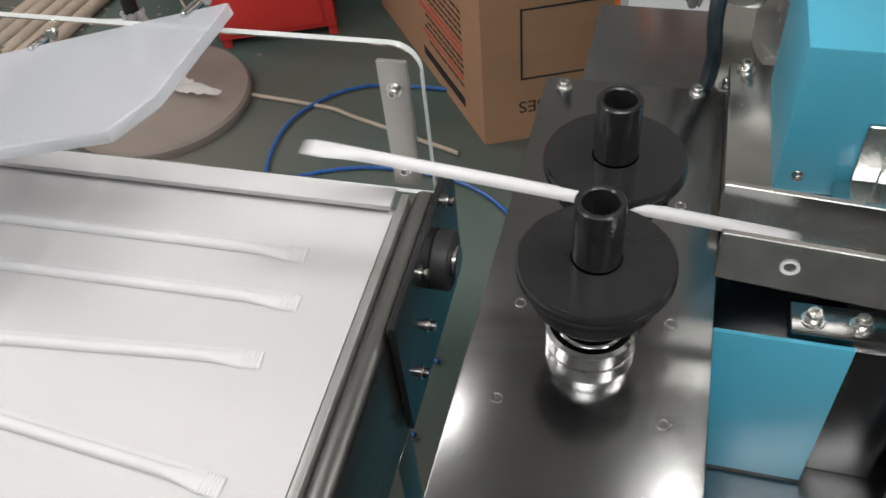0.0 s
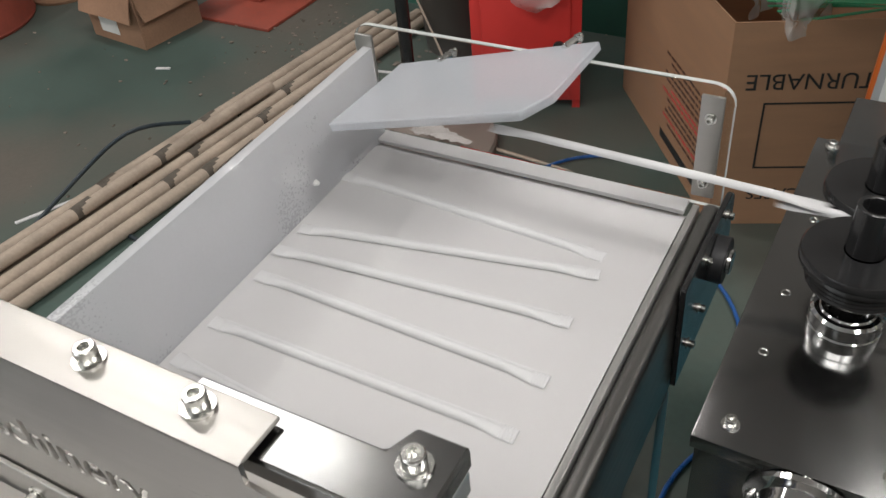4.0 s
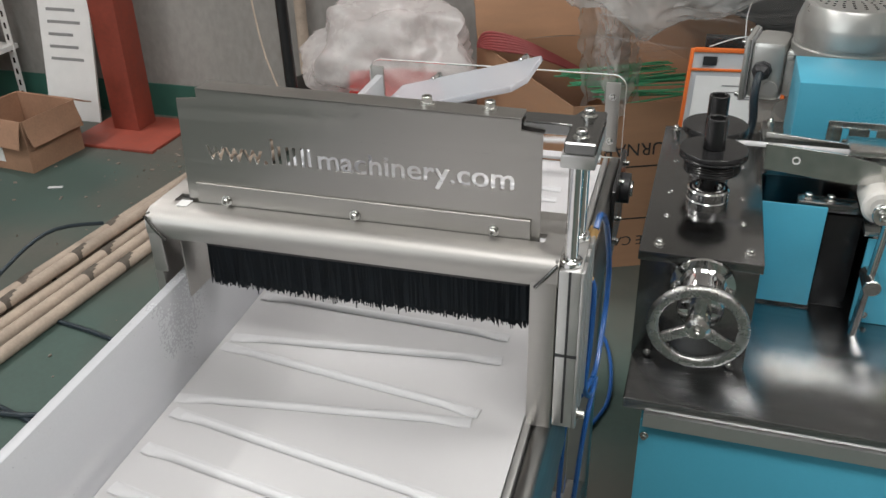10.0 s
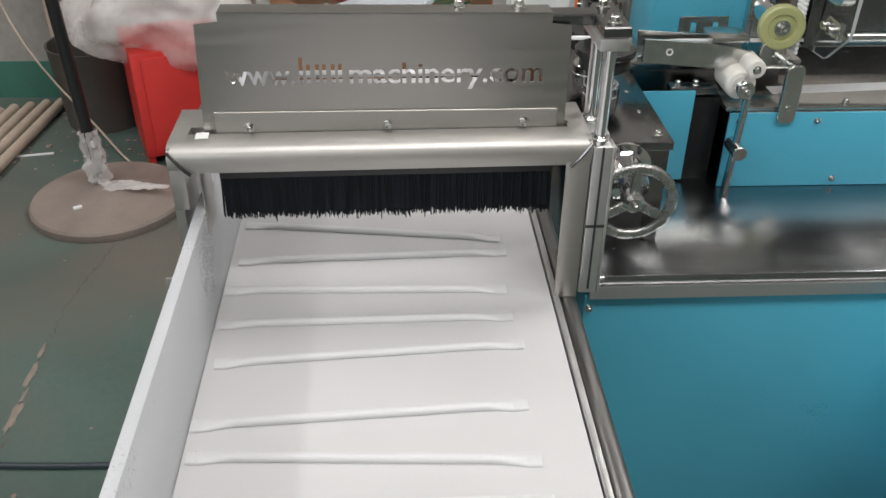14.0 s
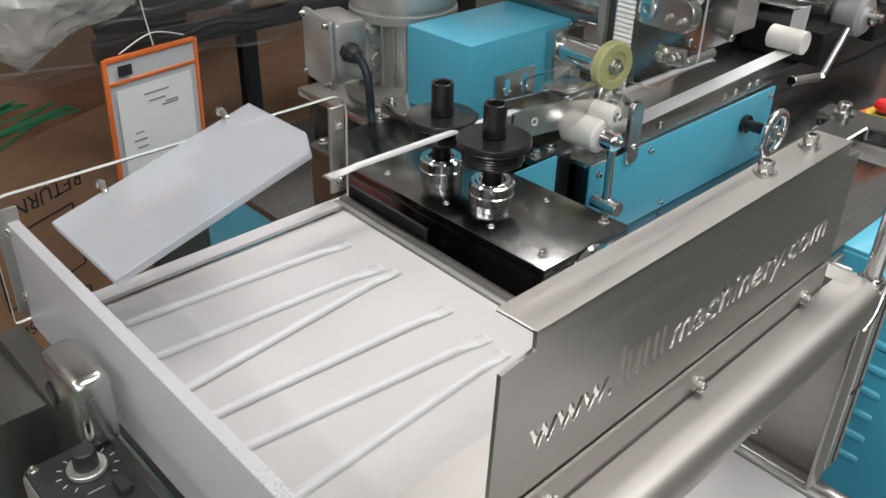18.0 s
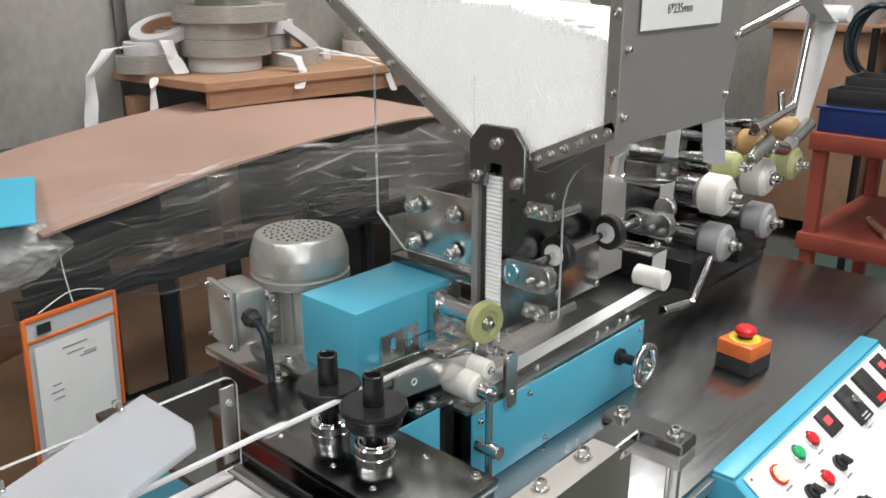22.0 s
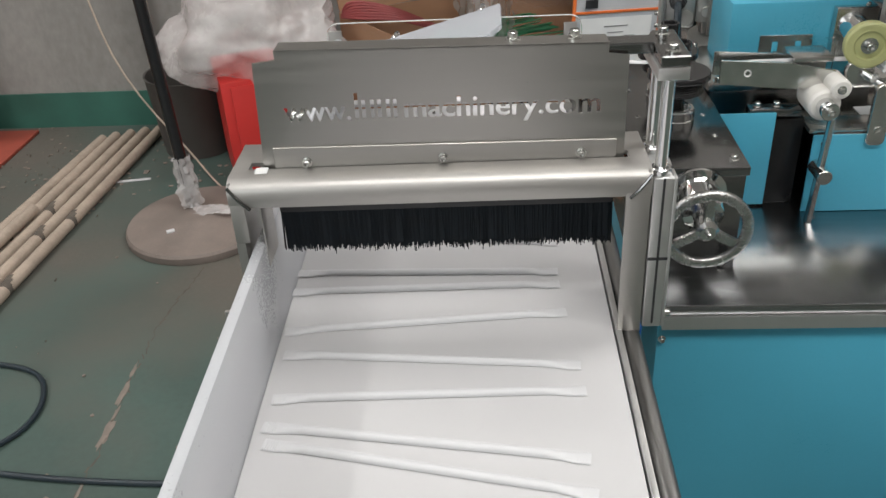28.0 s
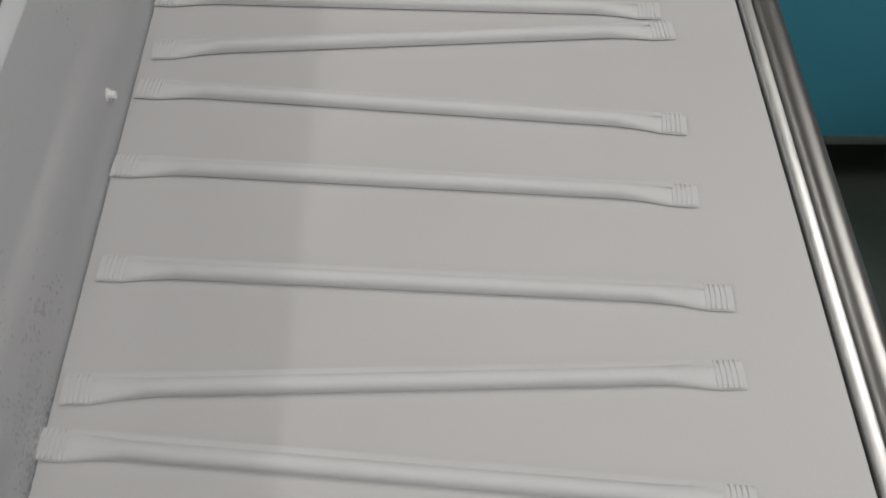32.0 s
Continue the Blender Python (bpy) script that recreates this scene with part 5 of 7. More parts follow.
for z in (0.925, 1.045):
    cb = part("clear_bracket", box(0.915, 0.985, 0.405, 0.4985, z - 0.02, z + 0.02, 0.002), CLEAR, feed, "clear acrylic bracket")
    cb.visible_shadow = False
    for x in (0.93, 0.97):
        bolt(cb, (x, 0.405, z), (0, -1, 0), 0.0045)
part("end_disc", cyl((0.985, 0.425, 0.972), (0.997, 0.425, 0.972), 0.02, 28, bevel=0.002), NICKEL, feed, "turned end disc")
g1 = part("guard", slab([(0.515, 0.945), (0.66, 0.945), (0.72, 0.995), (0.72, 1.23), (0.515, 1.23)], Matrix.Translation((0.583, 0, 0)) @ YZ, 0.006), CLEAR, feed, "clear acrylic guard")
edged(g1, 0)
mpz = part("mount_plate", box(0.590, 0.596, 0.52, 0.66, 0.935, 1.05, 0.001), NICKEL, feed, "steel mounting plate")
for y, z in ((0.633, 1.024), (0.553, 1.023), (0.634, 0.964), (0.554, 0.963)):
    bolt(mpz, (0.583, y, z), (-1, 0, 0), 0.0095)
part("mount_foot", box(0.575, 0.62, 0.51, 0.68, 0.922, 0.935, 0.001), DARK_STEEL, feed)
g2 = part("guard", slab([(0.495, 0.850), (0.428, 0.854), (0.420, 0.859), (0.374, 0.900), (0.372, 0.906), (0.372, 1.069), (0.366, 1.095), (0.353, 1.117), (0.336, 1.130), (0.30, 1.145), (0.285, 1.154), (0.279, 1.168), (0.30, 1.172), (0.40, 1.108), (0.495, 1.108)], Matrix.Translation((0.5990, 0, 0)) @ YZ, 0.005), CLEAR, feed, "clear acrylic guard with a curved edge")
edged(g2, 0)

# paper unwinding rollers behind
unw = thing("paper_unwinder", (1.6, 0.62, TZ), "bank of chrome and rubber web rollers fed with white paper", "roller unit")
part("base_box", box(1.08, 1.80, 0.556, 1.0, TZ, 0.70, 0.002), DARK_STEEL, unw, "polished steel base box")
part("mount", box(1.10, 1.79, 0.70, 0.715, 0.70, 1.20, 0.001), DARK_STEEL, unw, "steel mounting plate")
for x in (1.31, 1.555):
    part("foot_block", box(x, x + 0.16, 0.52, 0.69, 0.70, 0.765, 0.002), BLACK, unw, "black foot block")
for x, z, r, m, label in ((1.42, 0.895, 0.045, WRUB, "white rubber roller"), (1.443, 0.781, 0.043, GREYR, "grey knurled roller"), (1.635, 0.897, 0.045, WRUB, "white rubber roller"), (1.67, 0.783, 0.043, GREYR, "grey knurled roller"),
                          (1.46, 0.955, 0.028, URETH, "green rubber roller"), (1.798, 0.904, 0.042, URETH, "green rubber roller"), (1.583, 0.984, 0.031, AMBER, "amber rubber roller"), (1.777, 0.989, 0.029, AMBER, "amber rubber roller")):
    rl = part("roller", cyl((x, 0.50, z), (x, 0.56, z), r, 32, bevel=0.008), m, unw, label)
    part("roller_shaft", cyl((x, 0.485, z), (x, 0.70, z), r * 0.42), CHROME, rl)
    part("roller_collar", cyl((x, 0.566, z), (x, 0.61, z), r * 0.78), CHROME, rl)
    part("roller_collar", cyl((x, 0.615, z), (x, 0.64, z), r * 0.62), CHROME, rl)
    bolt(rl, (x, 0.485, z), (0, -1, 0), r * 0.22)
for a, b in (((1.48, 0.49, 0.965), (1.58, 0.49, 0.995)), ((1.58, 0.485, 0.984), (1.66, 0.485, 0.965)), ((1.70, 0.485, 0.975), (1.80, 0.485, 1.005))):
    part("swing_arm", cyl(a, b, 0.017), NICKEL, unw, "steel swing arm")
for p, q, r in (((1.52, 0.50, 1.03), (1.72, 0.50, 1.055), 0.012), ((1.56, 0.52, 1.01), (1.68, 0.52, 1.04), 0.012), ((1.66, 0.50, 1.05), (1.64, 0.50, 1.10), 0.008), ((1.72, 0.50, 1.035), (1.93, 0.55, 1.36), 0.010), ((1.27, 0.49, 0.70), (1.36, 0.50, 0.77), 0.007), ((1.10, 0.47, 0.735), (1.20, 0.47, 0.72), 0.009)):
    part("rod", cyl(p, q, r), CHROME, unw, "chrome rod")


def web(points, y0, y1):
    """A band of paper along points (x, z)."""
    bm = bmesh.new()
    a = [bm.verts.new((x, y0, z)) for x, z in points]
    b = [bm.verts.new((x, y1, z)) for x, z in points]
    for i in range(len(points) - 1):
        bm.faces.new((a[i], a[i + 1], b[i + 1], b[i]))
    return bm


part("slack_web", web([(1.80, 1.0), (1.86, 1.12), (1.925, 1.245)], 0.49, 0.54), PAPER, unw, "white paper web")
part("slack_web", web([(1.72, 1.345), (1.80, 1.285), (1.90, 1.240), (1.935, 1.2355)], 0.49, 0.54), PAPER, unw, "white paper web")
part("slack_web", web([(1.385, 0.97), (1.365, 1.05), (1.34, 1.13)], 0.50, 0.55), PAPER, unw, "white paper web")
part("paper_reel", pipe((1.635, 0.50, 1.465), (1.635, 0.55, 1.465), 0.150, 0.05, 48), PAPER, unw, "white paper reel")
part("reel_core", pipe((1.635, 0.496, 1.465), (1.635, 0.552, 1.465), 0.0495, 0.020, 32), DARK_STEEL, unw, "steel reel chuck")
part("reel_shaft", cyl((1.635, 0.455, 1.465), (1.635, 0.71, 1.465), 0.0195), CHROME, unw, "chrome reel shaft")
part("reel_post", box(1.60, 1.68, 0.70, 0.725, 0.9, 1.48, 0.001), NICKEL, unw)
part("guide_roller", cyl((1.955, 0.47, 1.342), (1.955, 0.56, 1.342), 0.021), WHITEP, unw, "white guide roller")
part("guide_roller", cyl((1.94, 0.47, 1.257), (1.94, 0.56, 1.257), 0.021), WHITEP, unw, "white guide roller")
part("guide_post", cyl((1.77, 0.707, 1.19), (1.95, 0.575, 1.30), 0.012), NICKEL, unw, "steel guide post")
part("guide_bracket", slab([(1.925, 1.235), (1.975, 1.235), (1.985, 1.365), (1.935, 1.365)], Matrix.Translation((0, 0.561, 0)) @ XZ, 0.008, 0.001), NICKEL, unw, "steel roller bracket")

# ---- round the machine: the floor on the left ----
fan = thing("pedestal_fan", (-0.86, 1.57, 0), "industrial pedestal fan with a heavy round base and black pole", "fan")
part("base", lathe([(0, 0), (0.222, 0), (0.224, 0.004), (0.224, 0.022), (0.218, 0.030), (0.06, 0.040), (0.05, 0.046), (0, 0.046)], (-0.86, 1.57, 0), (-0.86, 1.57, 1), 48), STONE, fan, "dusty cast base disc")
part("pole", cyl((-0.905, 1.64, 0.045), (-0.995, 1.77, 1.20), 0.018), BLACK, fan, "black steel pole")
hd = part("fan_head", cyl((-1.0, 1.69, 1.26), (-1.0, 1.85, 1.26), 0.07), BLACK, fan, "black fan motor")
for k in range(7):
    r = 0.06 + 0.032 * k
    part("guard_ring", sweep([(-1.0 + r * math.cos(a), 1.655 + 0.03 * (k / 6), 1.26 + r * math.sin(a)) for a in np.linspace(0, 2 * math.pi, 13)], 0.0018, 6, 3), BLACKP, hd, "black wire guard ring")
for k in range(16):
    a = 2 * math.pi * k / 16
    part("guard_wire", sweep([(-1.0 + 0.04 * math.cos(a), 1.65, 1.26 + 0.04 * math.sin(a)), (-1.0 + 0.255 * math.cos(a), 1.685, 1.26 + 0.255 * math.sin(a))], 0.0014, 5, 2), BLACKP, hd)


def crumpled_tube(p0, p1, r0, r1, amp, seed, rings=18, seg=22):
    bm = bmesh.new()
    p0, p1 = Vector(p0), Vector(p1)
    prev = None
    for i in range(rings):
        t = i / (rings - 1)
        c = p0.lerp(p1, t)
        r = r0 + (r1 - r0) * t
        ring = []
        for k in range(seg):
            a = 2 * math.pi * k / seg
            q = c + r * Vector((math.cos(a), math.sin(a), 0))
            s = 1 + amp * noise.noise(Vector((math.cos(a) * 3 + seed, math.sin(a) * 3, t * 9)))
            ring.append(bm.verts.new(c + (q - c) * s + Vector((0, 0, 0.3 * r * amp * noise.noise(q * 40)))))
        if prev:
            for k in range(seg):
                bm.faces.new((prev[k], prev[(k + 1) % seg], ring[(k + 1) % seg], ring[k]))
        prev = ring
    return bm


part("pole_wrap", crumpled_tube((-0.905, 1.64, 0.046), (-0.918, 1.658, 0.20), 0.034, 0.024, 0.5, 3), FILM, fan, "milky film wrapped round the pole's foot")
solid("film_scrap", crumpled_tube((-0.86, 1.60, 0.047), (-0.69, 1.56, 0.06), 0.03, 0.01, 0.6, 9), FILM, "brownish scrap of plastic film on the fan's base", "plastic film")

for k, (xa, xb, z, y0, y1, r) in enumerate(((-1.60, -1.425, 0.019, 0.05, 2.22, 0.019), (-1.545, -1.385, 0.019, -0.10, 2.25, 0.018), (-1.485, -1.335, 0.019, 0.0, 2.27, 0.018), (-1.43, -1.285, 0.019, 0.15, 2.29, 0.018), (-1.375, -1.235, 0.019, 0.10, 2.30, 0.018),
                                            (-1.515, -1.405, 0.0505, 0.0, 1.62, 0.0175))):
    tb = thing("cardboard_tube", ((xa + xb) / 2, (y0 + y1) / 2, 0), "long pale cardboard tube lying in a bundle on the floor", "tube", "tubes on the floor")
    part("tube", pipe((xa, y0, z), (xb, y1, z), r, r - 0.004, 14), BAMBOO, tb)
    for t in (0.45, 0.62):
        yy = y0 + (y1 - y0) * (t + 0.05 * (k % 3))
        xx = xa + (xb - xa) * (t + 0.05 * (k % 3))
        part("tape_band", pipe((xx, yy, z), (xx, yy + 0.06, z), r + 0.0012, r - 0.001, 14), DIRT, tb, "dark tape band")
solid("floor_cable", sweep([(-1.42, 1.30, 0.1), (-1.50, 1.15, 0.13), (-1.56, 0.95, 0.05), (-1.52, 0.7, 0.006), (-1.4, 0.45, 0.006)], 0.006), CABLE, "dark cable looped beside the tubes", "cable")
solid("floor_cable", sweep([(-2.4, 0.72, 0.006), (-1.5, 0.64, 0.006), (-1.0, 0.545, 0.006), (-0.6, 0.515, 0.006), (-0.2, 0.53, 0.006)], 0.0065), CABLE, "dark cable across the floor", "cable")
solid("floor_cable", sweep([(-1.35, 0.93, 0.007), (-1.09, 0.88, 0.007), (-1.005, 0.78, 0.007), (-1.01, 0.66, 0.007), (-1.12, 0.57, 0.014), (-1.4, 0.56, 0.007)], 0.0065), CABLE, "dark cable in a loop on the floor", "cable")
solid("hanging_wire", sweep([(-1.45, 2.36, 1.6), (-1.44, 2.36, 0.9), (-1.30, 2.2, 0.35), (-0.98, 1.95, 0.05), (-0.86, 1.8, 0.02)], 0.0035), BAMBOO, "thin pale wire hanging down the wall", "wire")
solid("wall_pipe", pipe((-1.22, 2.36, 0.0), (-1.22, 2.36, 2.6), 0.022, 0.018), BAMBOO, "pale plastic conduit against the wall", "pipe")
solid("grey_bin", lathe([(0, 0), (0.13, 0), (0.15, 0.28), (0.153, 0.285), (0.146, 0.285), (0.127, 0.01), (0, 0.01)], (-1.04, 2.19, 0), (-1.04, 2.19, 1), 28), mat("dark_grey_plastic", (0.06, 0.055, 0.05), 0.6), "dark grey round bin by the wall", "bin")


def crack_line(pts, seed, w=0.006):
    """A thin broken crack, slightly proud lips of loose screed."""
    rng = random.Random(seed)
    bm = bmesh.new()
    for (xa, ya), (xb, yb) in zip(pts, pts[1:]):
        n = 14
        for k in range(n):
            t0, t1 = k / n, (k + 1) / n
            a = Vector((xa + (xb - xa) * t0 + rng.gauss(0, 0.004), ya + (yb - ya) * t0, 0))
            b = Vector((xa + (xb - xa) * t1 + rng.gauss(0, 0.004), ya + (yb - ya) * t1, 0))
            ww = w * rng.uniform(0.25, 1.0)
            vs = [bm.verts.new(a + Vector((-ww / 2, 0, 0.0006))), bm.verts.new(a + Vector((ww / 2, 0, 0.0006))), bm.verts.new(b + Vector((ww / 2, 0, 0.0006))), bm.verts.new(b + Vector((-ww / 2, 0, 0.0006)))]
            bm.faces.new(vs)
    return bm


solid("floor_crack", crack_line([(-0.79, 1.34), (-0.83, 1.05), (-0.82, 0.80), (-0.812, 0.65), (-0.80, 0.42), (-0.80, 0.0)], 4), DIRT, "long dark crack in the floor", "crack", kind="structure")


def chip(x, y, rx, ry, seed):
    rng = random.Random(seed)
    pts = []
    for k in range(16):
        a = 2 * math.pi * k / 16
        s = rng.uniform(0.6, 1.15)
        pts.append((x + rx * s * math.cos(a), y + ry * s * math.sin(a)))
    return slab(pts, Matrix.Translation((0, 0, 0.0)), 0.0009)


for k, (x, y, rx, ry) in enumerate(((-0.825, 0.80, 0.008, 0.05), (-0.814, 0.667, 0.011, 0.055), (-0.83, 0.88, 0.005, 0.03), (-0.816, 0.73, 0.005, 0.03), (-0.805, 0.5, 0.004, 0.03))):
    solid("floor_chip", chip(x, y, rx, ry, k), CHIP, "broken patch of bare screed along the crack", "floor damage", "floor chips", kind="structure")


def debris():
    rng = random.Random(21)
    bm = bmesh.new()
    for k in range(420):
        if k < 260:
            x, y = rng.gauss(-1.35, 0.35), rng.gauss(2.05, 0.2)
            y = min(y, 2.38)
        else:
            x, y = rng.uniform(-2.6, -0.5), rng.uniform(0.3, 2.4)
        s = rng.uniform(0.002, 0.008)
        b = bmesh.ops.create_icosphere(bm, subdivisions=1, radius=s)
        ang = rng.uniform(0, 6.28)
        for v in b["verts"]:
            v.co = Vector((x + v.co.x * math.cos(ang) * rng.uniform(1.0, 1.8), y + v.co.y, s * 0.35 + v.co.z * 0.45))
    return bm


solid("floor_debris", debris(), CHIP, "scattered crumbs of mortar and dust on the floor", "debris", kind="stuff")
for k, (x, y, a, l, w) in enumerate(((-1.60, 0.93, 65, 0.20, 0.012), (-1.50, 0.78, 30, 0.30, 0.02), (-1.75, 0.35, 75, 0.22, 0.010), (-1.2, 1.9, 10, 0.12, 0.012), (-1.9, 1.65, 20, 0.05, 0.012))):
    solid("paper_strip", moved(box(-l / 2, l / 2, -w / 2, w / 2, 0.0, 0.003), Matrix.Translation((x, y, 0.001)) @ Matrix.Rotation(radians(a), 4, "Z")), PAPER, "white paper offcut on the floor", "paper scrap", "paper scraps")
solid("white_crumb", moved(box(-0.012, 0.012, -0.008, 0.008, 0, 0.006, 0.002), Matrix.Translation((-0.924, 1.481, 0.036)) @ Matrix.Rotation(0.5, 4, "Z")), PAPER, "small white scrap on the fan base", "paper scrap", "paper scraps")


def carton(corner, yaw, w, d, h, name, label, material, flap=0.12, droop=(150, 140, 165, 120), skew=0.0):
    """An open carton: four walls, a floor and four flaps folded out."""
    t = thing(name, corner, label, "cardboard box", turn=yaw)
    m = placed(t) @ Matrix(((1, -math.tan(radians(skew)), 0, 0), (0, 1, 0, 0), (0, 0, 1, 0), (0, 0, 0, 1)))
    k = 0.004
    part("front_wall", moved(box(0, w, 0, k, 0.0, h), m), material, t)
    part("back_wall", moved(box(0, w, d - k, d, 0.0, h), m), material, t)
    part("side_wall", moved(box(0, k, k, d - k, 0.0, h), m), material, t)
    part("side_wall", moved(box(w - k, w, k, d - k, 0.0, h), m), material, t)
    part("bottom", moved(box(k, w - k, k, d - k, 0.001, 0.005), m), material, t)
    for (ax, ay, l, turn), a in zip(((0, 0, w, 0), (w, 0, d, 90), (w, d, w, 180), (0, d, d, 270)), droop):
        if a is None:
            continue
        fm = m @ Matrix.Translation((ax, ay, h + 0.001)) @ Matrix.Rotation(radians(turn), 4, "Z") @ Matrix.Rotation(radians(a), 4, "X")
        bm = box(0.004, l - 0.004, 0, flap, -k / 2, k / 2)
        bmesh.ops.subdivide_edges(bm, edges=bm.edges[:], cuts=3, use_grid_fill=True)
        crumple(bm.verts, 0.006, 14)
        part("flap", moved(bm, fm), material, t)
    return t


cb = carton((-2.35, 1.765, 0), -6, 0.29, 0.26, 0.20, "open_carton", "worn open cardboard carton with its flaps hanging out", CARD2, 0.10, (250, 255, 205, 215))
cm_ = placed(cb)
part("label", moved(box(0.06, 0.16, -0.002, 0.0, 0.03, 0.085), cm_), WHITEP, cb, "small white label")
# steel column with its foot plate
colm = thing("steel_column", (-1.97, 2.24, 0), "red oxide painted steel column with a foot plate", "column")
part("shaft", box(-2.03, -1.91, 2.18, 2.30, 0.012, ZC, 0.004), RUST, colm, "red painted box shaft")
part("foot_plate", box(-2.13, -1.735, 2.005, 2.345, 0.0, 0.012, 0.002), RUST, colm, "rusty foot plate")
drum = thing("steel_drum", (-2.96, 1.62, 0), "large dull red steel drum", "drum")
part("shell", lathe([(0, 0), (0.29, 0), (0.295, 0.01), (0.29, 0.02), (0.29, 0.28), (0.297, 0.29), (0.29, 0.30), (0.29, 0.57), (0.297, 0.58), (0.29, 0.59), (0.29, 0.86), (0.296, 0.88), (0.285, 0.88), (0.28, 0.86), (0, 0.86)], (-2.96, 1.62, 0), (-2.96, 1.62, 1), 40), RUST, drum)
solid("cutting_disc", lathe([(0.02, 0.0), (0.145, 0.0), (0.15, 0.012), (0.145, 0.03), (0.02, 0.034)], (-2.80, 2.02, 0), (-2.80, 2.02, 1), 36), CARD2, "brown round pad lying on the floor", "pad")
solid("cardboard_sheet", moved(slab([(-0.3, -0.2), (0.25, -0.18), (0.3, 0.05), (0.12, 0.2), (-0.25, 0.2)], Matrix.Translation((0, 0, 0.002)), 0.004), Matrix.Translation((-3.1, 2.15, 0))), CARD2, "torn flat cardboard sheet on the floor", "cardboard")
rackw = thing("slotted_rack", (-3.05, 2.2, 0), "white slotted-angle rack with wooden boards", "rack")
for x in (-3.9, -2.62):
    for y in (2.03, 2.34):
        ps = part("post", join(box(x, x + 0.035, y, y + 0.003, 0, 1.8), box(x, x + 0.003, y + 0.003, y + 0.035, 0, 1.8)), WHITEP, rackw, "white slotted post")
        # black patches on the uncut post give the shade in its slots
        for k in range(16):
            part("slot_shade", box(x + 0.012, x + 0.022, y - 0.0006, y, 0.05 + 0.05 * k, 0.075 + 0.05 * k), BLACK, ps)
for z in (0.26, 0.75, 1.25):
    part("shelf", box(-3.9, -2.59, 2.04, 2.37, z, z + 0.02), WHITEP, rackw)
solid("wood_board", box(-3.3, -2.66, 2.02, 2.34, 0.281, 0.36, 0.004), WOOD, "stack of reddish wooden boards on the rack", "board")
poster = thing("leaning_poster", (-2.30, 2.27, 0), "white printed notice board leaning on the wall", "notice")
pmx = Matrix.Translation((-2.40, 2.25, 0.0)) @ Matrix.Rotation(radians(-10), 4, "X")
part("board", moved(box(0, 0.25, 0.0, 0.01, 0, 0.75), pmx), WHITEP, poster)
for k in range(9):
    part("print_bar", moved(box(0.04, 0.2 - 0.02 * (k % 3), -0.001, 0.0, 0.25 + 0.05 * k, 0.262 + 0.05 * k), pmx), REDB if k == 8 else GREYINK, poster)

# ---- behind the conveyor ----
red = thing("red_cabinet", (-0.80, 1.80, 0), "small red metal cabinet with a round lock", "cabinet", turn=22)
RM = placed(red)
part("body", moved(box(0.0, 0.30, 0.008, 0.30, 0.03, 0.37, 0.003), RM), RED, red)
part("door", moved(box(0.03, 0.27, 0.0, 0.0075, 0.045, 0.355, 0.002), RM), RED, red)
part("lock", moved(cyl((0.24, 0.0, 0.20), (0.24, -0.010, 0.20), 0.016), RM), BLACKP, red, "dark round lock")
for x in (0.012, 0.288):
    part("foot", moved(box(x - 0.01, x + 0.012, 0.02, 0.29, 0.0, 0.03), RM), RED, red)


def creases(p, seed):
    """Sharp folds between flat facets, coarse and fine, as in crushed film."""
    out = 0.0
    for q, a in ((1.6, 0.30), (3.6, 0.11), (8.0, 0.018)):
        dist = noise.voronoi(p * q + Vector((seed, q, 0)))[0]
        out += a * (dist[0] - 0.25 * dist[1])
    return out + 0.05 * abs(noise.noise(p * 6 + Vector((0, 0, seed))))


def film_bag(c, size, seed, amp=0.28, sub=5):
    bm = bmesh.new()
    bmesh.ops.create_icosphere(bm, subdivisions=sub, radius=1.0)
    for v in bm.verts:
        d = v.co.normalized()
        s = 0.86 + amp * noise.noise(d * 1.7 + Vector((seed, 0, 0))) + creases(d, seed)
        v.co = Vector((c[0] + d.x * s * size[0], c[1] + d.y * s * size[1], c[2] + d.z * s * size[2]))
    return bm


solid("plastic_bag", film_bag((-0.72, 1.98, 0.46), (0.27, 0.19, 0.19), 2.0, 0.30), FILM, "large crumpled bag of milky pinkish plastic film on the cabinet", "plastic bag", smooth=45)
bigbox = carton((-0.05, 1.545, 0), 24, 0.52, 0.66, 0.50, "open_carton", "large brown packing carton with black printing, open on top", CARD, 0.2, (None, 75, 105, None), 13)
bmx = placed(bigbox) @ Matrix(((1, -math.tan(radians(13)), 0, 0), (0, 1, 0, 0), (0, 0, 1, 0), (0, 0, 0, 1)))
TURNED = Matrix(((-1, 0, 0, 0), (0, 0, -1, 0), (0, -1, 0, 0), (0, 0, 0, 1)))
text("printing", "RETURNABLE", 0.052, bmx @ Matrix.Translation((0.35, -0.0008, 0.385)) @ TURNED, INK, bigbox)
text("printing", "CAKE CASES", 0.042, bmx @ Matrix.Translation((0.31, -0.0008, 0.10)) @ TURNED, INK, bigbox)
for a in ((0.08, 0.31, 0.155, 0.159), (0.08, 0.31, 0.315, 0.319), (0.08, 0.084, 0.159, 0.315), (0.306, 0.31, 0.159, 0.315)):
    part("printed_frame", moved(box(a[0], a[1], -0.0012, -0.0004, a[2], a[3]), bmx), INK, bigbox)
rng = random.Random(21)
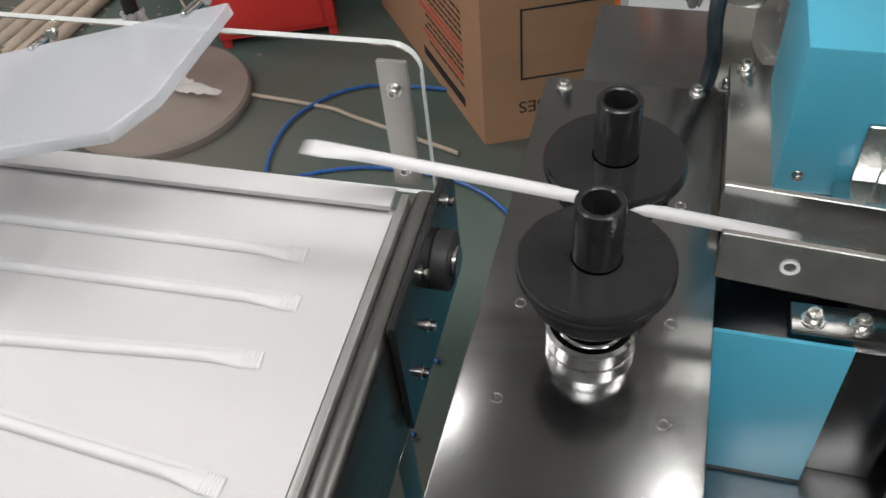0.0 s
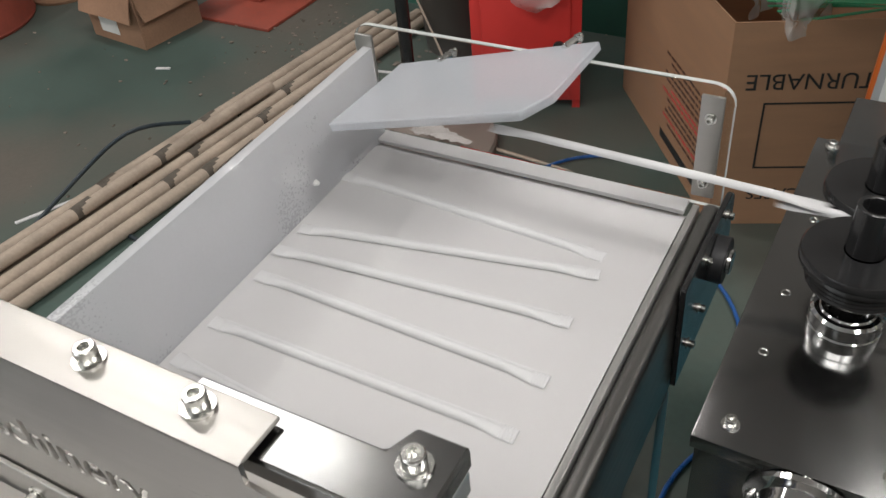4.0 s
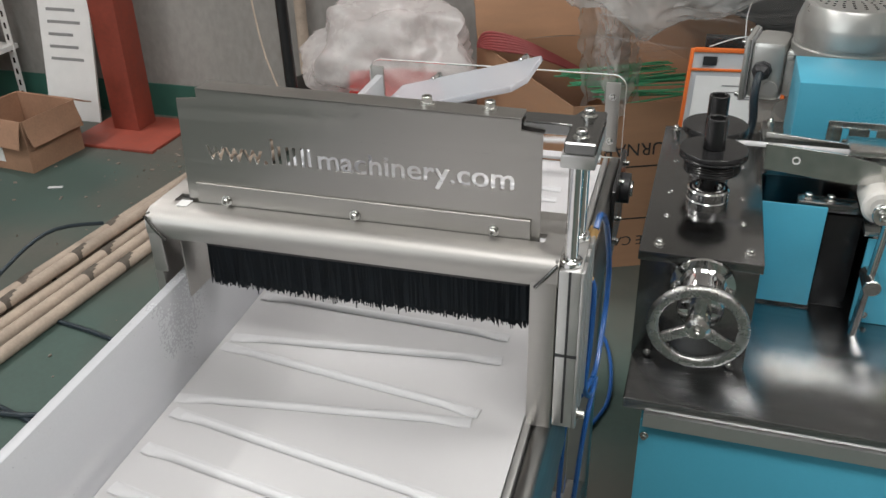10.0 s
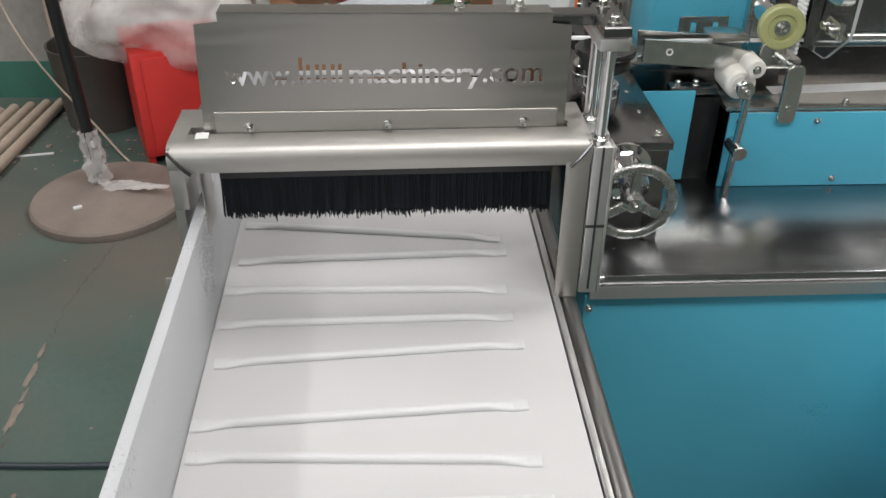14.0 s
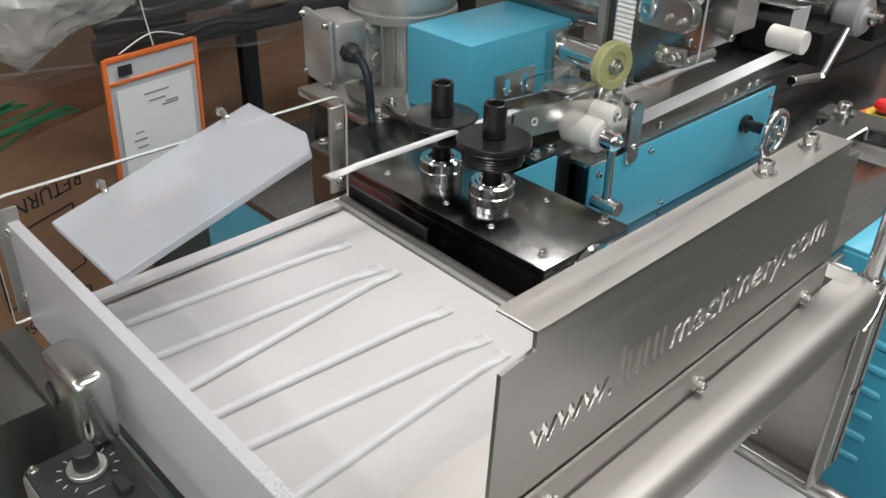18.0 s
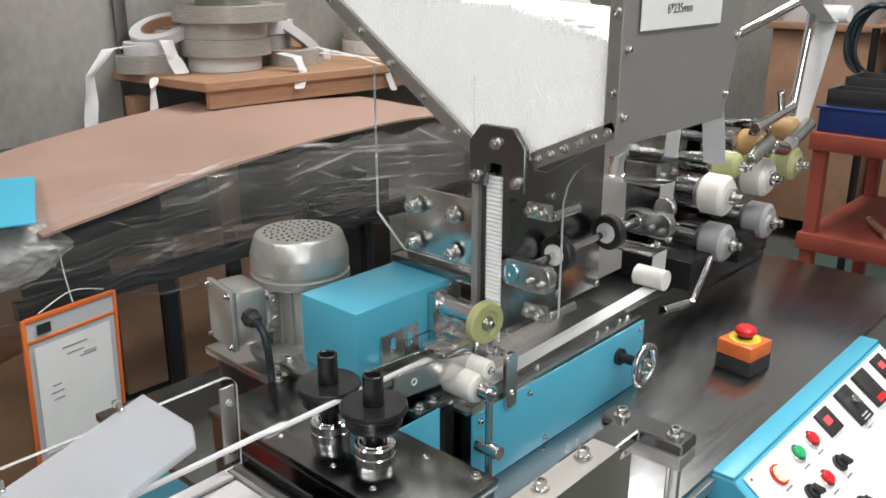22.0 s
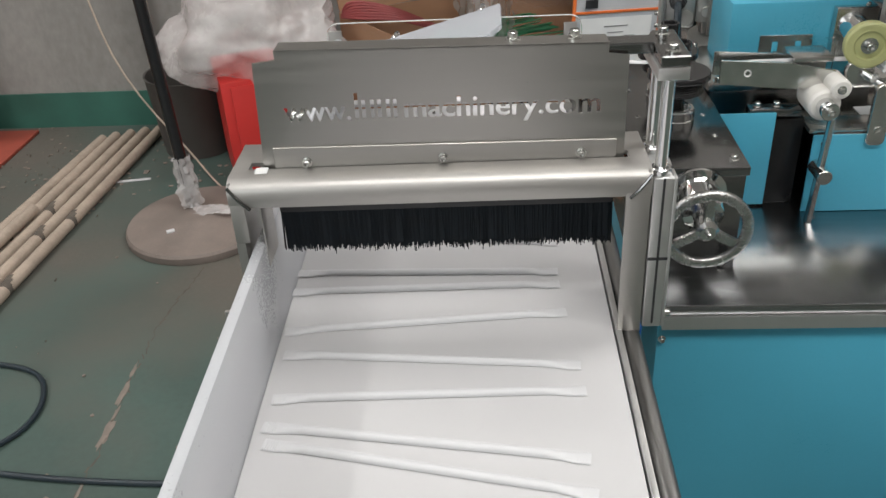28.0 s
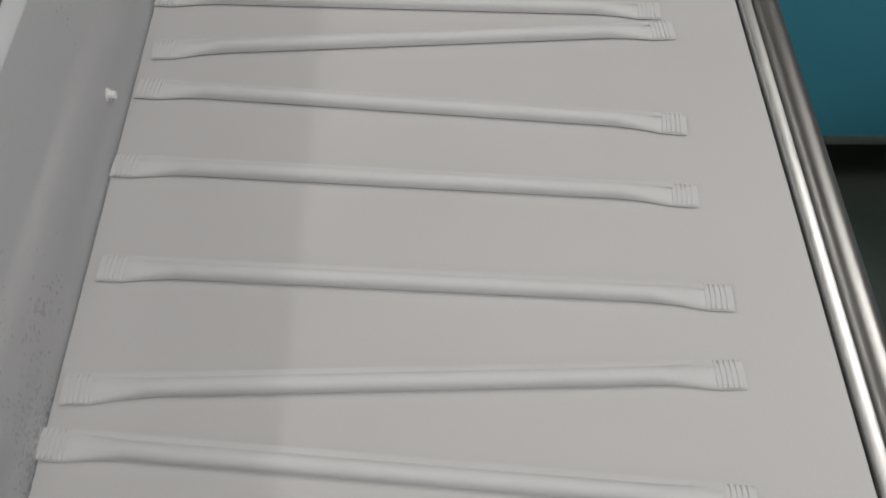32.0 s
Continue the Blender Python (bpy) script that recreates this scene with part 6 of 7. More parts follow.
for k in range(12):
    y_ = 0.10
    while y_ < 0.32 - 0.02 * (k % 3):
        w_ = rng.uniform(0.012, 0.035)
        part("print_bar", moved(box(-0.0012, -0.0004, y_, y_ + w_, 0.27 - 0.0165 * k, 0.2765 - 0.0165 * k), bmx), RED if k in (5, 6, 10) else BROWNINK, bigbox)
        y_ += w_ + 0.006
part("print_bar", moved(box(-0.0012, -0.0004, 0.10, 0.34, 0.035, 0.058), bmx), INK, bigbox, "bold black printed bar")
rng = random.Random(3)
for k in range(26):
    x = 0.06 + 0.40 * rng.random()
    y = 0.05 + 0.25 * rng.random()
    z = 0.485 + 0.03 * rng.random()
    part("strap", moved(box(-0.16, 0.16, -0.004, 0.004, 0, 0.002), bmx @ Matrix.Translation((0.24 + 0.03 * rng.random(), y, z)) @ Matrix.Rotation(rng.uniform(-0.25, 0.25), 4, "Z")), GREENP, bigbox, "")
for k in range(7):
    o = 0.012 * k
    solid("red_cable", sweep([bmx @ Vector((0.30, 0.40 + o, 0.42)), bmx @ Vector((0.10, 0.42 + o, 0.508 + 0.004 * k)), bmx @ Vector((0.0, 0.50 + o, 0.515 + 0.006 * k)), bmx @ Vector((-0.02, 0.60, 0.50))], 0.0045), mat("dull_red_rubber", (0.30, 0.06, 0.06), 0.5), "red cable lying over the carton's edge", "cable", "red cables")


def drape(nx, ny, fn, amp, scale):
    bm = bmesh.new()
    vs = [[bm.verts.new(fn(i / (nx - 1), j / (ny - 1))) for j in range(ny)] for i in range(nx)]
    for i in range(nx - 1):
        for j in range(ny - 1):
            bm.faces.new((vs[i][j], vs[i + 1][j], vs[i + 1][j + 1], vs[i][j + 1]))
    crumple(bm.verts, amp, scale)
    return bm


solid("clear_film", drape(60, 110, lambda u, v: Vector((-0.09 + 0.19 * u * (1 - 0.25 * v) + 0.05 * v, 1.63 + 0.07 * math.sin(u * 7) + 0.06 * creases(Vector((u * 5, v * 7, 0)), 3.0), 0.95 - 0.48 * v)), 0.012, 30), GLOSSY, "shiny clear film hanging into the carton", "plastic film", smooth=20)

wm = thing("wrapped_machine", (0.8, 1.9, 0), "machine wrapped in stretch film under a sagging pink hardboard", "wrapped machine")
part("body", box(0.30, 1.75, 2.02, 2.38, 0.10, 0.86, 0.01), mat("dark_green_enamel", (0.02, 0.035, 0.035), 0.35), wm, "dark machine body")
for x in (0.34, 0.75, 1.2, 1.70):
    part("leg", box(x - 0.03, x + 0.03, 2.05, 2.11, 0, 0.10), BLACK, wm)
for k, (x0_, x1_, z0_, z1_, m_) in enumerate(((0.62, 0.74, 0.28, 0.66, CARD2), (0.80, 0.95, 0.25, 0.68, WOOD), (1.0, 1.2, 0.25, 0.66, CARD2), (1.25, 1.6, 0.3, 0.7, BLACK))):
    part("panel", box(x0_, x1_, 1.75, 1.77, z0_, z1_, 0.002), m_, wm, "panel seen through the film")
for x in (0.60, 0.78, 0.97, 1.22, 1.6):
    part("upright", box(x - 0.014, x + 0.014, 1.435, 1.465, 0.0, 0.70, 0.002), BLACK, wm, "dark steel upright")
part("rail", box(0.26, 1.78, 1.42, 1.445, 0.70, 0.74, 0.002), BLACK, wm, "dark steel rail")


def board(u, v):
    x = 0.30 + 1.30 * u
    y = 1.345 + (0.62 + 0.12 * u) * v
    z = 0.885 + 0.075 * math.sin(u * 2.2) + 0.01 * v
    return Vector((x, y + 0.10 * u, z))


bb = drape(20, 8, board, 0.004, 5)
ext = bmesh.ops.extrude_face_region(bb, geom=bb.faces[:])
for v in ext["geom"]:
    if isinstance(v, bmesh.types.BMVert):
        v.co.z += 0.006
bmesh.ops.recalc_face_normals(bb, faces=bb.faces[:])
solid("hardboard_sheet", bb, PINKB, "large sagging sheet of pink-brown hardboard", "board")
def stretched(u, v, k):
    """Sag of taut film with long fine pleats that fan out."""
    a = noise.noise(Vector((4 * u, 26 * v + 14 * u * (v - 0.4), k)))
    b = noise.noise(Vector((10 * u, 70 * v + 30 * u * (v - 0.4), k + 5)))
    return 0.0034 * a + 0.0020 * b


part("stretch_film", drape(60, 90, lambda u, v: Vector((0.02 + 1.75 * u, 1.40 - 0.05 * math.sin(v * 3) + stretched(u, v, 0), 0.93 - 0.24 * v)), 0.02, 9), WRAP, wm, "wrinkled stretch film", 60)
part("stretch_film", drape(60, 90, lambda u, v: Vector((0.55 + 1.25 * u, 1.385 - 0.03 * math.sin(v * 5) + stretched(u, v, 2), 0.95 - 0.2 * v)), 0.02, 12), WRAP, wm, "wrinkled stretch film", 60)
solid("grey_board", slab([(-0.13, 1.47), (0.30, 1.40), (0.33, 2.0), (-0.10, 2.0)], Matrix.Translation((0, 0, 0.917)), 0.008, 0.001), mat("grey_hardboard", (0.27, 0.235, 0.21), 0.65, 0.0, 0.12, 6, 0.05, fine=300), "dusty grey-brown board lying over the wrapped machine", "board")
solid("blue_sheet", moved(box(-0.076, 0.076, -0.20, 0.20, 0.0, 0.003), Matrix.Translation((0.283, 1.515, 0.9255)) @ Matrix.Rotation(radians(-23), 4, "Z")), mat("blue_film", (0.06, 0.42, 0.60), 0.45), "flat light blue plastic sheet", "sheet")


def film_roll():
    """A long crushed sheet of film lying over the front rail, thick at one end, with a drooping edge."""
    bm = bmesh.new()
    nu, nv = 110, 64
    rings = []
    for i in range(nu):
        u = i / (nu - 1)
        c = Vector((-0.10 + 0.47 * u, 1.43 - 0.03 * u, 0.868 - 0.03 * u + 0.012 * math.sin(u * 9)))
        rz = (0.082 - 0.034 * u) * min(1.0, 0.25 + 7 * u, 0.25 + 7 * (1 - u))
        ry = rz * 1.25
        ring = []
        for k in range(nv):
            a = 2 * math.pi * k / nv
            d = Vector((0, math.cos(a), math.sin(a)))
            f = 0.72 + 1.2 * creases(Vector((u * 3.4 + 0.5 * d.z, d.y, d.z)), 7.0)
            droop = -0.035 * max(0.0, -d.z) * math.sin(u * math.pi) ** 2 * (1 + 0.6 * math.sin(u * 17))
            ring.append(bm.verts.new(c + Vector((0.02 * noise.noise(d * 3 + Vector((u * 6, 0, 0))), d.y * ry * f, d.z * rz * f + droop))))
        rings.append(ring)
    for p, q in zip(rings, rings[1:]):
        for k in range(nv):
            bm.faces.new((p[k], q[k], q[(k + 1) % nv], p[(k + 1) % nv]))
    bm.faces.new(rings[0])
    bm.faces.new(rings[-1][::-1])
    return bm


solid("crumpled_film", film_roll(), SHEER, "heap of crumpled milky plastic film", "plastic film", smooth=50)
tp = thing("tape_gun", (0.15, 1.60, 0.925), "black tape dispenser with a red edge", "tape dispenser")
part("reel", pipe((0.125, 1.58, 0.9605), (0.160, 1.58, 0.9605), 0.035, 0.015), BLACKP, tp)
part("handle", moved(box(-0.05, 0.02, -0.012, 0.012, -0.01, 0.012, 0.004), Matrix.Translation((0.15, 1.60, 0.988))), REDB, tp)

# document sleeve that hangs on a wire
doc = thing("document_sleeve", (0.34, 1.36, 0.43), "grey document sleeve with an orange edge hung on a wire", "document holder")
dm_ = Matrix.Translation((0.232, 1.335, 0.735)) @ Matrix.Rotation(radians(14.5), 4, "Z") @ Matrix.Rotation(radians(2.5), 4, "Y")
part("sleeve", moved(box(0.006, 0.218, 0.0, 0.003, -0.30, -0.005), dm_), GREYP, doc, "grey sleeve with a printed sheet")
for a in ((0.0, 0.008, -0.31, 0.0), (0.216, 0.224, -0.31, 0.0), (0.008, 0.216, -0.008, 0.002), (0.008, 0.216, -0.31, -0.302), (0.008, 0.216, -0.05, -0.044)):
    part("orange_edge", moved(box(a[0], a[1], -0.003, 0.004, a[2], a[3], 0.001), dm_), ORANGE, doc, "orange plastic edge")
part("sheet", moved(box(0.02, 0.20, -0.0035, -0.0032, -0.29, -0.06), dm_), WHITEP, doc, "white printed sheet")
part("badge", moved(box(0.03, 0.06, -0.005, -0.003, -0.036, -0.016), dm_), BLACKP, doc, "small black badge")
for k, (x, z, w_) in enumerate(((0.08, -0.08, 0.06), (0.09, -0.095, 0.04), (0.13, -0.105, 0.03), (0.05, -0.15, 0.02), (0.045, -0.165, 0.03), (0.05, -0.18, 0.025), (0.12, -0.11, 0.04))):
    part("print_bar", moved(box(x, x + w_, -0.0042, -0.0037, z - 0.003, z), dm_), GREYINK, doc)
solid("hanging_wire", sweep([(0.345, 1.36, 0.735), (0.34, 1.37, 0.80), (0.35, 1.40, 0.84)], 0.0012, 6), WHITEP, "thin white wire that holds the document sleeve", "wire")
part("hook_wire", sweep([(0.27, 1.345, 0.738), (0.345, 1.36, 0.76), (0.42, 1.382, 0.737)], 0.0012, 6), WHITEP, doc)

# ---- table with paper reels ----
tab = thing("work_table", (1.55, 2.15, 0), "rough orange wooden table against the wall", "table")
part("table_top", slab([(1.03, 1.90), (1.66, 1.85), (3.30, 1.93), (3.30, 2.385), (1.0, 2.385)], Matrix.Translation((0, 0, 1.027)), 0.028, 0.003), WOOD, tab, "rough plank top")
part("apron", slab([(1.05, 1.915), (1.66, 1.866), (3.28, 1.945), (3.28, 1.965), (1.66, 1.886), (1.05, 1.935)], Matrix.Translation((0, 0, 0.975)), 0.0515, 0.001), WOOD, tab)
for x, y in ((1.10, 1.96), (2.75, 1.99), (3.2, 2.0), (1.06, 2.34), (2.75, 2.34), (3.2, 2.34)):
    part("leg", box(x - 0.035, x + 0.035, y - 0.03, y + 0.03, 0, 0.9745, 0.002), WOOD, tab)


def reel(x, y, z, r, h, tilt=0.0, ri=0.038, m=None, label="roll of white paper tape", stack="paper reels"):
    t = thing("paper_reel", (x, y, z), label, "paper reel", stack)
    t.matrix_basis = pose(x, y, z, tilt, tilt * 0.3, 40 * x)
    mm = placed(t)
    part("paper", moved(pipe((0, 0, 0), (0, 0, h), r, ri + 0.004, 36), mm), m or PAPER, t)
    part("core", moved(pipe((0, 0, 0.0), (0, 0, h + 0.001), ri + 0.0035, ri, 24), mm), CARD, t, "cardboard core")
    return t


zz = 1.0555
for k, (x, r, h, m_) in enumerate(((1.268, 0.115, 0.046, PAPER), (1.277, 0.142, 0.052, CREAM), (1.275, 0.135, 0.050, CREAM), (1.30, 0.180, 0.050, CREAM), (1.296, 0.101, 0.032, CREAM), (1.275, 0.130, 0.044, CREAM), (1.272, 0.136, 0.048, CREAM))):
    reel(x, 2.15, zz, r, h, 0, 0.045, m_, "stacked reel of white paper tape with a silvery side")
    zz += h + 0.0006
solid("yellow_label", moved(box(-0.028, 0.028, -0.0006, 0.0006, -0.013, 0.013), Matrix.Translation((1.224, 2.0215, zz - 0.024)) @ Matrix.Rotation(radians(-21), 4, "Z")), YELLOW, "yellow label on the topmost reel", "label")
for x, y, z, r, h, m_ in ((1.06, 2.27, 1.0555, 0.090, 0.052, CREAM), (1.065, 2.27, 1.108, 0.068, 0.040, None), (1.185, 2.365, 1.0555, 0.06, 0.12, None), (1.50, 2.10, 1.0555, 0.085, 0.05, CREAM), (1.47, 2.26, 1.0555, 0.11, 0.05, CREAM), (1.47, 2.26, 1.106, 0.12, 0.045, CREAM), (1.48, 2.25, 1.152, 0.115, 0.042, None), (1.45, 2.26, 1.195, 0.10, 0.05, None), (1.62, 2.20, 1.0555, 0.10, 0.028, None)):
    reel(x, y, z, r, h, 0, 0.038, m_, "roll of white paper tape lying on the table" if m_ is None else "roll of paper tape with a silvery side")
t = reel(1.13, 2.27, 1.20, 0.10, 0.032, 0, 0.06, None, "loose ring of white paper leaning on the rolls")
t.matrix_basis = pose(1.13, 2.27, 1.165, 8, -20, 0)
t = reel(1.55, 2.24, 1.13, 0.115, 0.03, 0, 0.06, None, "loose ring of white paper leaning on the rolls")
t.matrix_basis = pose(1.575, 2.20, 1.12, 10, 38, 0)
zz = 1.0555
for k in range(14):
    rr = 0.105 + 0.03 * ((k * 5) % 4) / 3
    reel(2.70 + 0.02 * ((k * 3) % 4), 2.23 + 0.012 * ((k * 7) % 3), zz, rr, 0.036, 1.0 * ((k * 11) % 3), 0.04, None, "loosely stacked roll of white paper")
    zz += 0.039
for k in range(7):
    reel(3.02 + 0.015 * (k % 3), 2.26, 1.0555 + 0.042 * k, 0.125 - 0.006 * (k % 3), 0.04, 0, 0.04, CREAM if k in (1, 3) else None, "stacked roll of white paper")
for k, (x, y, z, a, b_) in enumerate(((2.40, 2.14, 1.30, 66, 35), (2.52, 2.12, 1.25, 32, 20), (2.62, 2.10, 1.17, 24, -25), (2.46, 2.10, 1.10, 12, 15), (3.14, 2.10, 1.14, 70, -40), (2.88, 2.06, 1.10, 20, 10))):
    t = reel(x, y, z, 0.135 if k < 4 else 0.10, 0.035, 0, 0.04, None, "roll of white paper leaning on the stack")
    t.matrix_basis = pose(x, y, z, a, b_ * 0.4, b_)
for k in range(4):
    reel(1.98 + 0.01 * k, 2.20, 1.0555 + 0.05 * k, 0.13, 0.048, 0, 0.04, CREAM if k % 2 else None, "stacked roll of cream paper")


def ribbon(points, wide):
    """A loose strip of paper through the points."""
    n_ = 6 * (len(points) - 1)

    def at(u, v):
        q = v * (len(points) - 1)
        k = min(int(q), len(points) - 2)
        f = q - k
        f = f * f * (3 - 2 * f)
        return Vector(points[k]).lerp(Vector(points[k + 1]), f) + Vector((wide * (u - 0.5), 0.006 * math.sin(9 * v + 3 * u), 0))
    return drape(4, n_, at, 0.003, 14)


for pts, wide in ((((1.0, 2.20, 1.145), (0.90, 2.19, 1.14), (0.83, 2.18, 1.07), (0.825, 2.18, 1.0), (0.815, 2.18, 0.92)), 0.036), (((0.985, 2.10, 1.058), (0.972, 2.09, 1.03), (0.97, 2.09, 0.955)), 0.022),
                  (((1.02, 2.18, 1.155), (1.055, 2.13, 1.16), (1.06, 2.11, 1.11), (1.08, 2.10, 1.062)), 0.045), (((1.36, 1.98, 1.11), (1.385, 1.93, 1.10), (1.37, 1.885, 1.06), (1.345, 1.875, 1.01)), 0.035),
                  (((1.56, 2.05, 1.11), (1.64, 1.92, 1.08), (1.70, 1.86, 1.05), (1.72, 1.84, 0.97)), 0.02), (((1.60, 2.12, 1.085), (1.75, 1.95, 1.066), (1.80, 1.86, 1.06), (1.83, 1.845, 0.96)), 0.026)):
    solid("paper_tail", ribbon(pts, wide), PAPER, "loose white paper tail hanging over the table's edge", "paper tail", "paper tails", smooth=60)

# ---- red rack on the right ----
rr_ = thing("red_rack", (2.75, 0.45, 0), "red steel angle rack with tool trays", "rack")
for x in (2.45, 3.05):
    for y in (0.09, 0.65):
        part("post", join(box(x, x + 0.04, y, y + 0.004, 0, 0.845), box(x, x + 0.004, y + 0.0041, y + 0.04, 0, 0.845)), RUST, rr_, "red angle post")
for z in (0.16, 0.515, 0.845):
    part("shelf", box(2.44, 3.10, 0.08, 0.70, z, z + 0.025, 0.002), RUST, rr_, "red steel shelf")
    part("shelf_lip", box(2.434, 2.4395, 0.08, 0.70, z - 0.03, z + 0.025, 0.001), RUST, rr_, "folded shelf edge")
tray = thing("tool_tray", (2.75, 0.40, 0.872), "navy blue plastic tool tray with a latch", "tray")
part("bottom", box(2.47, 3.05, 0.10, 0.68, 0.8705, 0.879), NAVY, tray)
for a in ((2.46, 2.47, 0.09, 0.69), (3.05, 3.06, 0.09, 0.69), (2.47, 3.05, 0.09, 0.10), (2.47, 3.05, 0.68, 0.69)):
    part("side", box(a[0], a[1], a[2], a[3], 0.8705, 0.944, 0.002), NAVY, tray)
for x in (2.450, 3.044):
    part("rim", box(x, x + 0.024, 0.082, 0.70, 0.9445, 0.951, 0.002), NAVY, tray, "thick rolled rim")
part("latch", box(2.450, 2.4595, 0.22, 0.275, 0.905, 0.942, 0.003), NAVY, tray, "blue plastic latch")
for y in (0.30, 0.49):
    part("divider", box(2.4701, 3.0499, y, y + 0.006, 0.8791, 0.94), BLACKP, tray, "black divider")
for x0_, x1_, z0_ in ((2.48, 2.60, 0.9515), (2.63, 2.79, 0.9515)):
    tb2 = thing("cantilever_tray", (x0_ + 0.06, 0.40, z0_), "black plastic lift-out tray with dividers on the tool tray", "tray", "lift-out trays")
    part("bottom", box(x0_, x1_, 0.10, 0.68, z0_, z0_ + 0.006), BLACKP, tb2)
    for a in ((x0_, x0_ + 0.005, 0.10, 0.68), (x1_ - 0.005, x1_, 0.10, 0.68), (x0_ + 0.0051, x1_ - 0.0051, 0.10, 0.105), (x0_ + 0.0051, x1_ - 0.0051, 0.675, 0.68), (x0_ + 0.0051, x1_ - 0.0051, 0.28, 0.284), (x0_ + 0.0051, x1_ - 0.0051, 0.47, 0.474)):
        part("wall", box(a[0], a[1], a[2], a[3], z0_ + 0.0061, z0_ + (0.05 if x0_ < 2.6 else 0.075), 0.001), BLACKP, tb2)
can = thing("spray_can", (2.52, 0.30, 0.54), "white and green spray can with a red cap", "spray can")
part("body", cyl((2.52, 0.30, 0.5405), (2.52, 0.30, 0.68), 0.026), GREENB, can)
part("collar", cyl((2.52, 0.30, 0.68), (2.52, 0.30, 0.695), 0.022, 24, 0.014), NICKEL, can)
part("cap", cyl((2.52, 0.30, 0.695), (2.52, 0.30, 0.715), 0.013), REDB, can)
mal = thing("wooden_mallet", (2.6, 0.5, 0.541), "wooden tool handle on the rack", "tool")
part("handle", moved(cyl((-0.08, 0, 0.0145), (0.08, 0, 0.0145), 0.014, 16, 0.011), Matrix.Translation((2.6, 0.5, 0.5405)) @ Matrix.Rotation(0.6, 4, "Z")), WOOD, mal)
part("ferrule", moved(cyl((0.081, 0, 0.0145), (0.10, 0, 0.0145), 0.0125, 16), Matrix.Translation((2.6, 0.5, 0.5405)) @ Matrix.Rotation(0.6, 4, "Z")), NICKEL, mal)
solid("brown_carton", box(2.35, 2.75, 1.05, 1.5, 0.0, 0.42, 0.004), CARD2, "closed brown carton on the floor", "cardboard box")
solid("brown_carton", box(2.5, 2.95, 1.3, 1.8, 0.422, 1.0, 0.004), CARD2, "closed brown carton stacked on another", "cardboard box")
sw = thing("far_workbench", (4.25, 1.25, 0), "brown wooden workbench by the far wall with plastic drums", "workbench")
part("top", box(3.98, 4.55, 0.98, 1.52, 1.07, 1.10, 0.002), CARD2, sw)
part("cabinet", box(4.02, 4.5, 1.0, 1.5, 0.1205, 1.0695, 0.003), CARD2, sw, "brown wooden cabinet front")
for x in (4.05, 4.45):
    for y in (1.03, 1.45):
        part("leg", box(x - 0.03, x + 0.03, y - 0.03, y + 0.03, 0, 0.12), BLACK, sw)
for z0_, z1_ in ((0.0, 0.66), (0.6605, 1.22)):
    cc = thing("brown_carton", (4.25, 0.75, z0_), "closed brown carton stacked beside the far bench", "cardboard box", "far cartons")
    part("body", box(4.05, 4.5, 0.55, 0.95, z0_, z1_ - 0.0015, 0.004), CARD2, cc)
    part("tape", box(4.048, 4.502, 0.72, 0.77, z1_ - 0.0014, z1_ - 0.0004), CARD, cc, "brown packing tape")
# work lamp, cable coil and wrapped machine beyond the rack
wl = thing("work_lamp", (3.42, 0.80, 0), "grey flood lamp on a stand with a black cable coil", "work lamp")
part("stand", cyl((3.42, 0.84, 0.0), (3.42, 0.84, 1.13), 0.016), BLACK, wl)
part("base", cyl((3.42, 0.84, 0.0), (3.42, 0.84, 0.02), 0.16), BLACK, wl)
lampm = Matrix.Translation((3.36, 0.725, 1.183)) @ Matrix.Rotation(radians(-22), 4, "X") @ Matrix.Rotation(radians(-12), 4, "Y") @ Matrix.Scale(0.62, 4)
part("housing", moved(box(-0.04, 0.05, -0.055, 0.055, -0.12, 0.12, 0.01), lampm), GREYR, wl, "grey lamp housing")
part("lens", moved(box(-0.046, -0.0405, -0.045, 0.045, -0.105, 0.105, 0.002), lampm), GREYP, wl, "frosted lamp glass")
for k in range(9):
    c_ = Vector((3.40 + 0.006 * (k % 3), 0.81 + 0.004 * k, 1.08))
    part("cable_loop", sweep([c_ + Vector((0.012 * math.sin(3 * a_ + k), (0.095 + 0.006 * (k % 4)) * math.cos(a_), (0.135 + 0.005 * (k % 3)) * math.sin(a_))) for a_ in [2 * math.pi * q_ / 16 for q_ in range(17)]], 0.007), CABLE, wl, "coiled black cable")
pm = thing("packed_machine", (3.75, 0.55, 0), "machine hood packed in shiny clear film", "packed machine")
part("stand", box(3.70, 3.95, 0.30, 0.62, 0.0, 1.0, 0.01), GREYR, pm, "grey pedestal under film")
part("hood", slab([(0.20, 1.28), (0.60, 1.02), (0.82, 1.28), (0.82, 1.75), (0.20, 1.75)], Matrix.Translation((3.62, 0, 0)) @ YZ, 0.35, 0.01), GREYR, pm, "sheet metal hood")
part("wrap", drape(40, 40, lambda u, v: Vector((3.56 - 0.02 * math.sin(v * 5), 0.12 + 0.74 * u * (1 - 0.45 * v) + 0.10 * v, 1.75 - 1.0 * v)), 0.03, 11), WRAP, pm, "creased clear film", 60)
part("wrap_edge", sweep([(3.55, 0.84, 1.60), (3.55, 0.83, 1.30), (3.55, 0.76, 1.21), (3.55, 0.60, 1.12), (3.55, 0.45, 1.10)], 0.005), FILM, pm, "gathered film edge")
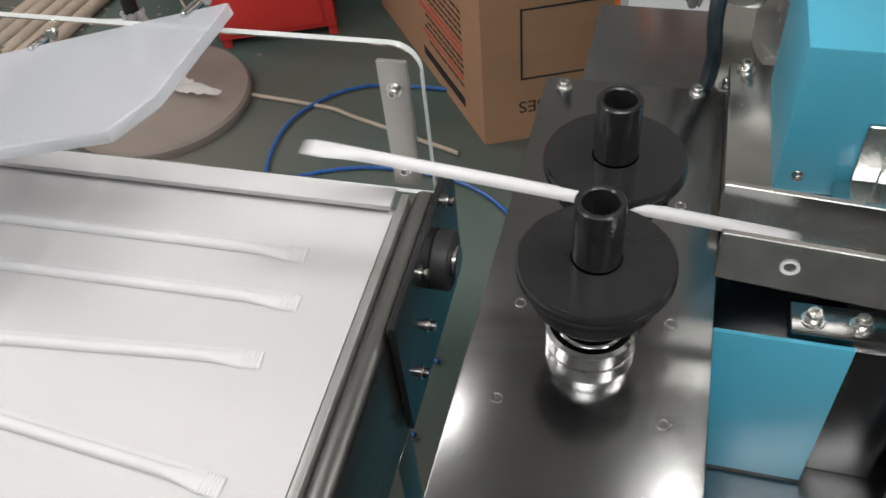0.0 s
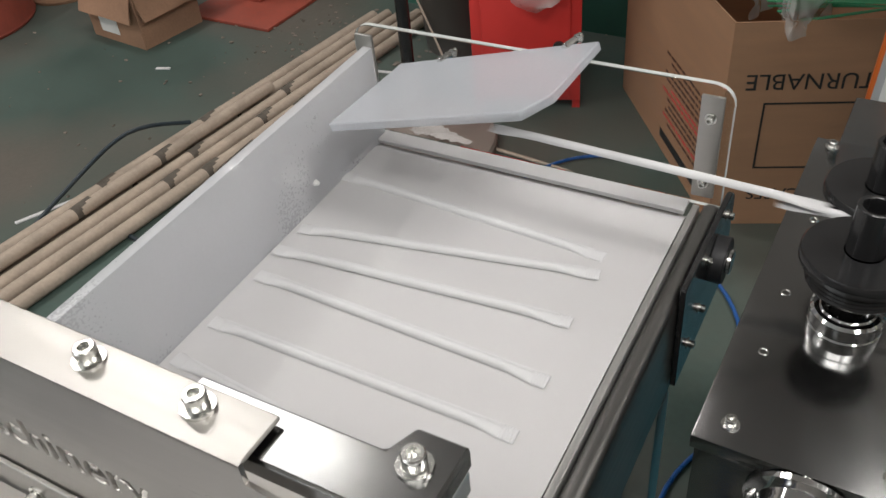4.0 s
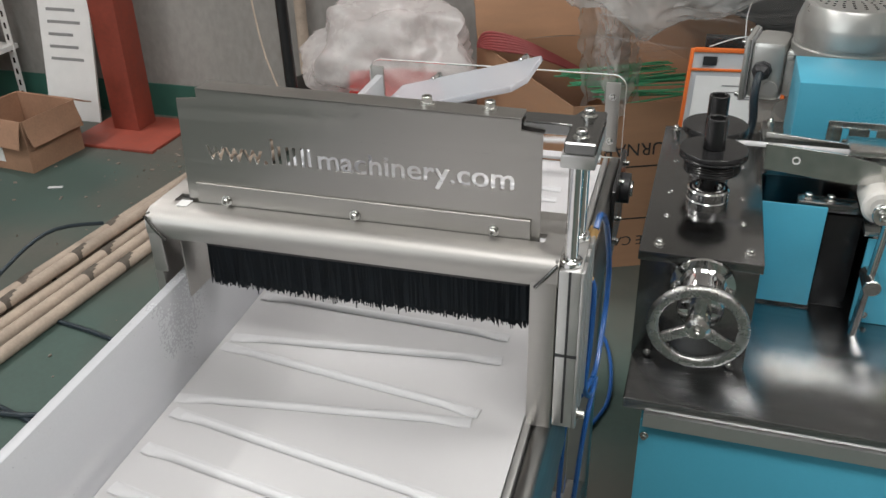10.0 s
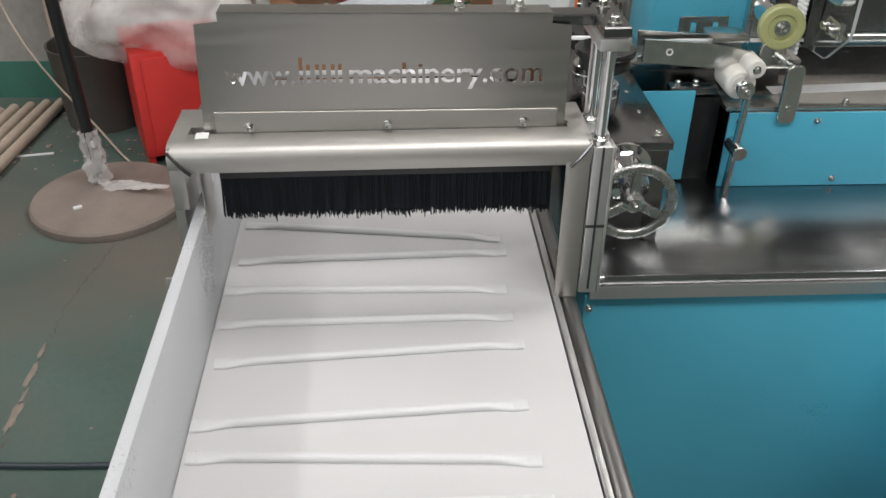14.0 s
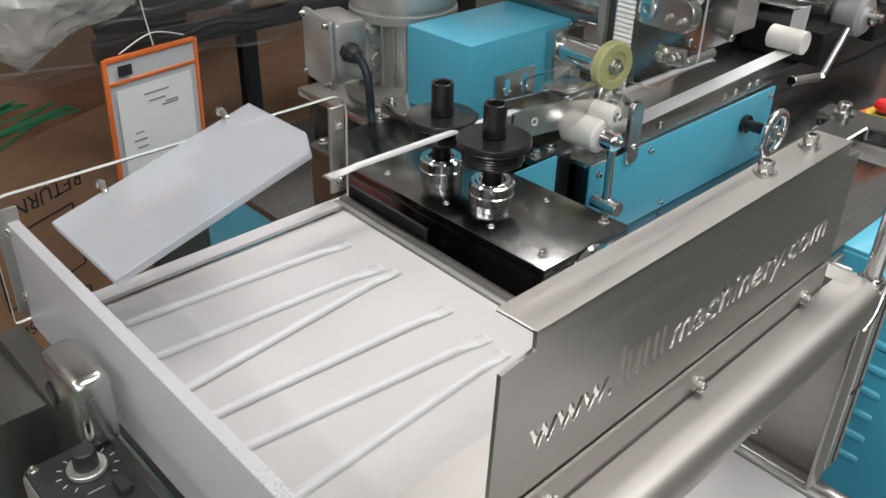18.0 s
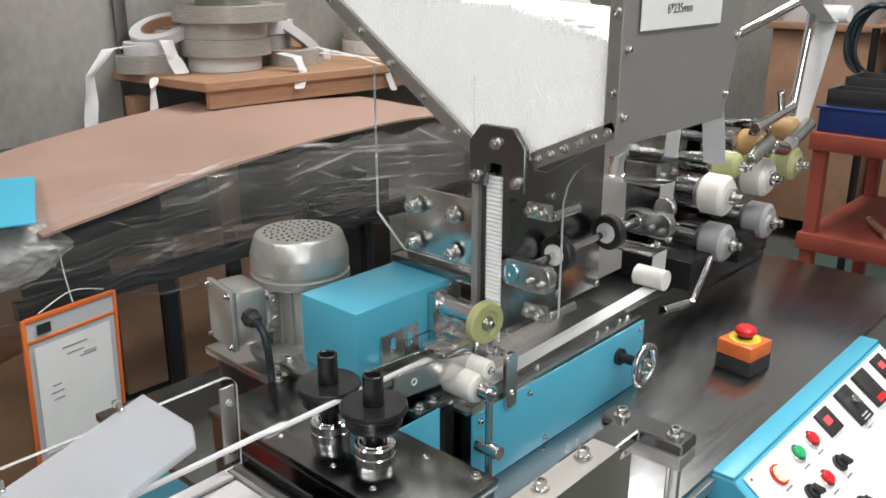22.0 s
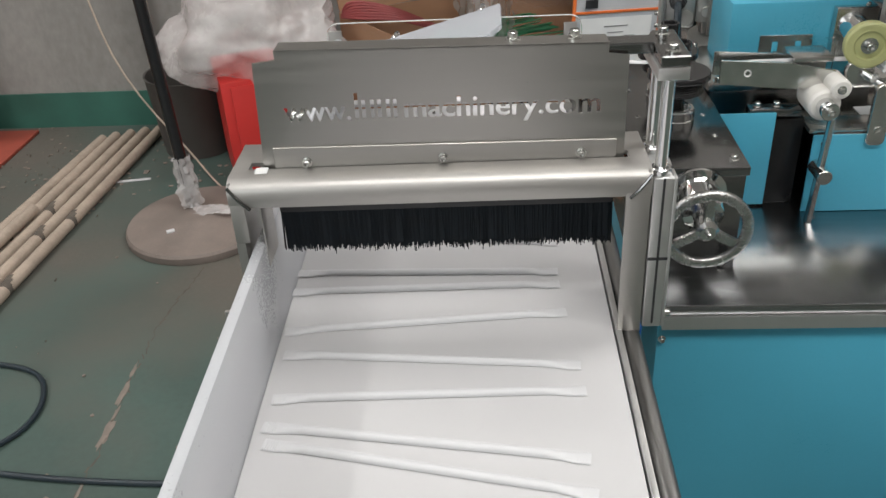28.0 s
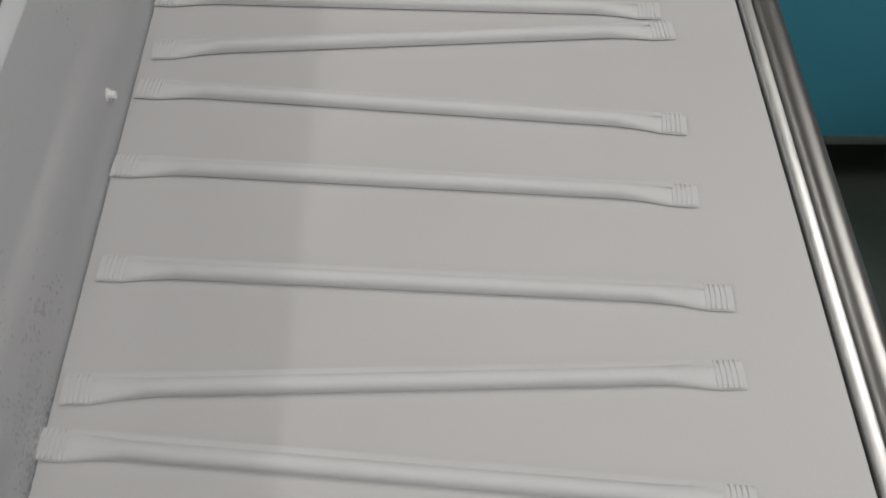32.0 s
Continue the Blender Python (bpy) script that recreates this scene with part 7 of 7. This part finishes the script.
for k, (x, y, r, h_) in enumerate(((4.12, 1.41, 0.085, 0.20), (4.16, 1.16, 0.11, 0.23), (4.40, 1.36, 0.10, 0.24))):
    cn = thing("plastic_drum", (x, y, 1.101), "milky plastic drum on the workbench", "drum", "plastic drums")
    part("body", lathe([(0, 1.101), (r, 1.101), (r, 1.101 + h_ * 0.9), (r * 0.9, 1.101 + h_), (0, 1.101 + h_)], (x, y, 0), (x, y, 1), 28), FILM, cn)
    part("lid", cyl((x, y, 1.102 + h_), (x, y, 1.125 + h_), r * 0.86), WHITEP, cn)
br = thing("wall_bracket", (1.05, 2.38, 1.05), "steel angle bracket bolted to the wall", "bracket")
part("strip", box(1.03, 1.07, 2.380, 2.396, 0.75, 1.378, 0.002), STEEL_Y, br)
bolt(br, (1.05, 2.380, 1.35), (0, -1, 0), 0.010)
bolt(br, (1.05, 2.380, 1.12), (0, -1, 0), 0.010)
# valve and hose branch below the speed controller
vl = thing("solenoid_valve", (-0.20, 0.62, 0.30), "black solenoid valve with brass fittings beside the conveyor leg", "valve")
VM = Matrix.Translation((-0.205, 0.60, 0.32)) @ Matrix.Rotation(radians(20), 4, "Z")
part("body", moved(box(-0.045, 0.045, -0.02, 0.02, -0.018, 0.018, 0.003), VM), BLACKP, vl)
part("coil", moved(box(-0.085, -0.047, -0.018, 0.018, -0.018, 0.022, 0.003), VM), BLACKP, vl)
part("plate", moved(box(-0.03, 0.035, -0.012, 0.012, 0.0182, 0.0190), VM), WHITEP, vl, "white rating plate")
for x in (-0.02, 0.02):
    part("fitting", moved(cyl((x, 0.0, 0.019), (x, 0.0, 0.04), 0.006, 10), VM), AMBER, vl, "brass fitting")
solid("hose_branch", join(cyl((-0.33, 1.065, 0.02), (-0.28, 1.04, 0.02), 0.012, 12), cyl((-0.30, 1.052, 0.02), (-0.26, 1.06, 0.022), 0.011, 12), cyl((-0.30, 1.048, 0.02), (-0.27, 1.015, 0.022), 0.011, 12)), WHITEP, "white plastic hose branch on the floor", "hose fitting")
solid("air_hose", sweep([(-0.26, 1.06, 0.022), (-0.2, 1.07, 0.02), (-0.12, 1.12, 0.03), (-0.15, 1.3, 0.02)], 0.0045), HOSE, "blue air hose from the white branch", "hose")
solid("air_hose", sweep([(-0.27, 1.015, 0.022), (-0.2, 0.93, 0.02), (-0.19, 0.8, 0.12), (-0.205, 0.62, 0.355)], 0.0045), HOSE, "blue air hose from the white branch to the valve", "hose")
# stray blue hose on the floor below the conveyor
solid("air_hose", sweep([(-0.55, 1.30, 0.006), (-0.3, 1.42, 0.006), (-0.05, 1.40, 0.006), (0.10, 1.25, 0.006), (0.15, 1.0, 0.006), (0.10, 0.80, 0.006), (0.12, 0.55, 0.006)], 0.0045), HOSE, "blue air hose curling on the floor", "hose")
solid("air_hose", sweep([(-0.10, 1.72, 0.008), (-0.371, 1.71, 0.008), (-0.50, 1.58, 0.008), (-0.51, 1.42, 0.008), (-0.445, 1.258, 0.008), (-0.34, 1.14, 0.008), (-0.2, 1.05, 0.008), (0.0, 0.95, 0.008)], 0.0045), HOSE, "blue air hose in a wide loop on the floor", "hose")
solid("air_hose", sweep([(-0.335, 0.80, 0.01), (-0.34, 1.02, 0.04), (-0.333, 1.22, 0.09), (-0.29, 1.12, 0.05), (-0.22, 0.95, 0.02), (-0.12, 0.85, 0.01), (0.0, 0.8, 0.01)], 0.0045), HOSE, "blue air hose standing in a loop on the floor", "hose")
solid("grey_cable", sweep([(-1.0, 1.66, 0.006), (-0.489, 1.619, 0.006), (-0.363, 1.587, 0.006), (-0.1, 1.5, 0.006)], 0.005), BAMBOO, "thin grey-brown cable on the floor", "cable")
gb = thing("drive_cover", (-0.24, 0.49, 0.60), "grey stainless cover of the conveyor drive", "cover")
part("box", box(-0.272, -0.2065, 0.42, 0.56, 0.62, 0.79, 0.002), STEEL_Y, gb, "folded stainless cover")
part("side_sheet", box(-0.235, -0.2065, 0.10, 0.30, 0.36, 0.60, 0.002), DARK_STEEL, gb, "dark steel side sheet")

# ---- wrapped straws ----
VB = 0.28


def straw_mesh():
    """A paper sleeve, round over the straw and pressed flat at both ends."""
    bm = bmesh.new()
    prev = None
    prof = ((-0.1375, 0.0066, 0.0005), (-0.126, 0.0066, 0.0005), (-0.114, 0.0048, 0.0014), (-0.102, 0.0038, 0.0024), (0.102, 0.0038, 0.0024), (0.114, 0.0048, 0.0014), (0.126, 0.0066, 0.0005), (0.1375, 0.0066, 0.0005))
    for x, wy, hz in prof:
        ring = [bm.verts.new((x, wy * math.cos(a), 0.0001 + 2 * hz * max(0.0, math.sin(a)) ** 0.8)) for a in (0.0, 0.35, 0.8, 1.25, 1.57, 1.89, 2.34, 2.79, 3.1416, 4.71)]
        if prev:
            for k in range(10):
                bm.faces.new((prev[k], prev[(k + 1) % 10], ring[(k + 1) % 10], ring[k]))
        else:
            bm.faces.new(ring[::-1])
        prev = ring
    bm.faces.new(prev)
    fin = [bm.verts.new(p) for p in ((-0.126, 0.0030, 0.0018), (0.126, 0.0030, 0.0018), (0.126, 0.0068, 0.0006), (-0.126, 0.0068, 0.0006))]
    bm.faces.new(fin)
    return bm


def crimp_mesh():
    bm = bmesh.new()
    for k in range(5):
        x = -0.005 + 0.0022 * k
        b = box(x, x + 0.0009, -0.0063, 0.0063, 0.0008, 0.0014)
        bm = join(bm, b)
    return bm


STRAW = mesh_of("wrapped_straw", straw_mesh(), SLEEVE, 40)
CRIMP = mesh_of("crimp", crimp_mesh(), SLEEVE, 0)
# rows of straws on the moving belt: distance along it at the start, and their slant
KNOWN = {0.305: -5.5, 0.361: 5, 0.415: 1, 0.500: -3, 0.57: -2, 0.627: -9, 0.671: 3, 0.723: -2, 0.801: -10.8, 0.843: -10.8, 0.897: -10.6, 0.946: 3.7, 0.983: 6.6, 1.053: -2, 1.604: -6, 1.643: 3, 1.758: -3, 1.99: 7.6, 2.046: -3.6, 2.085: -3,
         2.188: -2, 2.415: -1.5, 2.491: -7, 2.538: 4, 2.793: -7, 2.836: 6, 2.895: -2, 2.935: 1, 2.984: -4, 3.018: -1, 3.088: 2, 3.125: -3, 3.168: 5.1, 3.21: 2.6, 3.268: 4.3, 3.33: -12.4, 3.407: -0.2, 3.457: 1.7, 3.505: -3.8, 3.547: 9.2, 3.589: -7.9, 3.647: -0.5,
         3.694: -3.3, 3.74: 2.4, 3.813: 3, 3.863: 0, 3.907: -2, 3.966: 1, 4.008: -8, 5.79: -2, 6.825: -3.5, 6.871: -8, 6.933: -12, 6.98: 3.6, 7.638: -11.9, 7.673: -8.4, 7.724: 1, 7.77: -4.6, 7.829: 4.6, 7.885: 0.9, 7.915: -1.5,
         7.975: -6, 8.008: -8, 8.045: -10, 8.095: -2, 8.133: -3, 8.177: -7, 8.229: 0.2, 8.271: -9, 8.322: -1.5, 8.382: -14.3, 8.434: -5.3, 8.468: 1, 8.518: -3.6, 8.579: -4.2, 8.621: -5.5, 8.671: 2.8, 8.699: -2.6, 8.763: -3.7}
PLACES = []
rng = random.Random(8)
marks = [-0.93] + sorted(KNOWN) + [9.46]
for s0, s1 in zip(marks, marks[1:]):
    n_ = max(1, round((s1 - s0) / 0.05))
    for k in range(n_):
        s = s0 + (s1 - s0) * k / n_ + (rng.uniform(-0.006, 0.006) if k else 0.0)
        PLACES.append((s, KNOWN[s0] if k == 0 and s0 in KNOWN else round(rng.gauss(-1, 4.5), 1), rng.uniform(-0.030, -0.018)))
LAND = 0.455
LANDED = []
for i, (s, a, x) in enumerate(PLACES):
    ob = new("wrapped_straw", STRAW)
    tagged(ob, "drinking straw wrapped in a white paper sleeve", "wrapped straw", "wrapped straws")
    for sx in (-0.1305, 0.1305):
        c = new("crimp", CRIMP)
        c.parent = ob
        c.matrix_basis = pose(sx, 0, 0.0)
    LANDED.append(ob)


def belt_pose(x, y, a, lift=0.0):
    return CONV @ pose(x, y, 0.0006 + lift, 0, 0, a)


def straw_rows(i, s, a, x):
    """Waits in the forming rail, shoots out past the spools, drops on the belt, rides it and falls off its end."""
    rows = []
    t_land = (s - LAND) / VB
    y_at = lambda t: s - VB * t
    hold0, hold1 = 5.75, 7.62
    t_gate = (s - 0.045) / VB
    held = hold0 < t_gate < hold1
    queue = (hold1 - t_gate) * 0.03 if held else 0.0
    if t_land > 0.12:
        row, col = i % 12, (i // 12) % 16
        park = pose(0.72, 0.448 + 0.0068 * col, 0.660 + 0.0085 * row)
        t_out = t_land - 0.30
        if t_out > 0.14:
            rows.append((0.0, park))
            rows.append((t_out - 0.134, park))
        rows.append((t_out - 0.1, pose(0.70, 0.453, 0.7995)))
        rows.append((t_out, pose(0.50, 0.466, 0.866)))
        rows.append((t_out + 0.10, pose(0.30, 0.467, 0.867)))
        rows.append((t_out + 0.20, pose(0.12, 0.466, 0.874, 0, 1, 0)))
        rows.append((t_out + 0.265, pose(0.0, 0.463, 0.842, 0, -3, a * 0.5)))
        rows.append((t_land, belt_pose(x, LAND, a)))
        rows.append((t_land + 0.2, belt_pose(x, LAND - 0.2 * VB, a)))
    else:
        rows.append((0.0, belt_pose(x, s, a)))
    rows = [r for r in rows if r[0] >= 0]
    end = (s + 0.99) / VB
    t = rows[-1][0] + 0.5
    delay = 0.0
    if held:
        while t < t_gate - 0.1:
            rows.append((t, belt_pose(x, y_at(t), a)))
            t += 0.5
        g = 0.045 + 0.011 * (1 + (t_gate - hold0) / 0.17) * 0.6
        t_stop = (s - g) / VB
        rows.append((t_stop, belt_pose(x, g, a * 0.4, 0.002 * (i % 3))))
        rows.append((7.63, belt_pose(x, g, a * 0.4, 0.002 * (i % 3))))
        rows.append((7.73, belt_pose(x, g - 0.028, a * 0.4, 0.002 * (i % 3))))
        delay = 7.63 - t_stop
        t = 7.93
        end += delay
    while t < min(end, 32.2):
        rows.append((t, belt_pose(x, s - VB * (t - delay), a)))
        t += 0.5
    if end < 31.9:
        rows.append((end, belt_pose(x, -0.99, a)))
        k = i % 40
        bin_at = pose(x + 0.02 * ((i * 7) % 5 - 2), -1.22 + 0.012 * ((i * 3) % 11), 0.012 + 0.0045 * (i % 60), 0, 0, a * 2)
        rows.append((end + 0.2, belt_pose(x, -1.06, a) @ pose(0, 0, -0.03)))
        rows.append((end + 0.5, bin_at))
        rows.append((32.3, bin_at))
    clean = []
    for t, m in sorted(rows, key=lambda r: r[0]):
        if not clean or frame(t) > frame(clean[-1][0]):
            clean.append((t, m))
    if len(clean) == 1:
        clean.append((32.3, clean[0][1]))
    return clean


bin_ = thing("collecting_bin", (0, -1.18, 0), "grey plastic bin below the belt's end", "bin")
part("bottom", box(-0.25, 0.25, -1.34, -1.06, 0.001, 0.006), GREYR, bin_)
for a in ((-0.256, -0.25, -1.34, -1.06), (0.25, 0.256, -1.34, -1.06), (-0.256, 0.256, -1.346, -1.34), (-0.256, 0.256, -1.06, -1.054)):
    part("side", box(a[0], a[1], a[2], a[3], 0.0, 0.30), GREYR, bin_)


def motions():
    up = placed(lift)
    gates = ((0.0, 0), (5.5, 0), (5.6, -0.010), (5.7, -0.022), (5.8, -0.034), (5.9, -0.046), (6.0, -0.059), (6.1, -0.070), (6.2, -0.076), (7.5, -0.076), (7.6, -0.062), (7.7, -0.030), (7.8, -0.002), (7.9, 0), (32.0, 0))
    walk(lift, [(t, up @ pose(0, 0, d)) for t, d in gates])
    for i, ob in enumerate(LANDED):
        walk(ob, straw_rows(i, *PLACES[i]))


motions()
